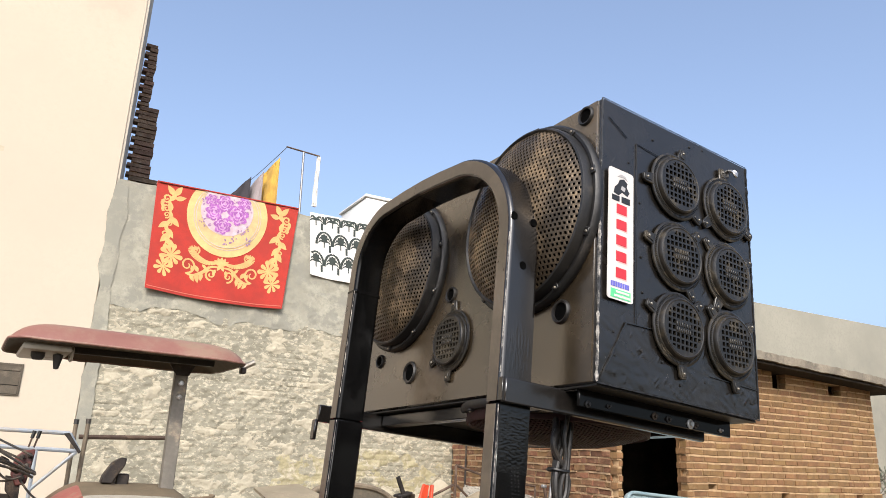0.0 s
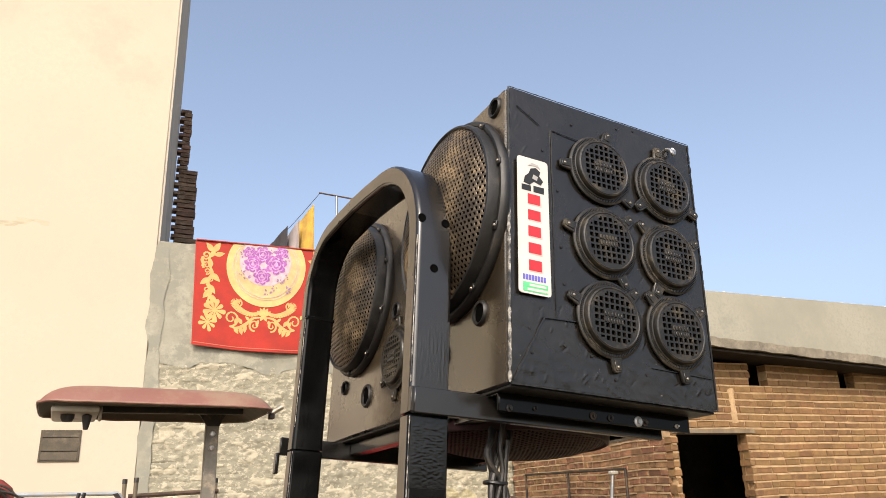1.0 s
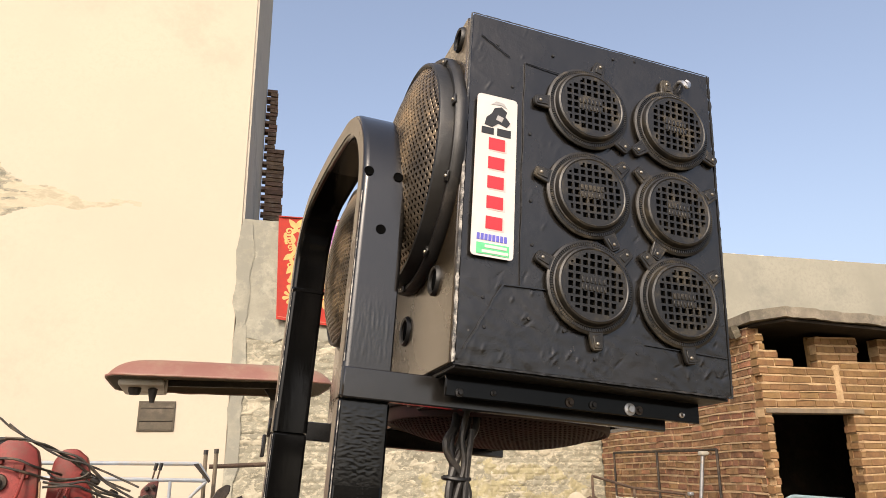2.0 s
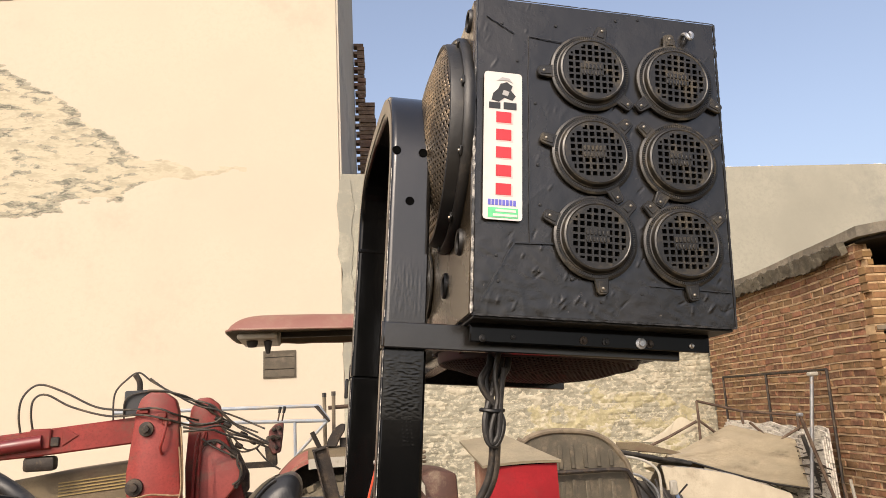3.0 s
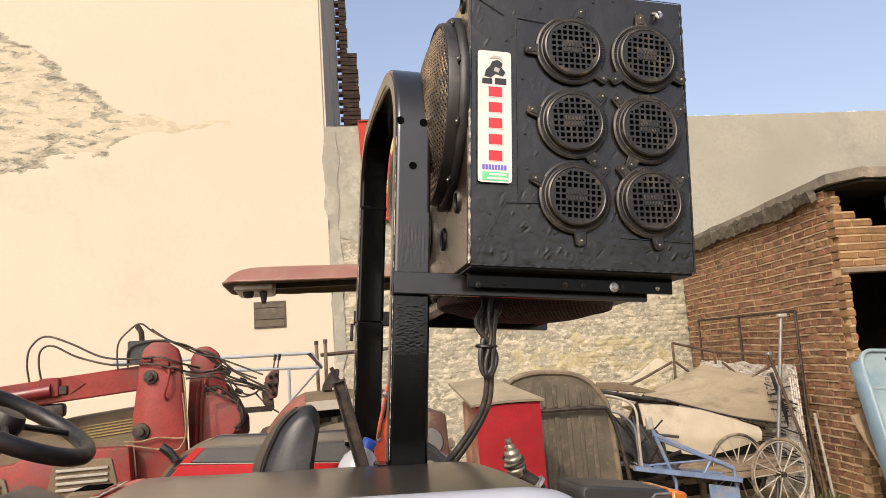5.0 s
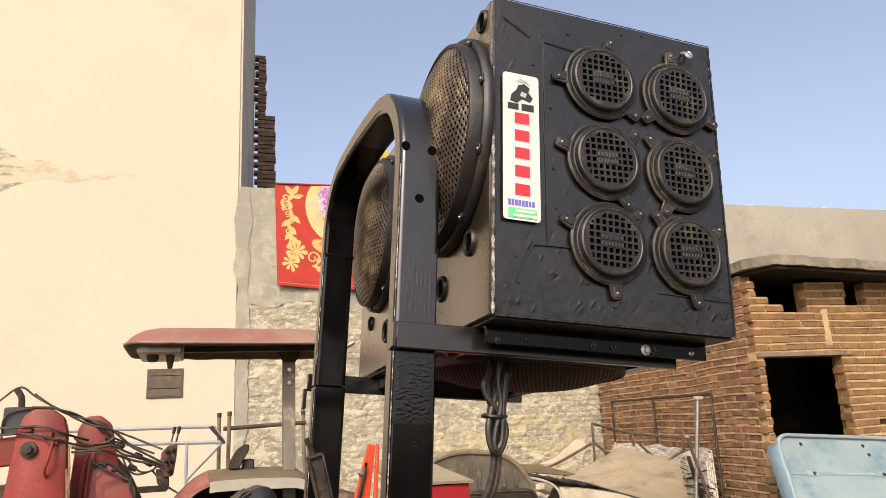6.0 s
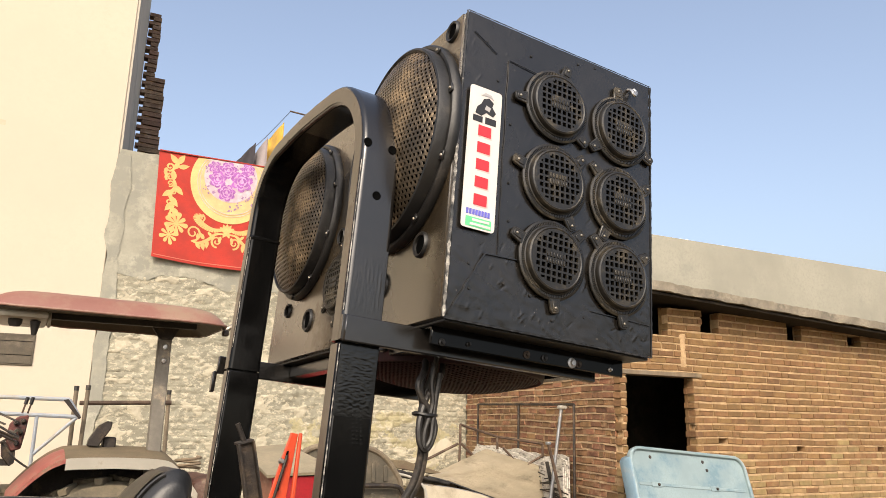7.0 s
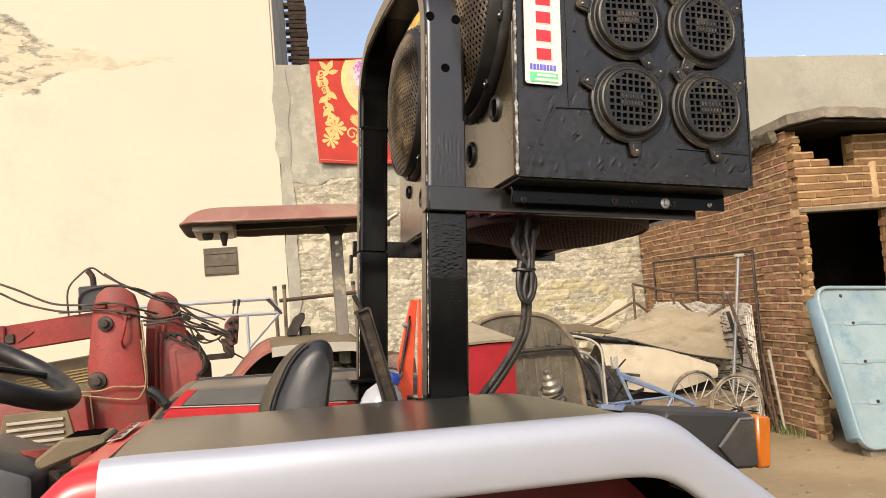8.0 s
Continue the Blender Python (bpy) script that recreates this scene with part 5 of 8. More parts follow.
# sticker with printed bars
sticker = part("sticker", prism(B(), [(0.022 + 0.094 * (0.5 + 0.5 * sx) + sx * -0.008 * (1 - math.cos(q)), 2.021 + 0.376 * (0.5 + 0.5 * sz) - sz * 0.008 * (1 - math.sin(q)))
                                      for sx, sz, qs in ((1, -1, (90, 45, 0)), (1, 1, (0, 45, 90)), (-1, 1, (90, 45, 0)), (-1, -1, (0, 45, 90)))
                                      for q in [radians(k) for k in qs]], -0.0135, -0.0115, "y"), white_print, speaker, "white sticker with red, blue and green print")

sticker.location = RIG.to_3x3() @ Vector((-0.0075, 0, -0.0085))


def ink(name, rects, m, depth=0.0010):
    b = B()
    for x0, x1, z0, z1 in rects:
        box(b, (x0, -0.0135 - depth, z0), (x1, -0.0134, z1), 0.0)
    return part(name, b, m, sticker)


rows = [(2.262, 2.296), (2.217, 2.251), (2.172, 2.206), (2.126, 2.160), (2.080, 2.114)]
for a, b in rows:
    ink("pale_bar", [(0.056, 0.094, a - 0.001, b - 0.007)], pink_print, 0.0008)
    ink("red_bar", [(0.052, 0.089, a + 0.002, b - 0.004)], red_print, 0.0016)
ink("black_bars", [(0.034, 0.062, 2.300, 2.316), (0.070, 0.102, 2.300, 2.318)], black_print)
ink("blue_bars", [(0.034 + 0.0086 * i, 0.0405 + 0.0086 * i, 2.056, 2.070) for i in range(8)], blue_print)
ink("green_bar", [(0.034, 0.106, 2.026, 2.050)], green_print)
ink("white_bars", [(0.052, 0.100, 2.040, 2.046), (0.046, 0.104, 2.029, 2.035)], white_print, 0.0018)
b = B()
prism(b, [(0.040, 2.322), (0.058, 2.318), (0.072, 2.330), (0.092, 2.324), (0.100, 2.336), (0.088, 2.350), (0.092, 2.362), (0.078, 2.372), (0.062, 2.366), (0.056, 2.352), (0.044, 2.340)], -0.0146, -0.0134, "y")
part("emblem", b, black_print, sticker, "plain black emblem shape")
b = B()
prism(b, [(0.054, 2.374), (0.066, 2.384), (0.084, 2.382), (0.092, 2.370), (0.078, 2.376)], -0.0146, -0.0134, "y")
prism(b, [(0.066, 2.338), (0.080, 2.334), (0.084, 2.346), (0.070, 2.350)], -0.0152, -0.0134, "y")
part("emblem", b, grey_print, sticker, "plain grey emblem shape")

# ---- frame that carries the cabinet: hoop, lower posts, shelf arms ----
stand = thing("speaker_frame", (-0.128, 0.66, 1.27), RIG, "glossy black steel hoop frame with a shelf, on the tractor fenders", "frame")


def rounded(w, t, r, n=3):
    out = []
    for sx, sy, a0 in ((1, 1, 0), (-1, 1, 90), (-1, -1, 180), (1, -1, 270)):
        for i in range(n + 1):
            a = radians(a0 + 90 * i / n)
            out.append((sx * (w / 2 - r) + r * math.cos(a), sy * (t / 2 - r) + r * math.sin(a)))
    return out


Y0, Y1, TOP, RF, RR = 0.176, 1.035, 2.460, 0.27, 0.20


def hoop_x(y):
    """The hoop stands slightly askew: its far leg lies further out."""
    return -0.1355 - 0.036 * (y - Y0) / (Y1 - Y0)


def hoop_point(y, z):
    return Vector((hoop_x(y), y, z))


line = [hoop_point(Y0, z) for z in (1.730, 1.9, 2.05, TOP - RF)]
line += [hoop_point(Y0 + RF - RF * math.cos(radians(a)), TOP - RF + RF * math.sin(radians(a))) for a in range(6, 91, 6)]
line += [hoop_point(y, TOP + 0.010 * math.sin(math.pi * (y - 0.446) / 0.389)) for y in (0.54, 0.64)]
rear_line = [hoop_point(y, TOP + 0.010 * math.sin(math.pi * (y - 0.446) / 0.389)) for y in (0.64, 0.74)]
rear_line += [hoop_point(Y1 - RR + RR * math.sin(radians(a)), TOP - RR + RR * math.cos(radians(a))) for a in range(0, 91, 6)]
rear_line += [hoop_point(Y1, z) for z in (2.1, 1.9, 1.730)]
HOOP = []
ring_of = [(b, a) for a, b in rounded(0.104, 0.058, 0.012)]
for (a, b), (c, d) in zip(ring_of, ring_of[1:] + ring_of[:1]):
    HOOP.append((a, b))
    far = math.hypot(c - a, d - b)
    if far > 0.02:
        HOOP += [(a + (c - a) * k, b + (d - b) * k) for k in (0.001 / far, 1 - 0.001 / far)]
part("hoop", sweep(B(), line, HOOP, up=(1, 0, 0)), satin, stand, "bent box-section hoop, satin black")
part("hoop", sweep(B(), rear_line, HOOP, up=(1, 0, 0)), gloss, stand, "far bend and leg of the hoop, gloss black")
part("weld_collar", box(B(), (hoop_x(Y1) - 0.054, Y1 - 0.032, 2.168), (hoop_x(Y1) + 0.054, Y1 + 0.032, 2.192), 0.008), gloss, stand, "lumpy weld on the far leg")
for y in (Y0, Y1):
    x0, x1 = hoop_x(y) - 0.0525, hoop_x(y) + 0.0525
    part("lower_post", box(B(), (x0, y - 0.030, 1.20), (x1, y + 0.030, 1.7295), 0.008), gloss, stand, "brush-painted gloss black post")
    part("foot_plate", box(B(), (x0 - 0.03, y - 0.05, 1.262), (x1 + 0.03, y + 0.07, 1.276), 0.003), gloss, stand)
    part("side_band", box(B(), (x0 - 0.0012, y - 0.020, 1.28), (x0 + 0.0002, y + 0.020, 1.722), 0.0004, seg=1), band_brown, stand, "dusty brown side of the post")
    part("edge_wear", worn_edge((x0 + 0.002, y - 0.0275, 1.285), (x0 + 0.002, y - 0.0275, 1.720), 0.0018, 7), chipped, stand, "bright worn edge", angle=60)
    part("edge_wear", worn_edge((x0 + 0.0015, y - 0.0265, 1.80), (x0 + 0.0015, y - 0.0265, 2.18), 0.0016, 9), chipped, stand, "bright worn edge", angle=60)
part("brushed_paint", sheet(B(), lambda s, t, y=Y0, x0=hoop_x(Y0) - 0.0525: (x0 + 0.005 + 0.094 * s, y - 0.0308 - 0.00042 * (1 + noise.noise(Vector((s * 9 + 0.8 * math.sin(t * 9), t * 40, y)))) * min(1, 6 * t, 6 * (1 - t), 8 * s, 8 * (1 - s)), 1.560 + 0.165 * t), 40, 90), brushed, stand, "lumpy brushed paint near the joint", angle=80)
part("brushed_paint", sheet(B(), lambda s, t: (hoop_x(Y0) - 0.038 + 0.084 * s, Y0 - 0.0293 - 0.0006 * max(0, 0.2 + noise.noise(Vector((s * 16, t * 5, 3))) + 0.5 * noise.noise(Vector((s * 40, t * 14, 8)))) * min(1, 4 * t, 3 * (1 - t), 7 * s, 7 * (1 - s)), 1.79 + 0.17 * t), 44, 60), satin, stand, "drips of brushed paint", angle=80)
mark = B()
mark_rng = random.Random(8)
for row in range(9):
    for col in range(3):
        x, z = -0.138 + 0.010 * col + 0.001 * row, 1.577 - 0.0085 * row
        box(mark, (x, Y0 - 0.0318, z - 0.006), (x + mark_rng.uniform(0.003, 0.007), Y0 - 0.0298, z - mark_rng.uniform(0.0, 0.003)), 0.0005, seg=1)
part("stamped_mark", mark, brushed, stand, "raised stamped marks under the paint")
band = [(-0.020, -0.001), (0.020, -0.001), (0.020, 0.001), (-0.020, 0.001)]
part("side_band", sweep(B(), [p + Vector((-0.0527, 0, 0)) for p in line + rear_line[1:]], band, up=(1, 0, 0)), band_brown, stand, "dusty brown side of the hoop", angle=60)
# bolt holes are flat discs with the holes' shade as black colour
for y, z, x in ((Y0, 2.229, -0.176), (Y0, 2.227, -0.108), (Y0, 2.095, -0.137)):
    hole = part("bolt_hole", lathe(B(), [(0.0, 0.0004), (0.0085, 0.0004), (0.0105, 0.0012), (0.0115, 0.0)], rot_to((0, -1, 0), (x, y - 0.0295, z)), 16), cone_shade_black, stand)
front_arm = part("shelf_arm", box(B(), (-0.189, 0.120, 1.724), (0.55, 0.142, 1.785), 0.003), satin, stand, "angle-iron arm under the cabinet")
box_flange = box(B(), (-0.07, 0.143, 1.777), (0.55, 0.19, 1.783), 0.001)
part("flange", box_flange, satin, front_arm)
rear_arm = part("shelf_arm", box(B(), (-0.225, 1.158, 1.724), (0.60, 1.180, 1.784), 0.003), satin, stand)
# darker enamel than the arms, to put the cabinet's shade on this rail
plate = part("shelf_plate", box(B(), (0.008, 0.072, 1.741), (0.604, 0.082, 1.786), 0.002), gloss, stand, "front rail with bolts")
part("flange", box(B(), (0.008, 0.0825, 1.780), (0.604, 0.119, 1.786), 0.001), satin, plate)
for x, m, r in ((0.037, ring_black, 0.009), (0.110, ring_black, 0.006), (0.282, greasy, 0.010), (0.337, ring_black, 0.009), (0.426, steel, 0.0135), (0.448, greasy, 0.010), (0.556, steel, 0.006)):
    part("bolt", lathe(B(), [(0.0, 0.010), (r * 0.5, 0.010), (r * 0.55, 0.004), (r, 0.003), (r, 0.0)], rot_to((0, -1, 0), (x, 0.072, 1.7555 - 0.006 * (x < 0.06))), 12), m, plate)
for x in (0.03, 0.52):
    part("rail", box(B(), (x, 0.195, 1.742), (x + 0.045, 1.155, 1.782), 0.003), satin, stand)
part("rear_bolt", lathe(B(), [(0.0, 0.008), (0.008, 0.007), (0.008, 0.0)], rot_to((0, -1, 0), (0.56, 1.158, 1.75)), 10), steel, stand)
bm = B()
for z0, z1 in ((1.728, 1.735), (1.779, 1.786)):
    box(bm, (-0.190, 0.130, z0), (-0.172, 0.146, z1), 0.001)
box(bm, (-0.193, 0.128, 1.728), (-0.187, 0.146, 1.786), 0.001)
part("latch", bm, satin, stand, "small wire latch at the joint")
part("side_stub", box(B(), (-0.238, 1.15, 1.66), (-0.2255, 1.18, 1.73), 0.003), satin, stand)

cable = thing("cable_bundle", (0.02, 0.3, 1.27), RIG, "bundle of black speaker cables looped and tied under the cabinet", "cable")
for k, pts in enumerate((((0.10, 0.28, 1.78), (0.10, 0.26, 1.72), (0.085, 0.25, 1.66), (0.110, 0.25, 1.58), (0.118, 0.26, 1.50), (0.112, 0.28, 1.42), (0.07, 0.31, 1.33), (0.015, 0.33, 1.25)),
                         ((0.13, 0.27, 1.78), (0.125, 0.26, 1.71), (0.100, 0.25, 1.64), (0.092, 0.25, 1.57), (0.108, 0.26, 1.50), (0.100, 0.28, 1.42), (0.055, 0.31, 1.33), (-0.005, 0.33, 1.25)))):
    part("cable", tube(B(), pts, 0.0100, 10, 8), hose, cable)
part("cable_loop", tube(B(), [(0.088, 0.24, 1.70), (0.070, 0.235, 1.668), (0.078, 0.235, 1.64), (0.112, 0.235, 1.60), (0.128, 0.235, 1.56), (0.112, 0.235, 1.512), (0.090, 0.235, 1.52), (0.082, 0.235, 1.57), (0.102, 0.24, 1.64), (0.140, 0.245, 1.70), (0.148, 0.26, 1.75)], 0.0080, 8, 8), hose, cable)
part("cable_loop", tube(B(), [(0.115, 0.23, 1.74), (0.105, 0.23, 1.68), (0.112, 0.23, 1.62), (0.096, 0.23, 1.55), (0.100, 0.23, 1.515), (0.116, 0.23, 1.54), (0.120, 0.23, 1.62), (0.128, 0.23, 1.70)], 0.0070, 8, 8), hose, cable)
part("tie", tube(B(), [(0.075, 0.235, 1.595), (0.10, 0.222, 1.592), (0.128, 0.235, 1.595), (0.125, 0.265, 1.595), (0.10, 0.272, 1.595), (0.078, 0.262, 1.595)], 0.005, 6, 4, True), ring_black, cable)

# ---- the near tractor that carries the loudspeaker ----
tractor = thing("tractor", (-0.5, 0.66, 0.0), RIG, "tractor with black and silver fenders, a black seat and red panels", "tractor")
ARCH = smooth_path([(-1.06, 0, 0.93), (-0.95, 0, 1.10), (-0.87, 0, 1.205), (-0.805, 0, 1.243), (-0.60, 0, 1.253), (-0.35, 0, 1.265), (-0.10, 0, 1.276), (0.02, 0, 1.279), (0.09, 0, 1.262), (0.17, 0, 1.205), (0.27, 0, 1.135), (0.38, 0, 1.05), (0.48, 0, 0.93)], 6)


def arch_at(s):
    k = s * (len(ARCH) - 1)
    i = min(int(k), len(ARCH) - 2)
    return ARCH[i].lerp(ARCH[i + 1], k - i)


def arch_s(x):
    return min(range(241), key=lambda i: abs(arch_at(i / 240).x - x)) / 240


def fender(side):
    """One rear fender; side 1 is the near one, -1 its mirror image across the tractor."""
    Y = (lambda y: y) if side > 0 else (lambda y: 1.31 - y)
    s_front, s_end = arch_s(-0.80), 1.0

    def across(section, s0, s1):
        def f(s, t):
            p = arch_at(s0 + (s1 - s0) * s)
            k = t * (len(section) - 1)
            i = min(int(k), len(section) - 2)
            a, b = section[i], section[i + 1]
            y, dz = a[0] + (b[0] - a[0]) * (k - i), a[1] + (b[1] - a[1]) * (k - i)
            return (p.x, Y(y), p.z + dz)
        return f
    thick = 0.012 * (1 if side < 0 else -1)
    top = part("fender", sheet(B(), across([(-0.431, 0.0), (-0.2, 0.004), (0.0, 0.004), (0.165, 0.0), (0.185, -0.008), (0.19, -0.03)], s_front, s_end), 60, 10, thick=-thick), fender_black, tractor, "broad satin black fender top" if side > 0 else "dusty far fender", angle=50)
    lip = [(-0.433, -0.004), (-0.438, 0.004), (-0.450, 0.006), (-0.463, 0.001), (-0.471, -0.012), (-0.474, -0.030), (-0.474, -0.078), (-0.470, -0.086), (-0.455, -0.088)]
    part("rim", sheet(B(), across(lip, s_front, s_end), 70, 16, thick=-thick * 0.4), silver if side > 0 else fender_black, top, "smooth silver rim" if side > 0 else "dark rim", angle=60)
    part("front_band", sheet(B(), across([(-0.476, -0.095), (-0.474, -0.02), (-0.45, 0.004), (-0.2, 0.005), (0.19, 0.0)], 0.0, s_front), 20, 14, thick=-thick), red_new if side > 0 else dusty, top, "red front end of the fender" if side > 0 else "dusty front end of the fender", angle=50)
    # black sheet that paints the shade under the fender
    part("liner", sheet(B(), across([(-0.455, -0.030), (-0.2, -0.024), (0.18, -0.030)], 0.02, 0.98), 40, 4), cone_shade_black, top, angle=60)
    pts = [(p.x, p.z - 0.012) for p in ARCH[4:-4:3]] + [(0.34, 0.62), (-0.95, 0.62)]
    part("inner_panel", prism(B(), pts, *sorted((Y(0.176), Y(0.188))), "y"), red_dark if side > 0 else grey_panel, top, "panel between seat and wheel")
    return top


near_fender = fender(1)
far_fender = fender(-1)
bm = prism(B(), [(-0.895, 1.130), (-0.85, 1.186), (-0.22, 1.192), (-0.22, 1.146), (-0.84, 1.132)], 1.096, 1.118, "y", 0.003)
part("red_strip", bm, red_new, far_fender, "bright red strip along the inner side")
part("pale_strip", box(B(), (-0.85, 1.10, 1.150), (-0.25, 1.117, 1.1535), 0.001, Matrix.Translation((0, -0.003, 0.0395))), dusty_white, far_fender)
part("red_stripe", prism(B(), [(-0.872, 1.172), (-0.80, 1.247), (-0.765, 1.249), (-0.835, 1.172)], 1.110, 1.119, "y", 0.001), red_new, far_fender)
part("side_skin", prism(B(), [(-0.83, 1.196), (-0.785, 1.246), (-0.10, 1.268), (-0.10, 1.196)], 1.112, 1.1185, "y", 0.001), grey_skin, far_fender, "dusty grey inner side")
part("grip", tube(B(), [(-0.921, 1.1, 1.252), (-0.892, 1.1, 1.233), (-0.866, 1.1, 1.202)], 0.017, 8), ring_black, far_fender)


def on_front(y0, y1, x0, x1, lift):
    """A thin patch that follows the curved front of the near fender."""
    s0, s1 = arch_s(x0), arch_s(x1)
    return sheet(B(), lambda s, t: arch_at(s0 + (s1 - s0) * s) + Vector((-0.004, y0 + (y1 - y0) * t, lift)), 6, 4, thick=-0.001)


fender_label = part("fender_label", on_front(-0.19, 0.06, -0.832, -0.806, 0.008), dusty_white, near_fender, "worn pale label on the fender corner", angle=60)
for i in range(7):
    part("label_bar", on_front(-0.180 + 0.034 * i, -0.160 + 0.034 * i, -0.828, -0.811 - 0.003 * (i % 2), 0.0105), red_dusty, fender_label, angle=60)
lamp = part("tail_lamp", prism(B(), [(0.185, 1.262), (0.200, 1.268), (0.391, 1.257), (0.391, 1.150), (0.310, 1.150), (0.225, 1.185), (0.185, 1.215)], -0.27, -0.10, "y", 0.006), lamp_grey, tractor, "grey plastic tail lamp with an amber lens")
part("lamp_cheek", prism(B(), [(0.302, 1.196), (0.350, 1.248), (0.386, 1.249), (0.390, 1.155), (0.335, 1.155)], -0.279, -0.268, "y", 0.003), lamp_grey, lamp)
part("cheek_edge", flat_bar(B(), (0.300, -0.279, 1.197), (0.350, -0.279, 1.250), 0.003, 0.004), pipe_grey, lamp, "pale worn edge")
part("cheek_edge", flat_bar(B(), (0.350, -0.279, 1.250), (0.386, -0.279, 1.251), 0.003, 0.004), pipe_grey, lamp, "pale worn edge")
part("lens", prism(B(), [(0.393, 1.256), (0.429, 1.251), (0.423, 1.150), (0.393, 1.149)], -0.275, -0.098, "y", 0.005), lens, lamp, "amber lens")
part("lamp_bracket", box(B(), (0.26, -0.22, 1.10), (0.33, -0.15, 1.18), 0.006), greasy, lamp)

# seat
seat = part("seat", box(B(), (-0.86, 0.46, 1.02), (-0.42, 0.88, 1.13), 0.035), seat_vinyl, tractor, "black padded seat")


# backrest: its front bulges towards the driver, its near end is a slim upright side
BACK = smooth_path([(-0.515, 0, 1.10), (-0.503, 0, 1.19), (-0.484, 0, 1.27), (-0.462, 0, 1.345), (-0.432, 0, 1.395), (-0.398, 0, 1.415), (-0.370, 0, 1.402), (-0.358, 0, 1.365), (-0.364, 0, 1.30), (-0.372, 0, 1.22), (-0.380, 0, 1.10)], 3)


def back_ring(s):
    """The backrest's upright outline at s = 0 (near end) to 1 (far end)."""
    grow = 1 - max(0.0, abs(s - 0.5) - 0.38) / 0.12 * 0.22
    bulge = 0.062 * math.sin(math.pi * min(1.0, s * 1.15 + 0.02)) ** 0.8
    out = []
    for i, p in enumerate(BACK):
        front = max(0.0, 1 - i / 15)
        c = Vector((-0.43, 0, 1.24))
        q = c + (p - c) * grow
        out.append(Vector((q.x - bulge * min(1.0, front * 1.6), 0.575 + 0.30 * s, max(1.10, q.z))))
    return out


bm = B()
rings = [[bm.verts.new(v) for v in back_ring(k / 24)] for k in range(25)]
for r, q in zip(rings, rings[1:]):
    for i in range(len(r) - 1):
        bm.faces.new((r[i], q[i], q[i + 1], r[i + 1]))
    bm.faces.new((r[-1], q[-1], q[0], r[0]))
bm.faces.new(rings[0])
bm.faces.new(rings[-1][::-1])
bmesh.ops.recalc_face_normals(bm, faces=bm.faces[:])
part("backrest", bm, seat_vinyl, seat, "worn black vinyl backrest", angle=60)
part("front_pad", sheet(B(), lambda s, t: back_ring(0.12 + 0.76 * s)[min(13, int(round(13 * t)))] + Vector((-0.006, 0, 0.002)), 18, 13, thick=-0.010), seat_dust, seat, "dust-worn front of the backrest", angle=70)
part("piping", tube(B(), [back_ring(0.10)[i] + Vector((-0.004, -0.002, 0.0)) for i in range(14)], 0.005, 6, 2), ring_black, seat)
part("seat_bracket", tube(B(), [(-0.33, 0.62, 1.16), (-0.27, 0.58, 1.20), (-0.24, 0.55, 1.185), (-0.21, 0.5, 1.15)], 0.012, 8), greasy, seat)
part("spring_box", box(B(), (-0.78, 0.54, 0.86), (-0.45, 0.80, 1.02), 0.02), greasy, seat)

# steering wheel and column
m = rot_to((0.42, -0.05, 0.90), (-1.30, 0.66, 1.365))
ring_path = [m @ Vector((0.25 * math.cos(radians(a)), 0.25 * math.sin(radians(a)), 0)) for a in range(0, 360, 6)]
wheel = part("steering_wheel", sweep(B(), ring_path, circle(0.027, 12), True), ring_black, tractor, "thick black steering wheel", angle=60)
part("hub", lathe(B(), [(0, 0.03), (0.045, 0.026), (0.055, 0.0), (0.05, -0.03), (0, -0.035)], m, 24), ring_black, wheel)
for a in (90, 210, 330):
    part("spoke", bar(B(), m @ Vector((0.04 * math.cos(radians(a)), 0.04 * math.sin(radians(a)), -0.01)), m @ Vector((0.245 * math.cos(radians(a)), 0.245 * math.sin(radians(a)), 0.0)), 0.010), ring_black, wheel)
part("column", bar(B(), m @ Vector((0, 0, -0.02)), m @ Vector((0, 0, -0.42)), 0.035, 14), greasy, wheel)

# console, bonnet and body
part("console", prism(B(), [(-1.36, 0.75), (-1.36, 1.10), (-1.28, 1.155), (-1.10, 1.09), (-1.08, 0.75)], 0.46, 0.88, "y", 0.02), grey_panel, tractor, "dark instrument console")
part("console_top", prism(B(), [(-1.095, 1.130), (-1.035, 1.181), (-0.93, 1.188), (-0.93, 1.165), (-1.08, 1.105)], 0.42, 0.58, "y", 0.008), dusty, tractor, "dusty tan moulded ledge")
# the well's shade is a black inlay
part("console_well", prism(B(), [(-1.03, 1.178), (-1.025, 1.186), (-0.95, 1.191), (-0.95, 1.183)], 0.435, 0.545, "y", 0.002), cone_shade_black, tractor)
part("red_cowl", prism(B(), [(-1.224, 1.121), (-1.15, 1.124), (-1.084, 1.128), (-1.063, 1.091), (-1.144, 1.07), (-1.19, 1.071)], 0.66, 0.72, "y", 0.006), red_dusty, tractor, "scuffed red cowl plate")
part("kick_panel", prism(B(), [(-1.132, 1.076), (-1.068, 1.078), (-1.075, 1.005), (-1.131, 1.009)], 0.60, 0.63, "y", 0.004), greasy, tractor)
part("ledge_post", box(B(), (-1.04, 0.45, 0.78), (-0.94, 0.55, 1.10), 0.01), greasy, tractor)
part("bonnet", prism(B(), [(-2.75, 0.55), (-2.78, 0.98), (-2.70, 1.06), (-1.37, 1.075), (-1.37, 0.55)], 0.44, 0.90, "y", 0.03), red_dusty, tractor, "dusty red bonnet")
part("footboard", box(B(), (-1.30, -0.05, 0.42), (-0.80, 0.42, 0.46), 0.006), greasy, tractor)
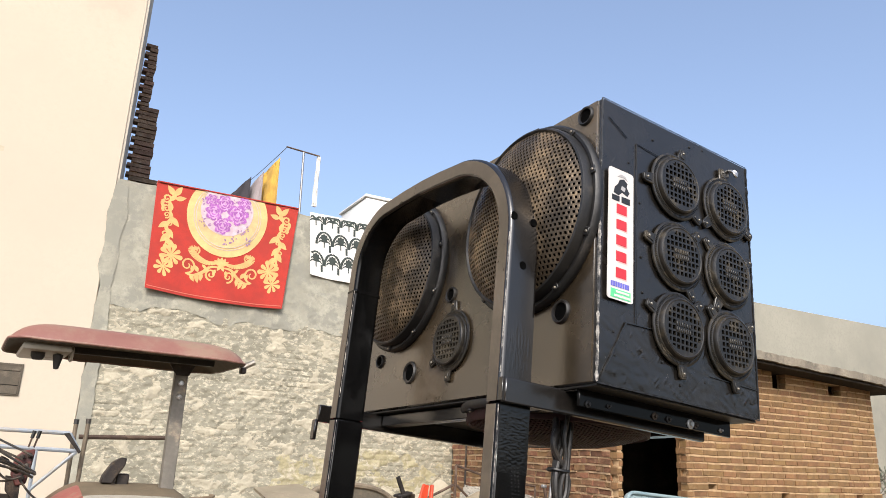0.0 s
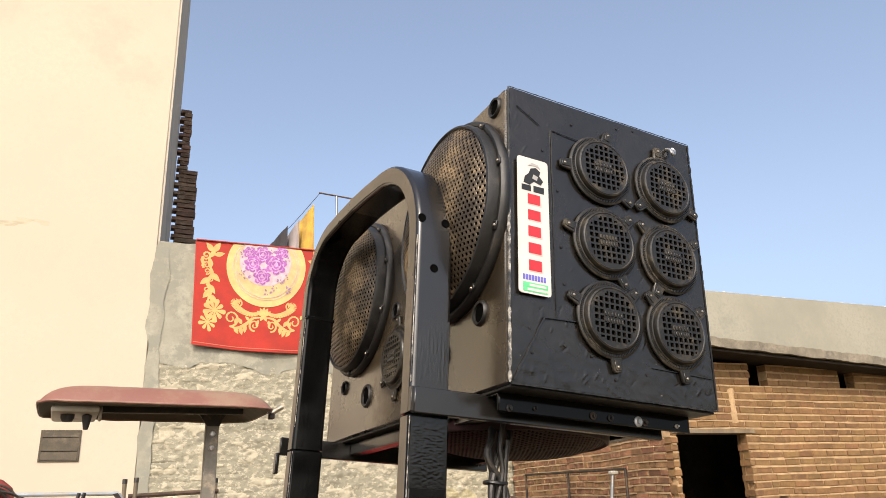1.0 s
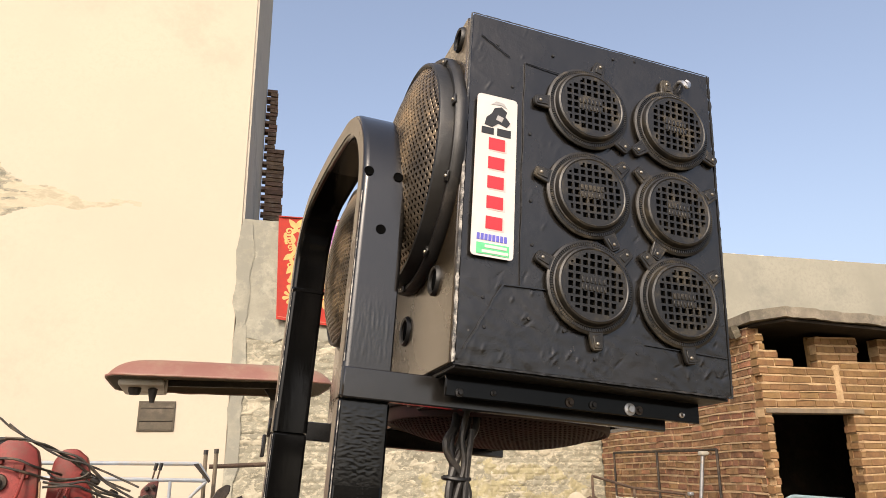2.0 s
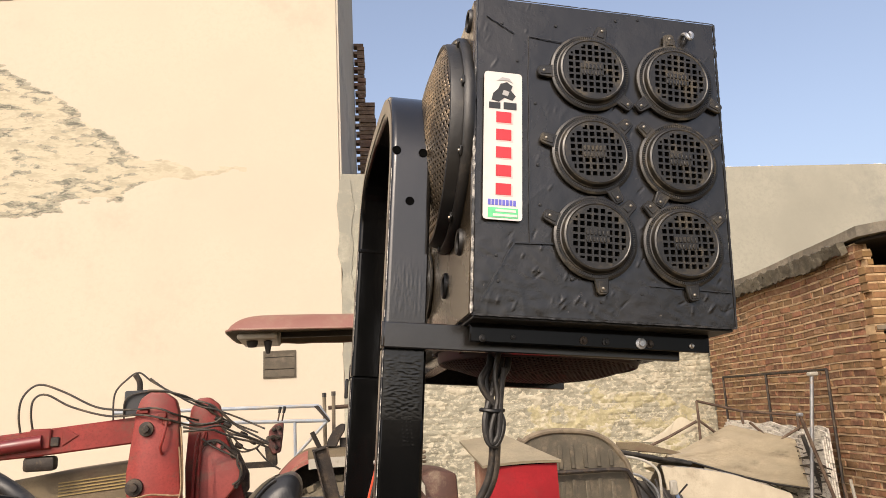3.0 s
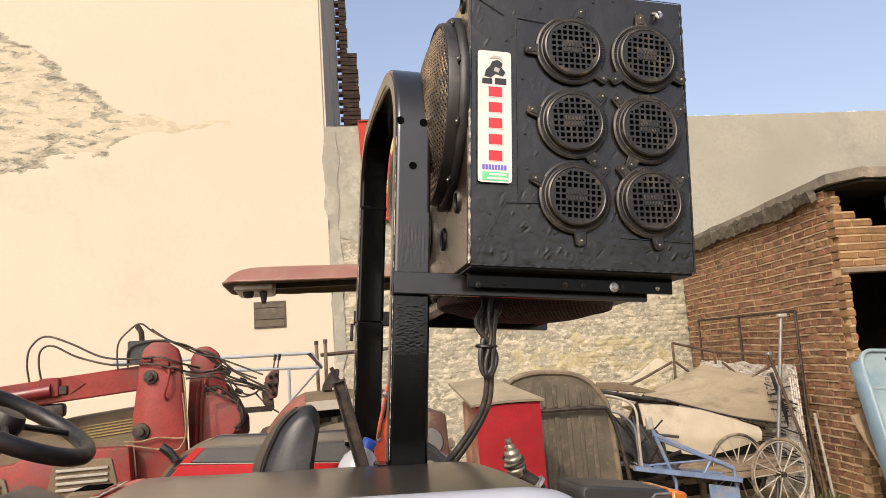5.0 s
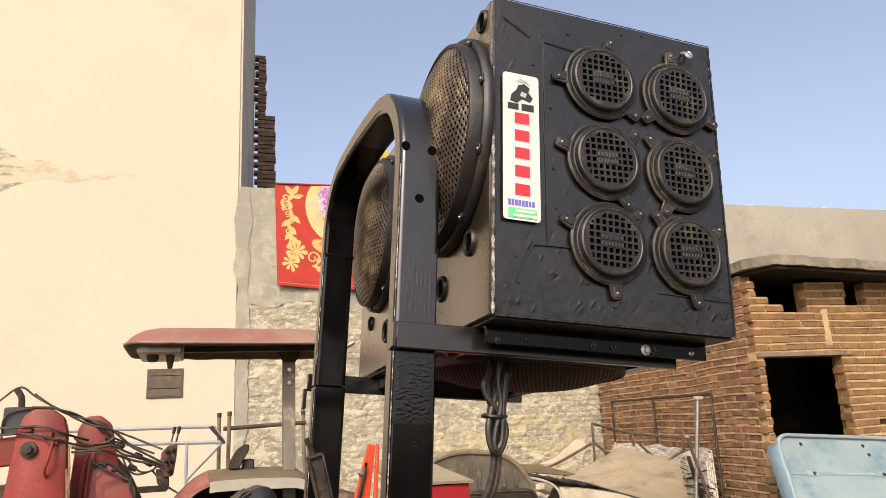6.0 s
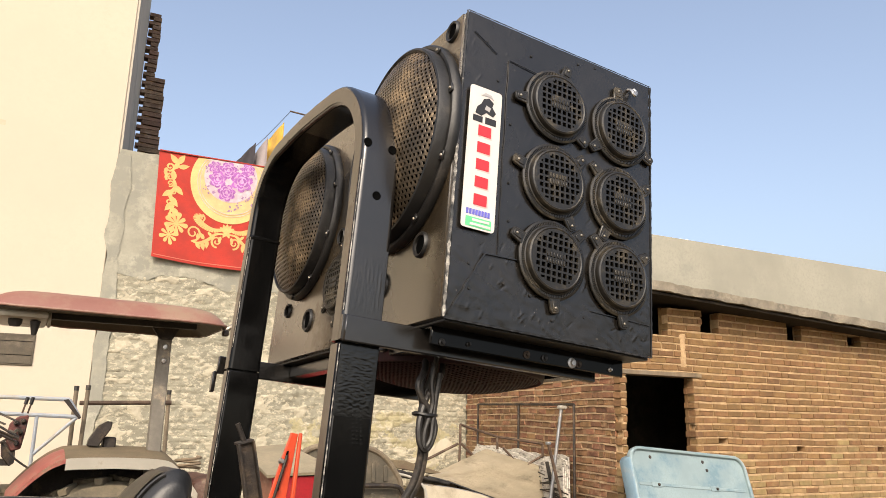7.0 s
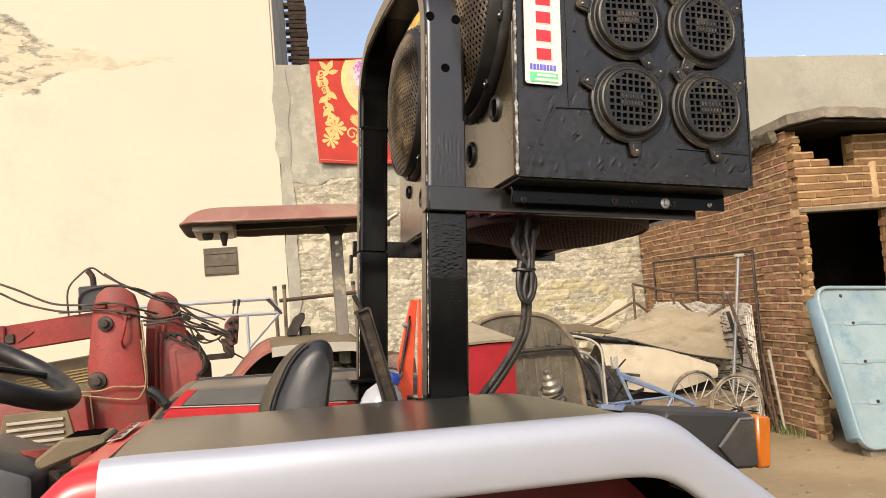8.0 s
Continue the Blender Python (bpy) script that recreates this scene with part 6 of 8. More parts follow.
part("gear_housing", box(B(), (-1.5, 0.42, 0.30), (0.28, 0.90, 0.80), 0.05), greasy, tractor, "greasy gear housing")
part("axle", bar(B(), (-0.36, -0.3, 0.42), (-0.36, 1.6, 0.42), 0.09, 16), greasy, tractor)


def tractor_wheel(owner, at, R, w, layout, lugs=18, skin=None):
    """A farm tyre with angled lugs and a dished rim, standing on the ground; its axle runs along y."""
    c = Vector(at)
    m = Matrix.Translation(c) @ Matrix.Rotation(radians(90), 4, "X")
    tyre = part("tyre", lathe(B(), [(R * 0.62, -w * 0.34), (R * 0.66, -w * 0.46), (R * 0.82, -w * 0.52), (R * 0.93, -w * 0.46), (R * 0.955, -w * 0.25), (R * 0.96, 0), (R * 0.955, w * 0.25), (R * 0.93, w * 0.46), (R * 0.82, w * 0.52), (R * 0.66, w * 0.46), (R * 0.62, w * 0.34)], m, 48), skin or rubber, owner, "dusty ribbed farm tyre", layout=layout)
    for i in range(lugs * 2):
        b = B()
        a = 2 * math.pi * i / (lugs * 2)
        side = 1 if i % 2 else -1
        box(b, (-R * 0.045, min(0, side * w * 0.5), R * 0.93), (R * 0.045, max(0, side * w * 0.5), R), 0.006, m @ Matrix.Rotation(radians(-90), 4, "X") @ Matrix.Rotation(a, 4, "Y") @ Matrix.Rotation(side * 0.5, 4, "Z"), 1)
        part("lug", b, skin or rubber, tyre, layout=layout)
    part("wheel_rim", lathe(B(), [(R * 0.60, -w * 0.36), (R * 0.63, -w * 0.36), (R * 0.62, 0), (R * 0.50, w * 0.05), (R * 0.2, w * 0.16), (0.0, w * 0.16)], m, 40), dusty_white, tyre, layout=layout)
    return tyre


tractor_wheel(tractor, (-0.34, -0.12, GROUND + 0.68), 0.68, 0.40, YARD)
tractor_wheel(tractor, (-0.34, 1.42, GROUND + 0.68), 0.68, 0.40, YARD)
tractor_wheel(tractor, (-2.45, 0.25, GROUND + 0.42), 0.42, 0.22, YARD, 14)
tractor_wheel(tractor, (-2.45, 1.12, GROUND + 0.42), 0.42, 0.22, YARD, 14)
part("front_axle", bar(B(), (-2.45, 0.15, GROUND + 0.42), (-2.45, 1.2, GROUND + 0.42), 0.05), greasy, tractor, layout=YARD)
part("front_frame", box(B(), (-2.7, 0.5, 0.15), (-1.4, 0.86, 0.62), 0.03), greasy, tractor)

# loose and fitted bits between the posts
bracket = thing("channel_bracket", (-0.20, 0.35, 1.24), RIG, "grey-brown steel channel leaning between the posts", "bracket")
a, b = Vector((-0.230, 0.36, 1.225)), Vector((-0.316, 0.34, 1.490))
d = (b - a).normalized()
side = Vector((1, 0, 0)) - d * d.x
side.normalize()
nrm = d.cross(side)
bm = B()
for off, w, t in ((Vector((0, 0, 0)), 0.036, 0.004), (side * 0.017 - nrm * 0.010, 0.004, 0.024), (-side * 0.017 - nrm * 0.010, 0.004, 0.024)):
    q = [(-w / 2, -t / 2), (w / 2, -t / 2), (w / 2, t / 2), (-w / 2, t / 2)]
    sweep(bm, [a + off, b + off], q, up=nrm)
part("channel", bm, greasy, bracket)
part("end_cap", box(B(), (-0.020, -0.018, -0.003), (0.020, 0.012, 0.003), 0.001, Matrix.Translation(b) @ Matrix((side, -nrm, d)).transposed().to_4x4()), greasy, bracket)
part("pin", bar(B(), b, b + d * 0.045 - side * 0.01, 0.006), greasy, bracket)

lever = thing("orange_bracket", (-0.12, 0.54, 1.22), RIG, "upright orange-red steel bracket between the posts", "bracket")
part("plate", prism(B(), [(-0.128, 1.528), (-0.141, 1.530), (-0.158, 1.460), (-0.178, 1.36), (-0.190, 1.25), (-0.19, 1.16), (-0.135, 1.16), (-0.135, 1.30), (-0.130, 1.40), (-0.122, 1.528)], 0.535, 0.545, "y", 0.002), orange, lever)
part("flange", prism(B(), [(-0.122, 1.530), (-0.114, 1.530), (-0.110, 1.17), (-0.124, 1.17)], 0.522, 0.535, "y", 0.002), orange, lever)
# the slot is a black strip laid on for its shade
part("slot", prism(B(), [(-0.148, 1.48), (-0.144, 1.482), (-0.158, 1.38), (-0.164, 1.375)], 0.529, 0.534, "y", 0.0), cone_shade_black, lever)
for x, z in ((-0.160, 1.455), (-0.176, 1.315)):
    part("bolt", lathe(B(), [(0, 0.012), (0.006, 0.011), (0.008, 0.0)], rot_to((0, -1, 0), (x, 0.534, z)), 10), steel, lever)
part("rod", bar(B(), (-0.178, 0.525, 1.315), (-0.148, 0.525, 1.47), 0.004), greasy, lever)

bottle = thing("plastic_bottle", (-0.26, 0.45, 1.20), RIG, "cloudy plastic bottle with a blue cap wedged by the post", "bottle")
m = Matrix.Translation((-0.262, 0.45, 1.185)) @ Matrix.Rotation(radians(22), 4, "Y")
part("bottle_body", lathe(B(), [(0.0, 0.0), (0.050, 0.0), (0.058, 0.012), (0.060, 0.05), (0.056, 0.075), (0.040, 0.100), (0.020, 0.115), (0.018, 0.125)], m, 26), bottle_white, bottle)
part("cap", lathe(B(), [(0.022, 0.118), (0.023, 0.140), (0.018, 0.146), (0.0, 0.146)], m, 18), bottle_blue, bottle)

fitting = thing("hitch_fitting", (0.25, 0.3, 1.1), RIG, "ribbed dull steel fitting on a bent pipe behind the fender", "fitting")
m = rot_to((-0.30, -0.15, 0.90), (0.206, 0.3, 1.236))
knob = [(0.0, -0.012), (0.020, -0.010), (0.024, 0.0)]
for k in range(5):
    r, h = (0.027, 0.029, 0.026, 0.021, 0.015)[k], 0.002 + 0.0165 * k
    knob += [(r, h + 0.002), (r * 1.06, h + 0.007), (r, h + 0.012), (r * 0.78, h + 0.0145)]
knob += [(0.009, 0.086), (0.011, 0.092), (0.009, 0.100), (0.0, 0.103)]
part("ribbed_knob", lathe(B(), knob, m, 26), dull_steel, fitting, "ribbed dull steel knob", angle=50)
part("spiral", tube(B(), [m @ Vector((0.0285 * math.cos(i * 0.5), 0.0285 * math.sin(i * 0.5), 0.004 + 0.0022 * i)) for i in range(22)], 0.004, 6, 2), greasy, fitting)
part("pipe", tube(B(), [(0.206, 0.3, 1.238), (0.232, 0.3, 1.222), (0.262, 0.3, 1.203), (0.282, 0.3, 1.17), (0.288, 0.3, 1.08), (0.288, 0.3, 0.95)], 0.019, 10), greasy, fitting)
part("collar", lathe(B(), [(0.020, -0.004), (0.030, 0.0), (0.030, 0.009), (0.020, 0.012)], rot_to((0.6, 0, -0.5), (0.262, 0.3, 1.203)), 20), steel, fitting)
part("shank", bar(B(), (0.288, 0.3, 0.96), (0.27, 0.46, 0.78), 0.020, 10), greasy, fitting)
mirror = thing("round_mirror", (0.06, 1.2, 1.1), RIG, "small dark round mirror on a bent stalk", "mirror")
m = rot_to((-0.2, -0.9, 0.3), (0.090, 1.16, 1.262))
part("glass", lathe(B(), [(0, 0.004), (0.058, 0.004), (0.062, -0.004), (0.050, -0.03), (0, -0.035)], m, 26), hose, mirror)
part("stalk", tube(B(), [(0.09, 1.18, 1.25), (0.05, 1.20, 1.24), (0.01, 1.22, 1.20), (-0.02, 1.22, 1.14)], 0.008, 8), greasy, mirror)

# ---- red loader machine at the back ----
loader = thing("loader", (-1.6, 5.2, GROUND), YARD, "dusty red front loader with hydraulic arms and black hoses", "loader")
mast = part("mast", prism(B(), [(-1.872, 1.20), (-1.85, 1.36), (-1.812, 1.68), (-1.775, 1.795), (-1.70, 1.850), (-1.58, 1.838), (-1.50, 1.775), (-1.474, 1.68), (-1.455, 1.2), (-1.42, 0.6), (-1.36, 0.0), (-1.80, 0.0), (-1.835, 0.64)], 4.84, 4.96, "y", 0.018), red_dusty, loader, "upright red mast plate with pivot pins")
mast_far = part("mast", prism(B(), [(-1.475, 1.55), (-1.46, 1.70), (-1.40, 1.795), (-1.30, 1.80), (-1.215, 1.73), (-1.185, 1.60), (-1.165, 1.48), (-1.055, 1.184), (-0.99, 0.9), (-1.05, 0.5), (-1.18, 0.0), (-1.46, 0.0), (-1.50, 1.2)], 5.34, 5.46, "y", 0.02), red_dusty, loader, "far red mast plate")
CASE = [(-1.386, 0.731), (-1.367, 1.284), (-1.291, 1.41), (-1.206, 1.419), (-1.12, 1.355), (-1.007, 1.235), (-0.985, 1.122), (-1.033, 1.042), (-1.13, 0.933), (-1.19, 0.724)]
# rounded casing that bulges out beside the far mast, with its rim, bolts and pipe clips
casing = part("casing", prism(B(), CASE, 5.16, 5.33, "y", 0.022, seg=3), casing_red, loader, "dented red casing with a greasy rim", angle=60)
part("casing_rim", tube(B(), [(x, 5.165, z) for x, z in CASE[2:8]], 0.016, 7, 4), greasy, casing)
for i in range(7):
    k = i / 6 * 5
    j = min(int(k), 4)
    (xa, za), (xb, zb) = CASE[2 + j], CASE[3 + j]
    x, z = xa + (xb - xa) * (k - j), za + (zb - za) * (k - j)
    part("rim_bolt", lathe(B(), [(0, 0.022), (0.016, 0.020), (0.020, 0.0)], rot_to((0, -1, 0), (x - 0.012, 5.158, z - 0.01)), 10), greasy, casing)
for x in (-1.375, -1.335):
    part("pipe_line", tube(B(), [(x + 0.03, 5.14, 1.50), (x, 5.13, 1.38), (x - 0.02, 5.13, 1.10), (x - 0.03, 5.13, 0.7)], 0.013, 7, 4), red_dusty, casing)
for x, z in ((-1.74, 1.70), (-1.60, 1.655), (-1.56, 1.60)):
    part("clip", box(B(), (x - 0.035, 4.812, z - 0.022), (x + 0.035, 4.842, z + 0.022), 0.006), red_dusty, mast)
for x, y, z in ((-1.28, 5.30, 1.70), (-1.21, 5.28, 1.60), (-1.12, 5.15, 1.55), (-0.98, 5.12, 1.46), (-0.90, 5.10, 1.40), (-1.02, 5.12, 1.37)):
    part("coupling", lathe(B(), [(0, -0.035), (0.020, -0.035), (0.024, -0.01), (0.024, 0.02), (0.016, 0.035), (0, 0.035)], rot_to((0.8, 0.1, -0.45), (x, y, z)), 10), greasy, loader)
part("gusset", prism(B(), [(-1.15, 1.45), (-1.04, 1.30), (-0.955, 1.12), (-0.955, 0.98), (-1.01, 0.92), (-1.06, 1.184)], 5.36, 5.44, "y", 0.01), greasy, mast_far)
for x, z, r in ((-1.72, 1.553, 0.060), (-1.80, 1.104, 0.070)):
    pin = part("pivot_pin", lathe(B(), [(0, 0.06), (r * 0.45, 0.058), (r * 0.5, 0.030), (r * 0.95, 0.026), (r, 0.0)], rot_to((0, -1, 0), (x, 4.84, z)), 24), greasy, mast)
part("grab_handle", tube(B(), [(-1.565, 4.83, 1.62), (-1.560, 4.79, 1.58), (-1.575, 4.77, 1.48), (-1.600, 4.79, 1.40), (-1.592, 4.83, 1.35)], 0.011, 8), red_dusty, mast)
for x in (-1.40, -1.33):
    part("stiffener", prism(B(), [(x, 1.50), (x + 0.018, 1.50), (x + 0.01, 0.6), (x - 0.008, 0.6)], 5.325, 5.345, "y", 0.003), red_dusty, mast_far)
arm = part("arm", prism(B(), [(-1.80, 1.655), (-1.80, 1.445), (-2.55, 1.385), (-3.4, 1.345), (-5.2, 1.05), (-5.2, 1.25), (-3.4, 1.515), (-2.55, 1.590)], 4.86, 5.02, "y", 0.012), red_dusty, loader, "long red lifting arm")
part("arm_plate", prism(B(), [(-2.36, 1.605), (-2.36, 1.455), (-2.24, 1.535)], 4.850, 4.862, "y", 0.003), red_dusty, arm)
part("clamp", box(B(), (-2.60, 4.83, 1.44), (-2.44, 4.88, 1.60), 0.012), red_dusty, arm)
part("clamp", box(B(), (-2.46, 4.84, 1.455), (-2.38, 4.88, 1.53), 0.008), greasy, arm)
part("cylinder", bar(B(), (-2.50, 4.84, 1.50), (-4.6, 4.84, 1.28), 0.055, 16), red_dark, arm, "dark red hydraulic cylinder")
part("stop_block", box(B(), (-2.66, 4.88, 1.27), (-2.42, 5.0, 1.385), 0.03), greasy, arm)
part("valve_box", box(B(), (-1.945, 5.02, 1.67), (-1.73, 5.16, 1.875), 0.012), grey_panel, loader, "grey junction box behind the mast")
for pts, r in ((((-2.677, 4.86, 1.58), (-2.690, 4.84, 1.72), (-2.666, 4.84, 1.86), (-2.551, 4.84, 1.948), (-2.36, 4.84, 1.88), (-2.11, 4.83, 1.749), (-1.88, 4.81, 1.715), (-1.64, 4.80, 1.715), (-1.50, 4.82, 1.66), (-1.34, 5.0, 1.60)), 0.014),
               (((-2.582, 4.86, 1.57), (-2.60, 4.84, 1.72), (-2.584, 4.84, 1.834), (-2.49, 4.84, 1.865), (-2.30, 4.84, 1.76), (-2.011, 4.83, 1.672), (-1.75, 4.81, 1.668), (-1.55, 4.80, 1.62), (-1.36, 4.95, 1.56), (-1.15, 5.2, 1.58)), 0.014),
               (((-2.017, 5.00, 1.60), (-2.017, 5.0, 1.847), (-1.92, 5.0, 1.97), (-1.827, 5.0, 2.021), (-1.72, 5.0, 1.94), (-1.55, 5.0, 1.84), (-1.376, 5.05, 1.758), (-1.15, 5.15, 1.60), (-0.86, 5.15, 1.47)), 0.013),
               (((-1.94, 5.02, 1.62), (-1.935, 5.0, 1.78), (-1.87, 5.0, 1.84), (-1.70, 5.0, 1.86), (-1.48, 5.0, 1.82), (-1.30, 5.1, 1.72), (-1.06, 5.15, 1.62), (-0.80, 5.12, 1.50)), 0.013),
               (((-1.747, 4.98, 1.869), (-1.574, 4.994, 1.852), (-1.449, 5.009, 1.774), (-1.323, 5.023, 1.714), (-1.178, 5.037, 1.673), (-1.066, 5.051, 1.573), (-0.953, 5.066, 1.492), (-0.82, 5.08, 1.409)), 0.01),
               (((-1.738, 5.0, 1.969), (-1.613, 5.011, 1.872), (-1.47, 5.023, 1.794), (-1.253, 5.034, 1.732), (-1.16, 5.046, 1.653), (-1.028, 5.057, 1.533), (-0.877, 5.069, 1.446), (-0.763, 5.08, 1.378)), 0.011),
               (((-1.454, 5.1, 1.622), (-1.399, 5.1, 1.582), (-1.326, 5.1, 1.569), (-1.217, 5.1, 1.581), (-1.167, 5.1, 1.615)), 0.009),
               (((-1.436, 4.84, 1.553), (-1.301, 4.884, 1.531), (-1.165, 4.928, 1.549), (-1.058, 4.972, 1.496), (-0.912, 5.016, 1.433), (-0.762, 5.06, 1.368)), 0.015),
               (((-1.434, 4.84, 1.517), (-1.231, 4.884, 1.521), (-1.145, 4.928, 1.488), (-1.02, 4.972, 1.434), (-0.873, 5.016, 1.393), (-0.78, 5.06, 1.346)), 0.012),
               (((-1.176, 5.05, 1.566), (-1.138, 5.053, 1.517), (-1.081, 5.055, 1.477), (-0.951, 5.057, 1.437), (-0.8, 5.06, 1.37)), 0.012),
               (((-1.1, 5.06, 1.487), (-1.06, 5.06, 1.379), (-0.984, 5.06, 1.319), (-0.874, 5.06, 1.343), (-0.819, 5.06, 1.39)), 0.013),
               (((-1.08, 5.03, 1.477), (-0.994, 5.03, 1.368), (-0.928, 5.03, 1.333), (-0.854, 5.03, 1.349)), 0.01),
               (((-0.874, 5.06, 1.349), (-0.777, 5.06, 1.233), (-0.668, 5.06, 1.154)), 0.01),
               (((-1.448, 4.8, 1.556), (-1.432, 4.8, 1.346), (-1.427, 4.8, 1.076), (-1.458, 4.8, 1.024), (-1.659, 4.8, 1.044), (-1.788, 4.8, 1.025), (-1.925, 4.8, 1.032)), 0.01),
               (((-1.454, 4.79, 1.401), (-1.434, 4.79, 1.077), (-1.471, 4.79, 0.964), (-1.52, 4.79, 0.931), (-1.652, 4.79, 0.948), (-1.816, 4.79, 0.984), (-1.922, 4.79, 1.007)), 0.009),
               (((-1.323, 5.12, 1.445), (-1.248, 5.12, 1.385), (-1.136, 5.12, 1.322), (-1.052, 5.12, 1.28), (-1.003, 5.12, 1.211), (-0.991, 5.12, 1.123)), 0.014),
               (((-1.025, 5.12, 1.299), (-1.031, 5.12, 1.222), (-1.005, 5.12, 1.163), (-1.018, 5.12, 1.086), (-1.072, 5.12, 1.051)), 0.016)):
    part("hose", tube(B(), pts, r * (0.62 if r > 0.0125 else 0.80), 7, 5), rope_tan if pts[0][1] < 4.83 and pts[0][0] > -1.5 else hose_dusty, loader)
part("rear_pipe", tube(B(), [(-1.84, 5.1, 1.87), (-1.845, 5.1, 1.95), (-1.88, 5.1, 2.01)], 0.024, 8), greasy, loader)
valve = part("valve_block", prism(B(), [(-0.84, 1.461), (-0.777, 1.525), (-0.694, 1.538), (-0.703, 1.401), (-0.725, 1.242), (-0.803, 1.222), (-0.851, 1.321)], 6.28, 6.42, "y", 0.010), valve_red, loader, "greasy red valve block with levers")
part("valve_foot", prism(B(), [(-0.886, 1.311), (-0.767, 1.291), (-0.759, 1.122), (-0.797, 1.093), (-0.87, 1.182)], 6.31, 6.40, "y", 0.006), greasy, valve)
for x, z in ((-0.789, 1.471), (-0.734, 1.486), (-0.796, 1.377), (-0.745, 1.385), (-0.765, 1.291)):
    part("fitting", lathe(B(), [(0, 0.055), (0.013, 0.054), (0.014, 0.026), (0.022, 0.024), (0.022, 0.0)], rot_to((0, -1, 0), (x, 6.28, z)), 8), greasy, valve)
for a, b in (((-0.753, 1.552), (-0.725, 1.697)), ((-0.709, 1.552), (-0.681, 1.698))):
    lo, hi = Vector((a[0], 6.33, a[1])), Vector((b[0], 6.33, b[1]))
    part("lever", bar(B(), lo, hi, 0.008), rust, valve)
    part("lever_grip", bar(B(), lo.lerp(hi, 0.55), hi, 0.016), ring_black, valve)
for x, z in ((-0.796, 1.377), (-0.745, 1.385)):
    part("hose", tube(B(), [(x, 6.24, z), (x - 0.03, 5.9, z + 0.03), (-0.80, 5.4, 1.40), (-0.80, 5.07, 1.385)], 0.012, 7, 5), hose_dusty, loader)
part("strut", flat_bar(B(), (-1.101, 6.35, 1.129), (-0.785, 6.35, 1.128), 0.03, 0.06), greasy, loader)
hood = part("hood", prism(B(), [(-3.3, 0.2), (-3.3, 1.06), (-3.05, 1.16), (-2.5, 1.24), (-1.75, 1.31), (-1.70, 1.22), (-1.70, 0.2)], 5.12, 5.80, "y", 0.05, seg=3), dusty, loader, "dust-covered rounded hood with faded yellow stripes")
for z in (1.055, 1.08, 1.105, 1.13, 1.155):
    part("hood_stripe", flat_bar(B(), (-2.45, 5.112, z), (-1.90, 5.112, z + 0.045), 0.006, 0.010, up=(0, 0, 1)), mat("faded_yellow", (0.26, 0.19, 0.07), 0.8, var=0.2, bump=0.05), hood)
front = part("grille_panel", prism(B(), [(-3.25, 0.1), (-3.2, 0.90), (-2.72, 0.94), (-2.62, 1.02), (-1.86, 1.00), (-1.80, 0.1)], 4.66, 4.83, "y", 0.02), red_dusty, loader, "dusty red side panel with pale louvres")
for x0, x1, z0, z1 in ((-2.48, -1.93, 0.66, 0.93), (-3.08, -2.72, 0.62, 0.84)):
    lou = part("louvre_frame", prism(B(), [(x0, z0), (x0 + 0.06, z1), (x1 - 0.06, z1), (x1, z0)], 4.640, 4.662, "y", 0.006), dusty, front, "tan louvre frame")
    for i in range(4):
        z = z0 + 0.04 + (z1 - z0 - 0.07) * i / 4
        part("louvre", box(B(), (x0 + 0.08, 4.618, z), (x1 - 0.08, 4.640, z + 0.022), 0.004), dusty_white, front)
part("engine", box(B(), (-3.0, 4.85, 0.0), (-1.2, 5.5, 0.6), 0.05), greasy, loader)
tractor_wheel(loader, (-1.15, 5.75, GROUND + 0.70), 0.70, 0.38, YARD)
tractor_wheel(loader, (-3.6, 5.3, GROUND + 0.45), 0.45, 0.25, YARD, 14)
part("axle", bar(B(), (-1.15, 5.0, 0.25), (-1.15, 6.0, 0.25), 0.08), greasy, loader)
part("axle", bar(B(), (-3.6, 5.3, 0.0), (-2.6, 5.3, 0.2), 0.08), greasy, loader)

# ---- dusty tractor with a canopy ----
old = thing("canopy_tractor", (0.0, 5.5, GROUND), YARD, "dusty old tractor with a faded maroon plastic canopy", "tractor")


def canopy_form(drop):
    def f(s, t):
        a, b = 2 * s - 1, 2 * t - 1
        k = max(abs(a), abs(b)) ** 1 or 1e-6
        n = (abs(a) ** 8 + abs(b) ** 8) ** (1 / 8) or 1e-6
        a, b = a * k / n, b * k / n
        h = (1 - k ** 9) * 0.150 * (1 if not drop else 0.8) - drop
        ragged = 0.008 * noise.noise(Vector((a * 5, b * 5, 2))) * k ** 4
        return (-0.225 + 0.895 * a, 5.36 + 0.62 * b, 2.318 + h + ragged - 0.014 * a)
    return f


can_top = part("canopy", sheet(B(), canopy_form(0.0), 48, 34), red_faded, old, "faded maroon moulded canopy", angle=60)
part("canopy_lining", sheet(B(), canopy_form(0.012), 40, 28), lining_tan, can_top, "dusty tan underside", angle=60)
rim = [canopy_form(0.0)(s, t) for s, t in [(i / 20, 0) for i in range(20)] + [(1, i / 14) for i in range(14)] + [(1 - i / 20, 1) for i in range(20)] + [(0, 1 - i / 14) for i in range(14)]]
part("canopy_rim", sweep(B(), [Vector(p) for p in rim], circle(0.010, 6), True), red_faded, can_top)
part("canopy_bar", box(B(), (-0.66, 5.10, 2.285), (0.46, 5.17, 2.335), 0.006), dark_and_shade, can_top, "dark bar under the canopy")
part("light_tray", box(B(), (-1.02, 4.86, 2.255), (-0.68, 5.60, 2.312), 0.026), dusty_white, can_top, "pale lamp tray under the canopy")
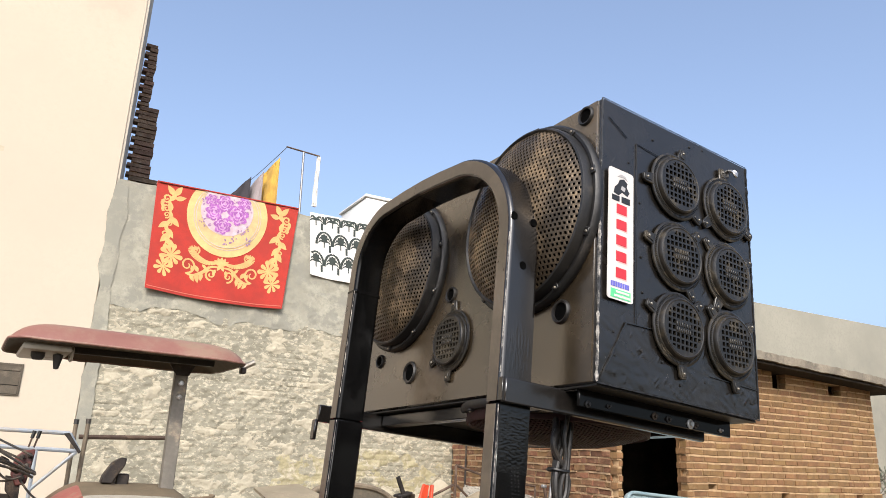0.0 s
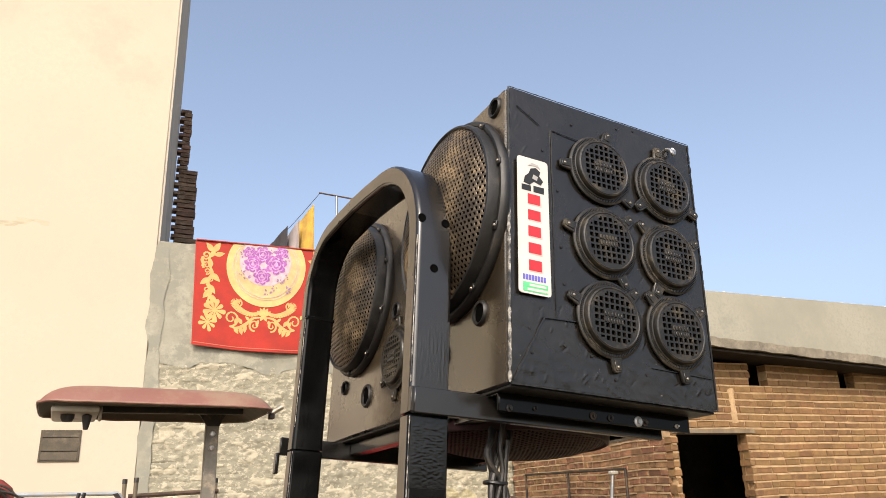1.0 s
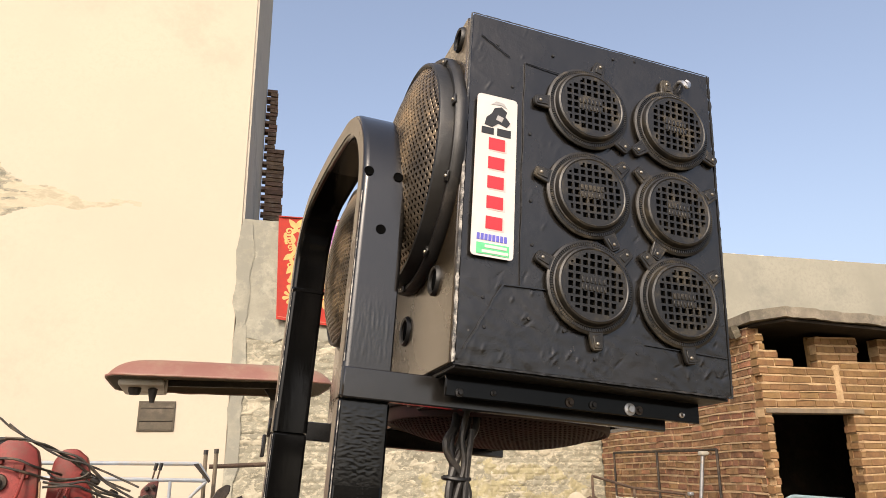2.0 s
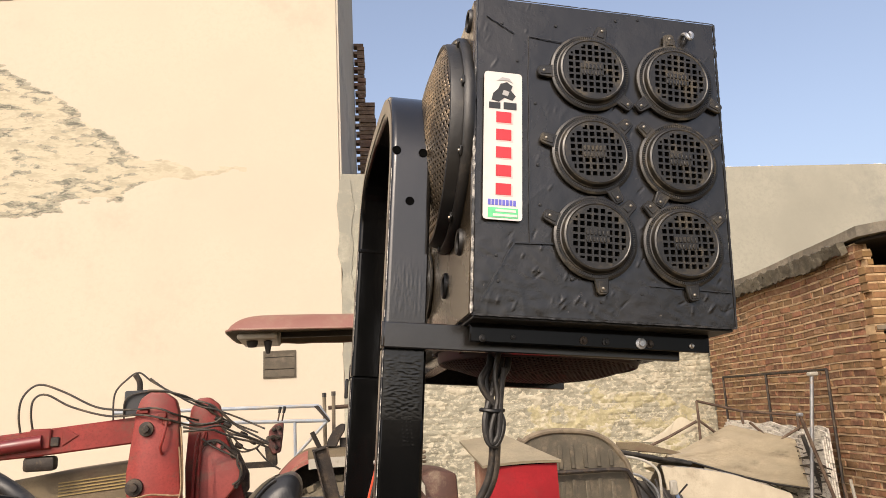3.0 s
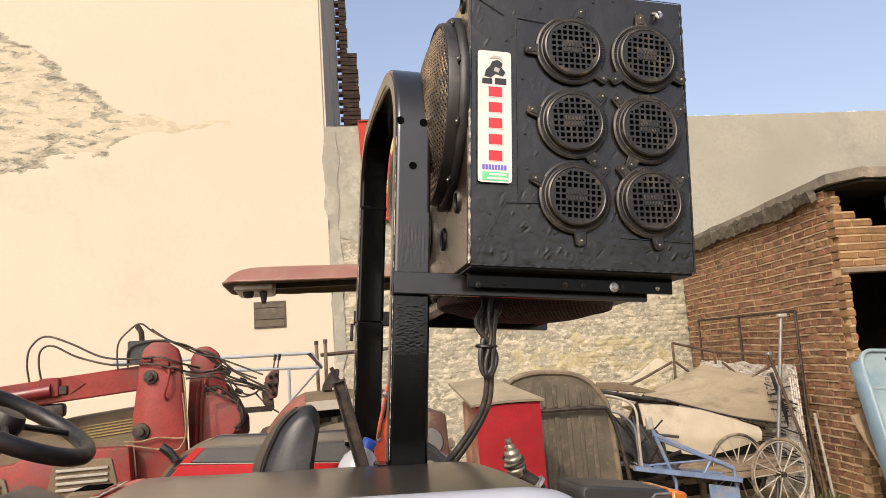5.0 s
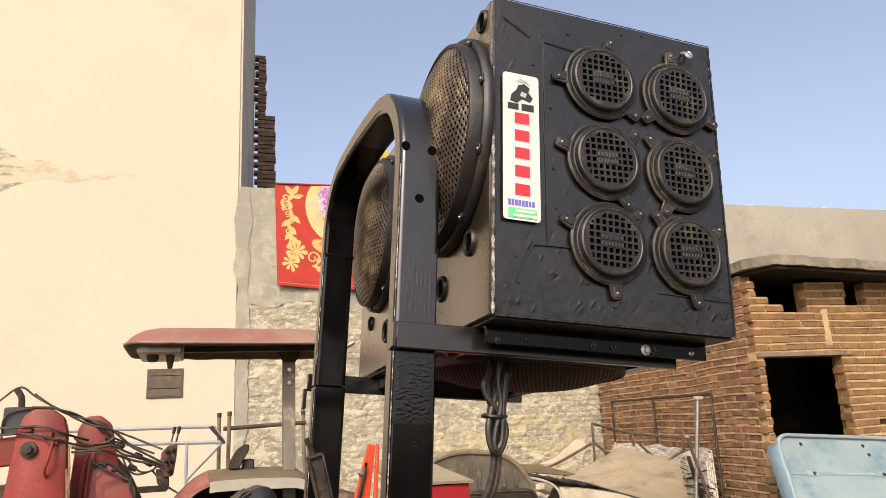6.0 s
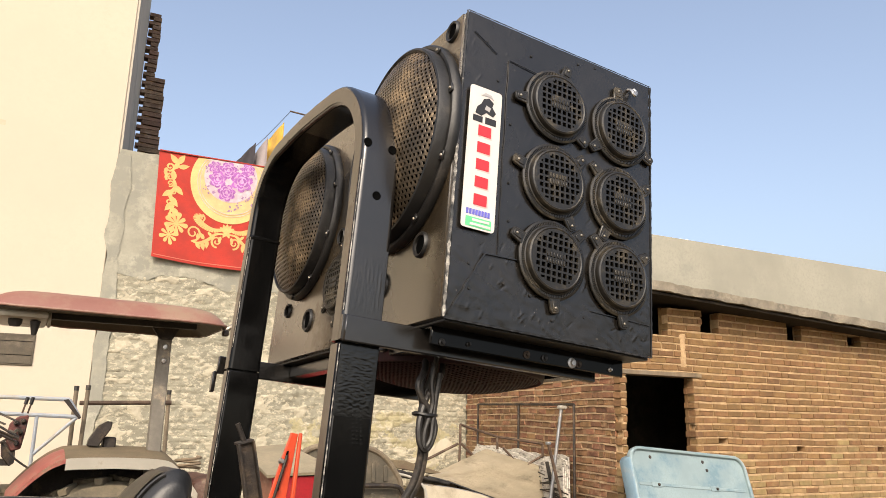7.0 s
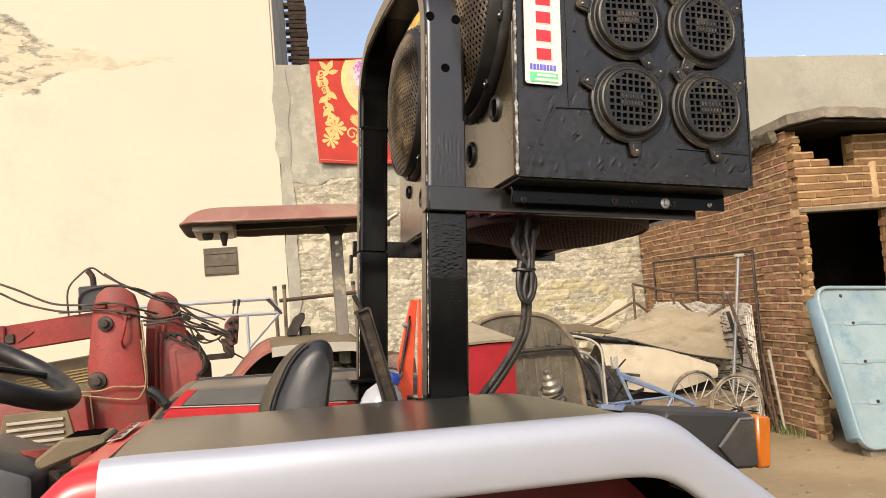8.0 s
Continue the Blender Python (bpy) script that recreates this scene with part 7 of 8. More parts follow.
part("tray_ring", sweep(B(), [Vector((-0.672, 5.02 + 0.075 * math.cos(radians(a)), 2.265 + 0.050 * math.sin(radians(a)))) for a in range(0, 360, 20)], circle(0.012, 6), True), dusty_white, can_top, "pale ring bracket")
part("lamp_pod", lathe(B(), [(0, 0.0), (0.035, 0.004), (0.048, 0.03), (0.050, 0.07), (0, 0.08)], Matrix.Translation((-0.90, 5.0, 2.195)), 18), dark_and_shade, can_top, "dark lamp pod")
for x, y, z in ((-0.765, 4.98, 2.135),):
    part("horn", lathe(B(), [(0, 0.0), (0.018, 0.004), (0.027, 0.05), (0.038, 0.11), (0, 0.125)], Matrix.Translation((x, y, z)), 16), dark_and_shade, can_top)
part("tail_piece", bar(B(), (0.655, 5.0, 2.275), (0.775, 5.0, 2.345), 0.024, 8), dull_steel, can_top, "small steel fitting at the end")
part("tail_hook", box(B(), (0.655, 4.97, 2.235), (0.705, 5.03, 2.285), 0.008, seg=1), greasy, can_top)
post = part("canopy_post", box(B(), (0.185, 5.28, 1.00), (0.295, 5.35, 2.34), 0.006), mat("dull_grey_post", (0.16, 0.145, 0.12), 0.6, 0.2, var=0.2, scale=8, bump=0.1, dirt=DUST, dirt_amount=0.3, dirt_scale=4), old, "grey steel canopy post")
for z in (2.135, 2.015):
    part("bolt", lathe(B(), [(0, 0.016), (0.018, 0.014), (0.026, 0.0)], rot_to((0, -1, 0), (0.242, 5.28, z)), 12), steel, post)
part("post_head", prism(B(), [(0.10, 2.325), (0.19, 2.20), (0.295, 2.20), (0.36, 2.325)], 5.26, 5.28, "y", 0.004), greasy, post)
OARCH = smooth_path([(-0.80, 0, 0.90), (-0.67, 0, 1.055), (-0.56, 0, 1.155), (-0.47, 0, 1.207), (-0.38, 0, 1.226), (-0.10, 0, 1.228), (0.20, 0, 1.216), (0.33, 0, 1.190), (0.42, 0, 1.115), (0.50, 0, 1.025), (0.57, 0, 0.93)], 5)


def old_strip(y0, y1, s0, s1, dz0=0.0, dz1=0.0, crown=0.0):
    """A strip along the old fender's arch, from one depth and height to another; crown lifts its back."""
    def f(s, t):
        k = (s0 + (s1 - s0) * s) * (len(OARCH) - 1)
        i = min(int(k), len(OARCH) - 2)
        p = OARCH[i].lerp(OARCH[i + 1], k - i)
        return (p.x, y0 + (y1 - y0) * t, p.z + dz0 + (dz1 - dz0) * t + crown * (1 - (1 - t) ** 2) + 0.004 * noise.noise(Vector((p.x * 6, t * 4, 1))))
    return f


ofender = part("fender", sheet(B(), old_strip(4.98, 5.55, 0, 1, crown=0.075), 50, 10, thick=0.012), dusty, old, "fender under a coat of dust", angle=60)
part("red_end", sheet(B(), old_strip(4.974, 5.40, 0.0, 0.35, 0.006, 0.006, crown=0.062), 20, 8, thick=0.006), red_pink, ofender, "dusty red fender end", angle=60)
part("red_lip", sheet(B(), old_strip(4.970, 4.972, 0.0, 0.37, 0.004, -0.030), 16, 2, thick=0.008), red_pink, ofender, angle=60)
part("white_band", sheet(B(), old_strip(4.966, 4.968, 0.36, 0.98, 0.004, -0.080), 30, 2, thick=0.008), dusty_white, ofender, "dirty white band", angle=60)
# dark sheet added to give the shade behind the wheel
part("inner_wall", sheet(B(), lambda s, t: Vector(old_strip(5.555, 5.557, 0.0, 1.0, 0.055, 0.055)(s, 0)) * (1 - t) + Vector((-0.80 + 1.37 * s, 5.57, 0.55)) * t, 40, 8, thick=0.01), greasy, ofender, "dark inner wall behind the wheel", angle=60)
part("mustard_patch", sheet(B(), old_strip(4.962, 4.963, 0.66, 0.74, -0.005, -0.055), 6, 2), mat("mustard", (0.50, 0.30, 0.05), 0.6, bump=0.05), ofender, angle=60)
# dark sheet below the arch, the wheel well's shade put into colour
part("liner", sheet(B(), old_strip(5.00, 5.50, 0.06, 0.94, -0.045, -0.02), 30, 4), greasy, ofender, "dark underside of the fender", angle=60)
tractor_wheel(old, (-0.08, 5.28, GROUND + 0.76), 0.76, 0.40, YARD, skin=rubber_tan)
tractor_wheel(old, (-0.08, 6.6, GROUND + 0.76), 0.76, 0.40, YARD)
tractor_wheel(old, (1.55, 6.2, GROUND + 0.42), 0.42, 0.24, YARD, 14)
part("body", box(B(), (-0.9, 5.62, 0.15), (0.62, 6.3, 0.95), 0.06), dusty, old)
part("bonnet", prism(B(), [(0.55, 0.25), (0.55, 1.02), (0.68, 1.06), (0.87, 1.02), (0.90, 0.25)], 5.10, 5.9, "y", 0.03), mat("rusty_brown_paint", (0.075, 0.034, 0.024), 0.7, var=0.3, scale=6, bump=0.2, dirt=(0.16, 0.12, 0.08), dirt_amount=0.3, dirt_scale=4), old, "rusty brown engine cover")
oseat = part("seat", prism(B(), [(-0.272, 1.305), (-0.262, 1.36), (-0.20, 1.465), (-0.135, 1.505), (-0.098, 1.50), (-0.105, 1.44), (-0.150, 1.37), (-0.185, 1.30)], 5.30, 5.40, "y", 0.008), greasy, old, "small tilted dark seat back")
part("seat_hinge", box(B(), (-0.15, 5.36, 1.28), (-0.05, 5.5, 1.375), 0.01), greasy, oseat)
part("rope_coil", tube(B(), [(0.50 + 0.10 * math.cos(i * 0.7), 5.15 + 0.05 * math.sin(i * 0.7), 1.13 + 0.005 * i) for i in range(20)], 0.012, 6, 3), wood, old, "coil of rope")

# ---- rails and racks before the back wall ----
rack = thing("pipe_rack", (0.25, 7.5, GROUND), YARD, "old iron pipe rack with splayed posts", "rack")
for a, b, m in (((-0.25, 7.5, GROUND), (-0.265, 7.5, 1.80), rust), ((-0.185, 7.45, GROUND), (-0.155, 7.45, 1.81), rust), ((0.74, 7.5, GROUND), (0.69, 7.5, 1.79), rust)):
    part("post", bar(B(), a, b, 0.022), rim_tan, rack)
    part("post_tip", bar(B(), b, Vector(b) + Vector((0, 0, 0.05)), 0.026), hose, rack)
part("rail", bar(B(), (-0.22, 7.47, 1.67), (0.72, 7.48, 1.70), 0.024), rust, rack)
trailer = thing("trailer_rail", (-0.8, 7.3, GROUND), YARD, "pale blue pipe railing of a trailer", "railing")
for a, b in (((-2.6, 7.3, 1.735), (-0.33, 7.3, 1.70)), ((-2.6, 7.3, 1.60), (-0.24, 7.3, 1.525))):
    part("rail", bar(B(), a, b, 0.021), pipe_blue, trailer)
for a, b in (((-0.60, 7.3, GROUND), (-0.61, 7.3, 1.55)), ((-2.2, 7.3, GROUND), (-2.2, 7.3, 1.72)), ((-0.33, 7.3, 1.70), (-0.22, 7.3, 1.53)), ((-0.60, 7.3, 1.15), (-0.24, 7.3, 1.52)), ((-1.5, 7.3, GROUND), (-1.5, 7.3, 1.58))):
    part("stay", bar(B(), a, b, 0.018), pipe_blue, trailer)
part("corner_plate", prism(B(), [(-0.34, 1.705), (-0.20, 1.52), (-0.22, 1.50), (-0.39, 1.695)], 7.26, 7.28, "y", 0.003), greasy, trailer)
low = thing("low_wall", (-0.4, 8.6, GROUND), YARD, "low rubble heap of grey bricks and earth along the wall", "rubble", kind="stuff")
bm = B()
rng = random.Random(21)
for i in range(150):
    x, y = rng.uniform(-1.6, 5.4), rng.uniform(8.6, 9.6)
    h = rng.uniform(0.0, 1.0) * (0.5 + 0.5 * math.sin(x * 1.7))
    s = rng.uniform(0.08, 0.22)
    box(bm, (-s, -s * 0.6, -s * 0.4), (s, s * 0.6, s * 0.4), 0.01, Matrix.Translation((x, y + 0.2, GROUND + h + s * 0.3)) @ Euler((rng.uniform(-0.4, 0.4), rng.uniform(-0.4, 0.4), rng.uniform(0, 3))).to_matrix().to_4x4(), 1)
sheet(bm, lambda s, t: (-2.0 + 8.0 * s, 8.3 + 1.9 * t, GROUND - 0.02 + (0.9 * (0.55 + 0.45 * math.sin((-2 + 8 * s) * 1.7))) * min(1, t * 1.6) + 0.1 * noise.noise(Vector((s * 9, t * 4, 0)))), 40, 10)
part("heap", bm, bed, low)

# ---- red tool box and ribbed panel ----
chest = thing("tool_cabinet", (1.3, 4.7, GROUND), YARD, "tall red sheet-metal tool cabinet under a tan board", "cabinet")
part("cabinet_body", box(B(), (1.01, 4.432, GROUND), (1.585, 4.98, 1.125), 0.008), mat("rusty_red_side", (0.20, 0.09, 0.055), 0.8, var=0.3, scale=6, bump=0.15, dirt=(0.30, 0.22, 0.15), dirt_amount=0.4, dirt_scale=4), chest)
part("front_sheet", sheet(B(), lambda s, t: (1.006 + 0.583 * s, 4.424 - 0.006 * noise.noise(Vector((s * 3, t * 4, 1))) - 0.004 * math.sin(math.pi * s), GROUND + 0.02 + (1.562) * t), 20, 40, thick=0.006), red_sheet, chest, "bright red front sheet, slightly buckled", angle=60)
LID = ((0.955, 4.39, 1.122), (1.62, 4.39, 1.128), (1.30, 5.04, 1.335), (0.90, 5.04, 1.300))
lid = part("lid", sheet(B(), lambda s, t: Vector(LID[0]).lerp(Vector(LID[1]), s).lerp(Vector(LID[3]).lerp(Vector(LID[2]), s), t) + Vector((0, 0, 0.012 * math.sin(math.pi * s) * (1 - t))), 12, 8, thick=0.022), mat("tan_board", (0.215, 0.18, 0.118), 0.85, var=0.16, scale=5, bump=0.15, dirt=(0.15, 0.12, 0.08), dirt_amount=0.36, dirt_scale=3), chest, "dusty tan board as a sloping lid")
part("back_rest", box(B(), (1.03, 4.90, 1.126), (1.30, 4.97, 1.25), 0.004), wood, chest)
part("front_trim", box(B(), (1.0, 4.412, 1.105), (1.595, 4.424, 1.125), 0.003), cone_shade_black, chest)

panel = thing("ribbed_panel", (2.1, 5.45, GROUND), YARD, "grey-green ribbed steel panel with a rounded top and pipe rim", "panel")
edge = [(1.52, -0.40), (1.53, 1.10), (1.60, 1.24), (1.75, 1.30), (1.95, 1.318), (2.25, 1.285), (2.44, 1.20), (2.57, 1.05), (2.64, 0.89), (2.69, 0.25), (2.70, -0.40)]
part("sheet", prism(B(), edge, 5.42, 5.46, "y", 0.006), slat_grey, panel)
part("rim_pipe", tube(B(), [(x, 5.42, z) for x, z in edge], 0.028, 8, 4), rim_tan, panel)
for i, x in enumerate((1.68, 1.80, 1.95, 2.07, 2.20, 2.33, 2.46)):
    top = (0.86, 0.86, 0.84, 0.86, 0.84, 0.86, 0.82)[i]
    part("rib", prism(B(), [(x - 0.028, -0.30), (x - 0.022, top), (x + 0.022, top), (x + 0.028, -0.30)], 5.402, 5.422, "y", 0.008), slat_grey, panel)
    part("rib", prism(B(), [(x - 0.022, 0.96), (x - 0.022, 1.18 - 0.25 * max(0, x - 2.2)), (x + 0.022, 1.18 - 0.25 * max(0, x - 2.2)), (x + 0.022, 0.96)], 5.406, 5.422, "y", 0.006), slat_grey, panel)
part("guard_pipe", tube(B(), [(1.50, 5.36, 0.945), (2.0, 5.35, 0.935), (2.50, 5.35, 0.925), (2.62, 5.35, 0.86), (2.70, 5.35, 0.60), (2.78, 5.35, 0.10), (2.80, 5.35, GROUND)], 0.022, 8, 6), greasy, panel, "bent rusty guard pipe")
part("back_prop", bar(B(), (2.1, 5.46, 0.9), (2.1, 6.0, GROUND), 0.03), rust, panel)

# ---- cart with spoked wheels, covers and pipes ----
cart = thing("cart", (4.4, 6.3, GROUND), YARD, "old wooden handcart with spoked wheels under a heap of covers", "cart")


def spoked(at, R, yaw):
    m = Matrix.Translation(at) @ Matrix.Rotation(yaw, 4, "Z") @ Matrix.Rotation(radians(90), 4, "X")
    tyre = part("cart_wheel", sweep(B(), [m @ Vector(((R - 0.018) * math.cos(radians(a)), (R - 0.018) * math.sin(radians(a)), 0)) for a in range(0, 360, 8)], circle(0.020, 8), True), rubber, cart, "thin spoked cart wheel", angle=60)
    part("rim", sweep(B(), [m @ Vector(((R - 0.045) * math.cos(radians(a)), (R - 0.045) * math.sin(radians(a)), 0)) for a in range(0, 360, 8)], circle(0.011, 6), True), dusty_white, tyre, angle=60)
    part("hub", lathe(B(), [(0, -0.07), (0.028, -0.07), (0.034, -0.03), (0.034, 0.03), (0.028, 0.07), (0, 0.07)], m, 16), greasy, tyre)
    for i in range(14):
        a = 2 * math.pi * i / 14
        part("spoke", bar(B(), m @ Vector((0.03 * math.cos(a), 0.03 * math.sin(a), 0.03 * (-1) ** i)), m @ Vector(((R - 0.05) * math.cos(a), (R - 0.05) * math.sin(a), 0)), 0.0075, 5), dusty_white, tyre)


spoked((4.85, 5.90, -0.04), 0.405, 0.10)
spoked((4.58, 6.30, -0.01), 0.415, 0.15)
part("side_board", prism(B(), [(3.60, GROUND + 0.10), (3.62, 0.30), (5.10, 0.30), (5.16, GROUND + 0.10)], 6.72, 6.75, "y", 0.004), dark_and_shade, cart, "dark oily side board")
part("axle", bar(B(), (4.85, 5.86, -0.04), (4.52, 6.9, -0.02), 0.024), greasy, cart)
for k in range(6):
    part("plank", box(B(), (3.15, 5.98 + 0.17 * k, 0.02 + 0.004 * k), (5.15, 6.13 + 0.17 * k, 0.055 + 0.004 * k), 0.005), wood, cart)
part("side_rail", box(B(), (3.10, 5.93, -0.05), (5.15, 5.975, 0.02), 0.006), wood, cart)
part("side_rail", box(B(), (3.10, 6.99, -0.05), (5.15, 7.03, 0.02), 0.006), wood, cart)
for x in (3.2, 3.9):
    part("leg", box(B(), (x, 5.98, GROUND), (x + 0.06, 6.04, -0.05), 0.006), wood, cart)
    part("leg", box(B(), (x, 6.9, GROUND), (x + 0.06, 6.96, -0.05), 0.006), wood, cart)

blue = thing("cycle_chassis", (3.6, 5.6, GROUND), YARD, "pale blue tubular cycle frame standing by the cart", "frame")
for a, b, r in (((3.17, 5.6, 0.68), (3.40, 5.6, 0.06), 0.020), ((3.20, 5.6, 0.57), (4.10, 5.62, 0.13), 0.024), ((3.24, 5.6, 0.52), (3.83, 5.6, 0.25), 0.014), ((3.83, 5.6, 0.25), (3.70, 5.6, 0.06), 0.014), ((3.40, 5.6, 0.07), (3.38, 5.6, GROUND), 0.018), ((4.10, 5.62, 0.12), (4.13, 5.62, GROUND), 0.020), ((3.12, 5.6, 0.26), (3.83, 5.6, 0.25), 0.012)):
    part("tube", bar(B(), a, b, r, 10), cycle_blue, blue)
for y in (5.56, 5.95):
    part("platform_rail", flat_bar(B(), (2.92, y, 0.255), (4.14, y, 0.015), 0.05, 0.05), cycle_blue, blue, "worn blue platform rail")
part("platform_floor", flat_bar(B(), (2.93, 5.76, 0.245), (4.13, 5.76, 0.005), 0.36, 0.012), wood, blue, "brown wooden platform")
part("end_board", prism(B(), [(3.78, 0.0), (4.13, -0.07), (4.13, GROUND), (3.78, GROUND)], 5.60, 5.62, "y", 0.003), cycle_blue, blue, "dull blue end board")
part("handle_pipe", tube(B(), [(2.70, 5.75, 1.02), (2.86, 5.72, 0.985), (2.98, 5.68, 0.93), (3.045, 5.64, 0.83), (3.04, 5.62, 0.62), (3.03, 5.60, 0.40), (3.03, 5.60, 0.22)], 0.014, 8), dusty_white, blue, "worn white handle pipe")
part("handle_pipe", tube(B(), [(2.72, 5.85, 0.86), (2.92, 5.80, 0.80), (3.05, 5.75, 0.66), (3.06, 5.72, 0.45), (3.06, 5.72, 0.22)], 0.013, 8), pipe_grey, blue)
part("head_lug", box(B(), (3.13, 5.57, 0.62), (3.20, 5.63, 0.76), 0.012), dusty_white, blue)
scrap = thing("scrap_heap", (3.1, 6.3, GROUND), YARD, "dark heap of bent scrap iron and rods beside the cart", "scrap", kind="stuff")
bm = B()
rng = random.Random(31)
for i in range(70):
    c = Vector((rng.uniform(2.75, 3.6), rng.uniform(5.8, 6.9), GROUND + rng.random() ** 1.4 * 1.05))
    d = Vector((rng.uniform(-0.4, 0.4), rng.uniform(-0.3, 0.3), rng.uniform(-0.35, 0.35)))
    tube(bm, [c - d, c + Vector((rng.uniform(-0.1, 0.1), 0, rng.uniform(-0.08, 0.12))), c + d], rng.uniform(0.008, 0.022), 5, 3)
sheet(bm, lambda s, t: (2.75 + 0.9 * s, 6.4 + 0.6 * t, GROUND + 1.05 * math.sin(math.pi * (0.15 + 0.7 * s)) * (0.4 + 0.6 * t) + 0.12 * noise.noise(Vector((s * 6, t * 5, 2)))), 14, 8)
# iron is coloured near-black to hold the shade under the canvas
part("iron", bm, dark_and_shade, scrap)
# added dark backing: the hollow's deep shade as a sheet
part("oily_cover", sheet(B(), lambda s, t: (2.74 + 0.92 * s, 5.98 + 0.45 * t * t + 0.10 * noise.noise(Vector((s * 5, t * 5, 1))), GROUND + (1.30 - 0.35 * s) * t + 0.05 * noise.noise(Vector((s * 7, t * 3, 6)))), 26, 18, thick=-0.02), dark_and_shade, scrap, "black oily tarpaulin over the scrap", angle=70)



def lerp3(pts, s):
    k = s * (len(pts) - 1)
    i = min(int(k), len(pts) - 2)
    return Vector(pts[i]).lerp(Vector(pts[i + 1]), k - i)


TOP_EDGE = smooth_path([(3.80, 6.98, 0.895), (3.95, 6.98, 0.925), (4.12, 6.98, 0.985), (4.32, 6.98, 1.07), (4.675, 6.98, 1.205), (5.13, 6.96, 1.075), (5.60, 6.95, 0.955)], 1)
LOW_EDGE = smooth_path([(3.76, 6.90, 0.875), (3.90, 6.88, 0.845), (4.06, 6.86, 0.805), (4.26, 6.84, 0.735), (4.56, 6.82, 0.635), (5.00, 6.80, 0.505), (5.51, 6.80, 0.405)], 1)


def cover_top(s, t):
    p = lerp3(TOP_EDGE, s).lerp(lerp3(LOW_EDGE, s), t)
    return p + Vector((0, -0.02 * math.sin(math.pi * t) - 0.006 * math.sin(14 * t + 4 * s) - 0.010 * noise.noise(Vector((s * 6, t * 14, 3))), 0.01 * noise.noise(Vector((s * 9, t * 3, 1)))))


tarp = thing("canvas_cover", (4.6, 6.9, 0.4), YARD, "dusty tan canvas cover slung over the cart frame", "cover")
part("canvas", sheet(B(), cover_top, 44, 22, thick=0.014), canvas, tarp, angle=70)
part("back_slope", sheet(B(), lambda s, t: lerp3(TOP_EDGE, s) + Vector((0, 0.75 * t, -0.35 * t * t - 0.2 * t)), 24, 8, thick=0.012), canvas, tarp, angle=70)
part("flap", sheet(B(), lambda s, t: Vector((3.55, 7.12, 1.05)).lerp(Vector((4.35, 7.12, 1.17)), s) + Vector((0.35 * t * (1 - s), 0.04 * math.sin(5 * s), (0.22 * math.sin(math.pi * min(1.0, s * 1.1))) * t)), 14, 8, thick=0.012), cream_sheet, tarp, "pale loose flap behind the canvas", angle=70)
part("edge_rope", tube(B(), [lerp3(LOW_EDGE, i / 14) + Vector((0, -0.012, 0)) for i in range(15)], 0.014, 6, 3), hose, tarp)
part("fold", sheet(B(), lambda s, t: Vector((3.16, 6.86, 1.00)).lerp(Vector((4.02, 6.84, 0.80)), s) + Vector((0.03 * t, 0.10 * t - 0.05 * math.sin(math.pi * t), (-0.075 + 0.03 * s) * t + 0.010 * noise.noise(Vector((s * 8, t * 3, 2))))), 24, 8, thick=0.012), dark_and_shade, tarp, "dark folded end of the cover", angle=70)
slab_board = thing("tan_board", (3.5, 7.0, 0.9), YARD, "dusty tan board lying on the heap under the cover", "board")
part("board", prism(B(), [(3.17, 1.09), (3.43, 1.075), (3.99, 0.915), (3.97, 0.885), (3.42, 0.965), (3.17, 1.005)], 6.93, 6.99, "y", 0.008), dusty, slab_board)
lower = thing("cream_sheet", (4.4, 6.6, 0.0), YARD, "stiff cream sheet lying against the cart", "sheet")
LT = smooth_path([(3.56, 6.66, 0.80), (3.92, 6.66, 0.755), (4.36, 6.66, 0.665), (4.75, 6.66, 0.53), (5.14, 6.66, 0.385)], 4)
LB = smooth_path([(3.575, 6.60, 0.325), (3.95, 6.58, 0.205), (4.34, 6.56, 0.145), (4.75, 6.58, 0.185), (5.11, 6.60, 0.25)], 4)
part("panel", sheet(B(), lambda s, t: lerp3(LT, s).lerp(lerp3(LB, s), t) + Vector((0, -0.04 * math.sin(math.pi * t) - 0.015 * noise.noise(Vector((s * 5, t * 4, 7))), 0)), 30, 12, thick=0.02), cream_sheet, lower, angle=70)
part("rim", tube(B(), [lerp3(LT, i / 12) for i in range(13)], 0.018, 6, 3), pipe_grey, lower)
frame_pipes = thing("pipe_scaffold", (4.9, 7.0, GROUND), YARD, "rusty bent pipe frame over the covers", "frame")
for pts in (((4.284, 7.0, 1.27), (4.284, 7.0, 1.515)), ((4.284, 7.0, 1.515), (4.863, 7.0, 1.36), (5.626, 7.0, 1.27)), ((5.626, 7.0, 1.27), (5.557, 6.9, 0.25), (5.53, 6.9, GROUND)), ((4.25, 7.0, 1.27), (3.85, 7.0, 1.10), (3.45, 7.0, 0.96)), ((4.30, 7.0, 1.27), (4.56, 7.0, 1.06)), ((4.28, 7.0, 1.27), (4.27, 7.0, 0.9), (4.2, 7.0, GROUND)),
            ((4.863, 7.0, 1.36), (4.87, 7.0, 1.20)), ((4.95, 6.98, 1.22), (5.20, 6.95, 0.98), (5.26, 6.95, 0.95)), ((5.26, 6.95, 0.97), (5.60, 6.95, 1.12))):
    part("pipe", tube(B(), pts, 0.017, 7, 1), rust, frame_pipes)
prop = thing("leaning_bar", (5.6, 6.2, GROUND), YARD, "dark rusty iron bar leaning against the covered cart", "bar")
part("bar", bar(B(), (5.62, 6.2, GROUND), (5.105, 6.2, 1.30), 0.020, 10), rust, prop)
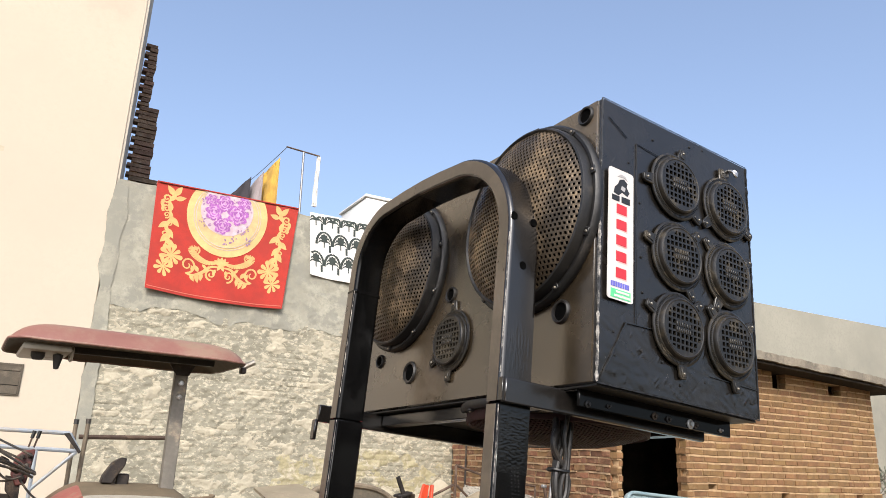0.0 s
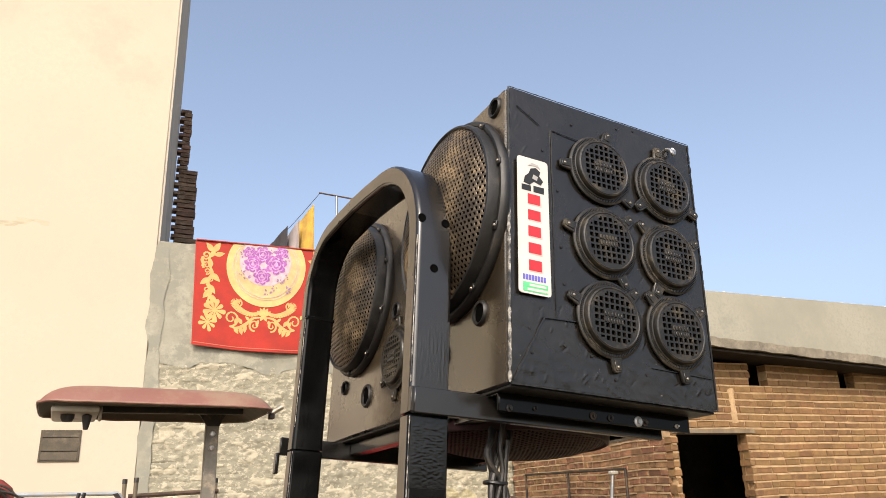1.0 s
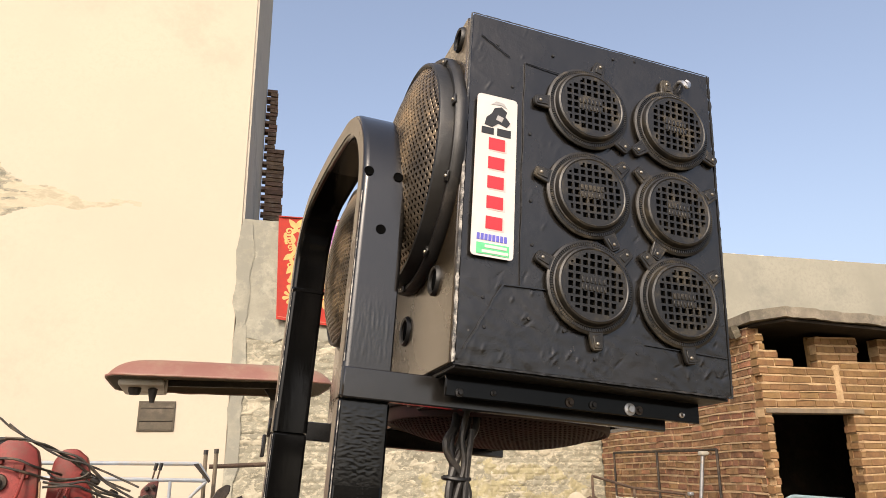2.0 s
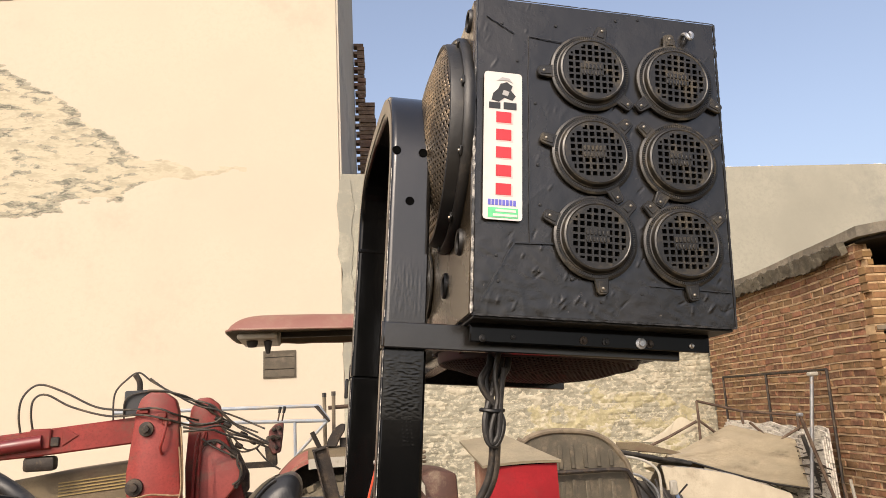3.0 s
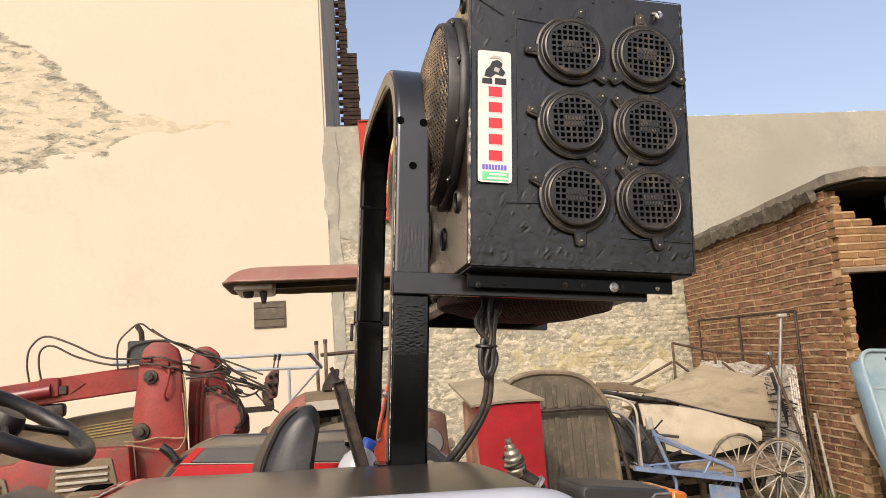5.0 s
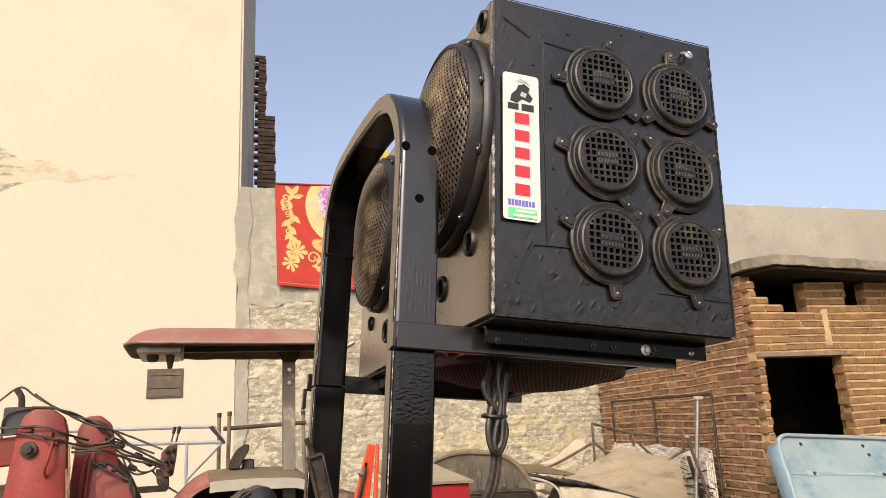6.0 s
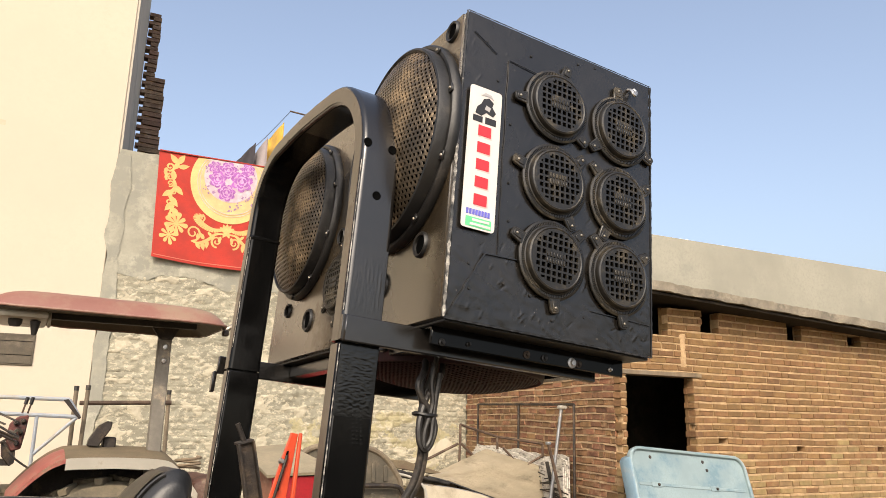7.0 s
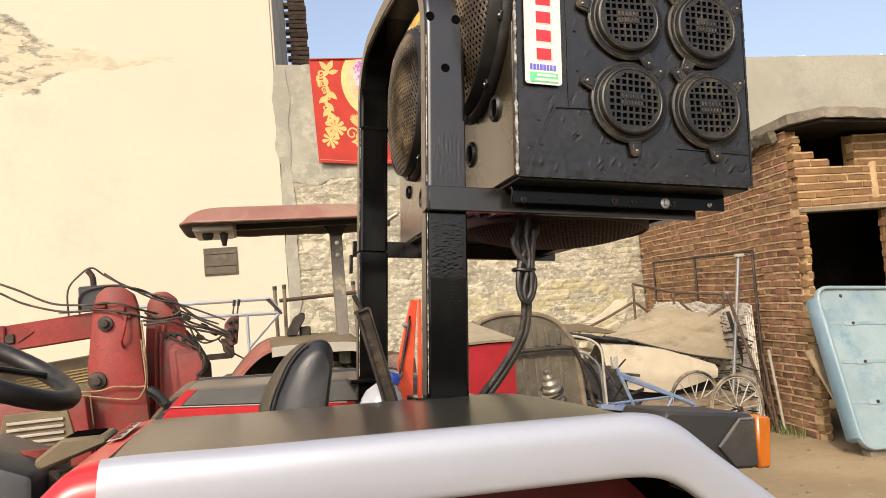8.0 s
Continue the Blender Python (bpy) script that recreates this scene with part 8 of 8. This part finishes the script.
part("bar_tip", box(B(), (5.075, 6.17, 1.285), (5.135, 6.23, 1.325), 0.008), pipe_grey, prop)
pole = thing("bracket_pole", (5.3, 6.39, GROUND), YARD, "leaning grey pole with a white bracket on top", "pole")
part("shaft", bar(B(), (5.09, 6.39, GROUND), (5.475, 6.39, 1.74), 0.023, 12), pipe_grey, pole)
part("bracket", box(B(), (5.43, 6.35, 1.735), (5.545, 6.43, 1.785), 0.012), dusty_white, pole, "white bracket")
part("hook", tube(B(), [(5.56, 6.39, 1.765), (5.595, 6.39, 1.77), (5.60, 6.39, 1.735)], 0.010, 8), rust, pole)
iron = thing("iron_gate", (5.9, 7.8, GROUND), YARD, "thin rusty iron frame leaning on the hut's side wall", "frame")
for a, b in (((5.60, 6.28, 1.80), (6.06, 9.35, 1.84)), ((6.06, 9.35, 1.84), (6.03, 9.35, GROUND)), ((5.60, 6.28, 1.80), (5.56, 6.28, GROUND)), ((5.83, 7.85, 1.82), (5.80, 7.85, GROUND)), ((5.58, 6.28, 0.6), (6.04, 9.35, 0.6))):
    part("bar", bar(B(), a, b, 0.018, 6), greasy, iron)
stack = thing("board_bundle", (5.7, 7.6, GROUND), YARD, "stack of rough white boards and plastic leaning by the wall", "bundle")
for k in range(4):
    part("board", sheet(B(), lambda s, t, k=k: (5.52 + 0.44 * s - 0.03 * k - 0.02 * t, 6.30 + 2.9 * s, GROUND + (1.57 + 0.07 * s - 0.04 * k + 0.06 * noise.noise(Vector((s * 7, k, 0)))) * t), 30, 12, thick=-0.02), bundle, stack, angle=60)
rng = random.Random(17)
bm = B()
for i in range(90):
    y = rng.uniform(6.3, 7.9)
    x = 5.50 + 0.44 * (y - 6.3) / 2.9 - 0.118
    z = rng.uniform(GROUND + 0.1, 0.95)
    box(bm, (-0.004, -rng.uniform(0.05, 0.3), -0.008), (0.004, rng.uniform(0.05, 0.3), 0.008), 0.001, Matrix.Translation((x, y, z)) @ Euler((rng.uniform(-0.2, 0.2), 0, rng.uniform(-0.05, 0.05) - 0.15)).to_matrix().to_4x4(), 1)
tagged(part("torn_plastic", bm, greasy, stack, "dark torn strips between the boards"), kind="stuff")
stick = thing("iron_rods", (5.6, 6.2, GROUND), YARD, "iron rods leaning by the hut wall", "rod")
for a, b, r, m in (((5.60, 6.5, -0.14), (5.31, 6.5, 1.06), 0.026, hose), ((5.66, 6.12, GROUND), (5.60, 6.18, 0.56), 0.018, dusty_white), ((5.58, 6.14, GROUND), (5.52, 6.20, 0.52), 0.016, rust), ((5.62, 6.5, GROUND), (5.595, 6.5, -0.12), 0.026, hose)):
    part("rod", bar(B(), a, b, r), m, stick)

# ---- pale blue moulded board leaning by the doorway ----
tl, tr, bl = Vector((5.41, 5.15, 1.33)), Vector((7.35, 5.08, 1.18)), Vector((5.25, 4.60, -0.29))
ax = (tr - tl).normalized()
ay = (tl - bl)
ay = (ay - ax * ax.dot(ay)).normalized()
az = ax.cross(ay)
W, H = 1.93, 1.80
BOARD = YARD @ Matrix.Translation(tl - ay * H) @ Matrix((ax, ay, az)).transposed().to_4x4()
board = thing("blue_board", (W / 2, 0, 0), BOARD, "pale blue moulded fibreglass panel leaning beside the hut doorway", "panel")


def round_rect(x0, y0, x1, y1, r, n=6):
    out = []
    for cx, cy, a0 in ((x1 - r, y1 - r, 0), (x0 + r, y1 - r, 90), (x0 + r, y0 + r, 180), (x1 - r, y0 + r, 270)):
        out += [(cx + r * math.cos(radians(a0 + 90 * i / n)), cy + r * math.sin(radians(a0 + 90 * i / n))) for i in range(n + 1)]
    return out


part("skin", prism(B(), round_rect(0.02, 0.02, W - 0.02, H - 0.02, 0.16), -0.02, 0.0, "z", 0.004), blue_board, board)
part("rim", sweep(B(), [Vector((x, y, 0.0)) for x, y in round_rect(0.03, 0.03, W - 0.03, H - 0.03, 0.15)], rounded(0.04, 0.075, 0.014), True, up=(0, 0, 1)), blue_board, board, "thick rounded blue edge", angle=60)
part("side_wall", prism(B(), [(0.0, 0.14), (0.0, H - 0.16), (0.055, H - 0.10), (0.075, 0.10)], -0.16, 0.03, "z", 0.012), blue_edge, board, "deep blue side wall")
for y in (0.50, 0.93, 1.36):
    part("rib", box(B(), (0.10, y - 0.018, -0.001), (W - 0.10, y + 0.018, 0.007), 0.005), blue_board, board)
    for x in (0.36, 1.30):
        part("rib_pad", box(B(), (x - 0.08, y - 0.030, 0.0), (x + 0.08, y + 0.030, 0.011), 0.006), blue_board, board)
        part("bolt", lathe(B(), [(0, 0.016), (0.014, 0.015), (0.020, 0.0)], Matrix.Translation((x + 0.03, y, 0.010)), 10), greasy, board)
for x, y in ((0.35, H - 0.12), (1.20, H - 0.12), (1.24, H - 0.22), (1.70, 1.05), (1.45, 0.14), (1.42, 0.24), (0.5, 0.12)):
    part("bolt", lathe(B(), [(0, 0.012), (0.014, 0.011), (0.022, 0.0)], Matrix.Translation((x, y, 0.0)), 10), greasy, board)
solid("prop_stone", box(B(), (5.42, 4.60, GROUND - 0.02), (5.66, 4.74, -0.385), 0.02), concrete, YARD, "rough grey stone under the leaning panel", "stone")
plank = solid("plank", flat_bar(B(), (5.74, 4.92, GROUND), (5.50, 5.33, 0.62), 0.24, 0.03, up=(0.1, -1, 0.5)), pale_plank, YARD, "pale weathered wooden plank leaning by the hut corner", "plank")

# dry weeds at the foot of the hut's side wall
bm = B()
rng = random.Random(41)
for i in range(170):
    x, y = rng.gauss(5.66, 0.07), rng.gauss(6.05, 0.16)
    a, L = rng.uniform(0, 6.28), rng.uniform(0.05, 0.15)
    lean = rng.uniform(0.2, 0.7) * L
    base = Vector((x, y, GROUND + ground_height(x, y) - 0.005))
    tip = base + Vector((math.cos(a) * lean, math.sin(a) * lean, L))
    side = Vector((-math.sin(a), math.cos(a), 0)) * 0.005
    mid = base.lerp(tip, 0.5) + Vector((0, 0, 0.02))
    v = [bm.verts.new(p) for p in (base - side, base + side, mid + side * 0.8, mid - side * 0.8, tip)]
    bm.faces.new((v[0], v[1], v[2], v[3]))
    bm.faces.new((v[3], v[2], v[4]))
solid("weeds", bm, mat("dry_green_weeds", (0.10, 0.115, 0.035), 0.8, var=0.3, scale=20, bump=0.0, spread=0.3), YARD, "small green and dry weeds at the wall's foot", "weeds", "stuff")

# ---- brickwork, last ----
def worn_brick(w, depth, h, out, rough, rng):
    """A brick whose shown face has chipped, uneven edges."""
    t = B()
    e = 0.010
    rings = []
    for y, inset in ((-out * depth / 2, 0.0), (out * (depth / 2 - e), 0.0), (out * depth / 2, e * 0.75)):
        j = lambda k: rng.uniform(-rough, rough) * k
        rings.append([t.verts.new((sx * (w / 2 - inset) + j(1.0), y + j(0.35), sz * (h / 2 - inset) + j(0.7))) for sx, sz in ((-1, -1), (1, -1), (1, 1), (-1, 1))])
    for r, q in zip(rings, rings[1:]):
        for i in range(4):
            t.faces.new((r[i], r[(i + 1) % 4], q[(i + 1) % 4], q[i]))
    t.faces.new(rings[2])
    bmesh.ops.recalc_face_normals(t, faces=t.faces[:])
    return t


def lay_bricks(wall, layout, length, z0, z1, out, skip, near, depth, seed, materials, bed_material, jitter=0.008, size=(0.268, 0.0925), joint=0.014, nearest=None, openings=lambda z: [], proud=0.0, rough=0.006, recess=0.010, upright=None, second=lambda u, z, r: 0):
    """Courses of bricks on one face. out: the face's side along v; bricks near a stretch of the plan are parts, the rest one mesh a material."""
    rng = random.Random(seed)
    L, C = size
    gap = joint if upright is None else upright
    w, h = L - gap, C - joint
    kinds = [worn_brick(w, depth, h, out, rough, rng) for k in range(9)]
    shared = []
    for material in materials:
        row_of = []
        for t in kinds:
            c = t.copy()
            c.transform(Matrix.Scale(U, 4))
            row_of.append(mesh_of("brick", c, material, 30))
        shared.append(row_of)
    cells, rests = B(), [B() for _ in materials]
    spots = []
    row = 0
    z = z0
    while z < z1:
        u = -L / 2 if row % 2 else 0.0
        u += rng.uniform(-0.055, 0.055)
        while u < length:
            span = L if rng.random() > 0.12 else L * 0.5
            pieces = [(max(u, 0), min(u + span, length))]
            for o0, o1 in openings(z + C / 2):
                pieces = [q for a, b in pieces for q in ((a, min(b, o0)), (max(a, o1), b)) if q[1] > q[0]]
            for cut0, cut1 in pieces:
                if cut1 - cut0 > 0.05 and not skip((cut0 + cut1) / 2, z + C / 2, cut1 - cut0):
                    spots.append((cut0, cut1, z, row))
            u += span
        z += C
        row += 1
    order = sorted(range(len(spots)), key=lambda i: nearest(spots[i]) if nearest else i)
    pick = set(order[:near])
    swing = 0.022 if proud else 0.016
    for i, (a, b, z, row) in enumerate(spots):
        wob = swing * noise.noise(Vector((a * 0.9, row * 0.16, seed)))
        wob2 = swing * noise.noise(Vector((b * 0.9, row * 0.16, seed)))
        v = out * (depth * 0.5 - rng.uniform(0, jitter))
        ends = [o for pair in openings(z + C / 2) for o in pair] + [0.0, length]
        a1, b1 = (a + 0.02 if any(abs(a - o) < 1e-4 for o in ends) else a), (b - 0.02 if any(abs(b - o) < 1e-4 for o in ends) else b)
        back_to = depth - recess - 0.002 * (row % 2) - 0.001 * (i % 2)
        box(cells, (a1, min(-out * 0.045, out * back_to), z + wob - 0.008), (b1, max(-out * 0.045, out * back_to), z + C + wob + 0.008))
        if proud and rng.random() < 0.88:
            face = out * (depth + proud * rng.uniform(-1.1, 0.6))
            th = joint * rng.uniform(0.45, 0.85)
            prism(cells, [(a1, z + C - th + wob), ((a1 + b1) / 2, z + C - th * rng.uniform(0.7, 1.3) + (wob + wob2) / 2), (b1, z + C - th + wob2), (b1, z + C + th * 0.4 + wob2), ((a1 + b1) / 2, z + C + th * rng.uniform(0.2, 0.7) + (wob + wob2) / 2), (a1, z + C + th * 0.4 + wob)], min(0, face), max(0, face))
        m = Matrix.Translation(((a + b) / 2, v, z + C / 2 + (wob + wob2) / 2)) @ Matrix.Rotation(rng.uniform(-0.015, 0.015) - (wob2 - wob) / L, 4, "Y") @ Matrix.Rotation(rng.uniform(-0.018, 0.018), 4, "Z")
        k, kind = rng.randrange(9), second((a + b) / 2, z, rng.random())
        if i in pick and b - a > L * 0.9:
            ob = new("brick", shared[kind][k])
            ob.parent = wall
            ob.matrix_world = Matrix.Translation((layout @ m).translation) @ (layout @ m).to_quaternion().to_matrix().to_4x4()
        else:
            c = kinds[k].copy()
            c.transform(m @ Matrix.Diagonal(((b - a - gap) / w, 1, 1, 1)))
            merge(rests[kind], c)
    tagged(part("mortar", cells, bed_material, wall, layout=layout), kind="stuff")
    for rest, material in zip(rests, materials):
        tagged(part("brick_courses", rest, material, wall, layout=layout, angle=30), kind="stuff")
    for t in kinds:
        t.free()


def front_openings(z):
    """Doorway, broken gap under the slab, beam holes and putlog holes at one height."""
    out = []
    if z < 2.225:
        out.append((0.105 + 0.012 * (int((z - GROUND) / 0.0925) % 2), 1.235 + 0.02 * (int((z - GROUND) / 0.0925) % 2)))
    if z > 2.69:
        out.append((0.50 if z < 2.79 else 0.30 if z < 2.88 else 0.13, 0.84))
    for x0, x1, za, zb in ((1.48, 1.78, 2.80, 3.1), (3.20, 3.50, 2.82, 3.1), (4.58, 4.90, 2.76, 3.0), (1.66, 1.82, 1.27, 1.37), (3.20, 3.36, 1.24, 1.34), (5.05, 5.2, 1.24, 1.34)):
        if za < z < zb:
            out.append((x0, x1))
    return out


def bleached(u, z, r):
    """Salts have bleached the foot of the front wall, with an uneven upper limit."""
    return 1 if z + 0.35 * noise.fractal(Vector((u * 0.8, z * 1.2, 6)), 1, 2, 3) + 0.5 * (r - 0.5) < 0.98 else 0


def smear(s, t):
    """A run of cement down the bricks above the doorway, thin and ragged at its edges."""
    wide = 0.5 + 0.5 * noise.noise(Vector((t * 5, 2, 0)))
    u = 1.095 + (s - 0.5) * (0.06 + 0.09 * wide) + 0.02 * noise.noise(Vector((t * 3, 7, 0)))
    return (u, 0.004 - 0.016 * math.sin(math.pi * s) * (0.6 + 0.4 * noise.noise(Vector((s * 4, t * 14, 3)))) * min(1, 8 * t, 8 * (1 - t)), 2.30 + 0.44 * t)


part("cement_smear", sheet(B(), smear, 10, 40), mortar, hut_front, "pale run of cement on the bricks", angle=60, layout=HUT)
lay_bricks(hut_front, HUT @ Matrix.Translation((0, 0.115, 0)), 5.75, GROUND, 3.06, -1, lambda u, z, w: False, 290, 0.115, 3, (brickm, salt_brick), mortar, nearest=lambda q: abs(q[0] - 1.6) + 0.6 * abs(q[2] - 1.6), openings=front_openings, jitter=0.006, joint=0.020, upright=0.005, proud=0.006, rough=0.006, recess=0.012, second=bleached)
lay_bricks(hut_side, SIDE @ Matrix.Translation((0, -0.115, 0)), 4.85, GROUND, 3.10, 1, lambda u, z, w: (0.55 < u < 0.66 and 1.28 < z < 1.38) or z > 3.13, 290, 0.115, 5, (side_brick,), side_mortar, jitter=0.012, joint=0.020, upright=0.016, rough=0.010, recess=0.015, proud=0.004, nearest=lambda q: q[0] + 0.6 * abs(q[2] - 1.6))
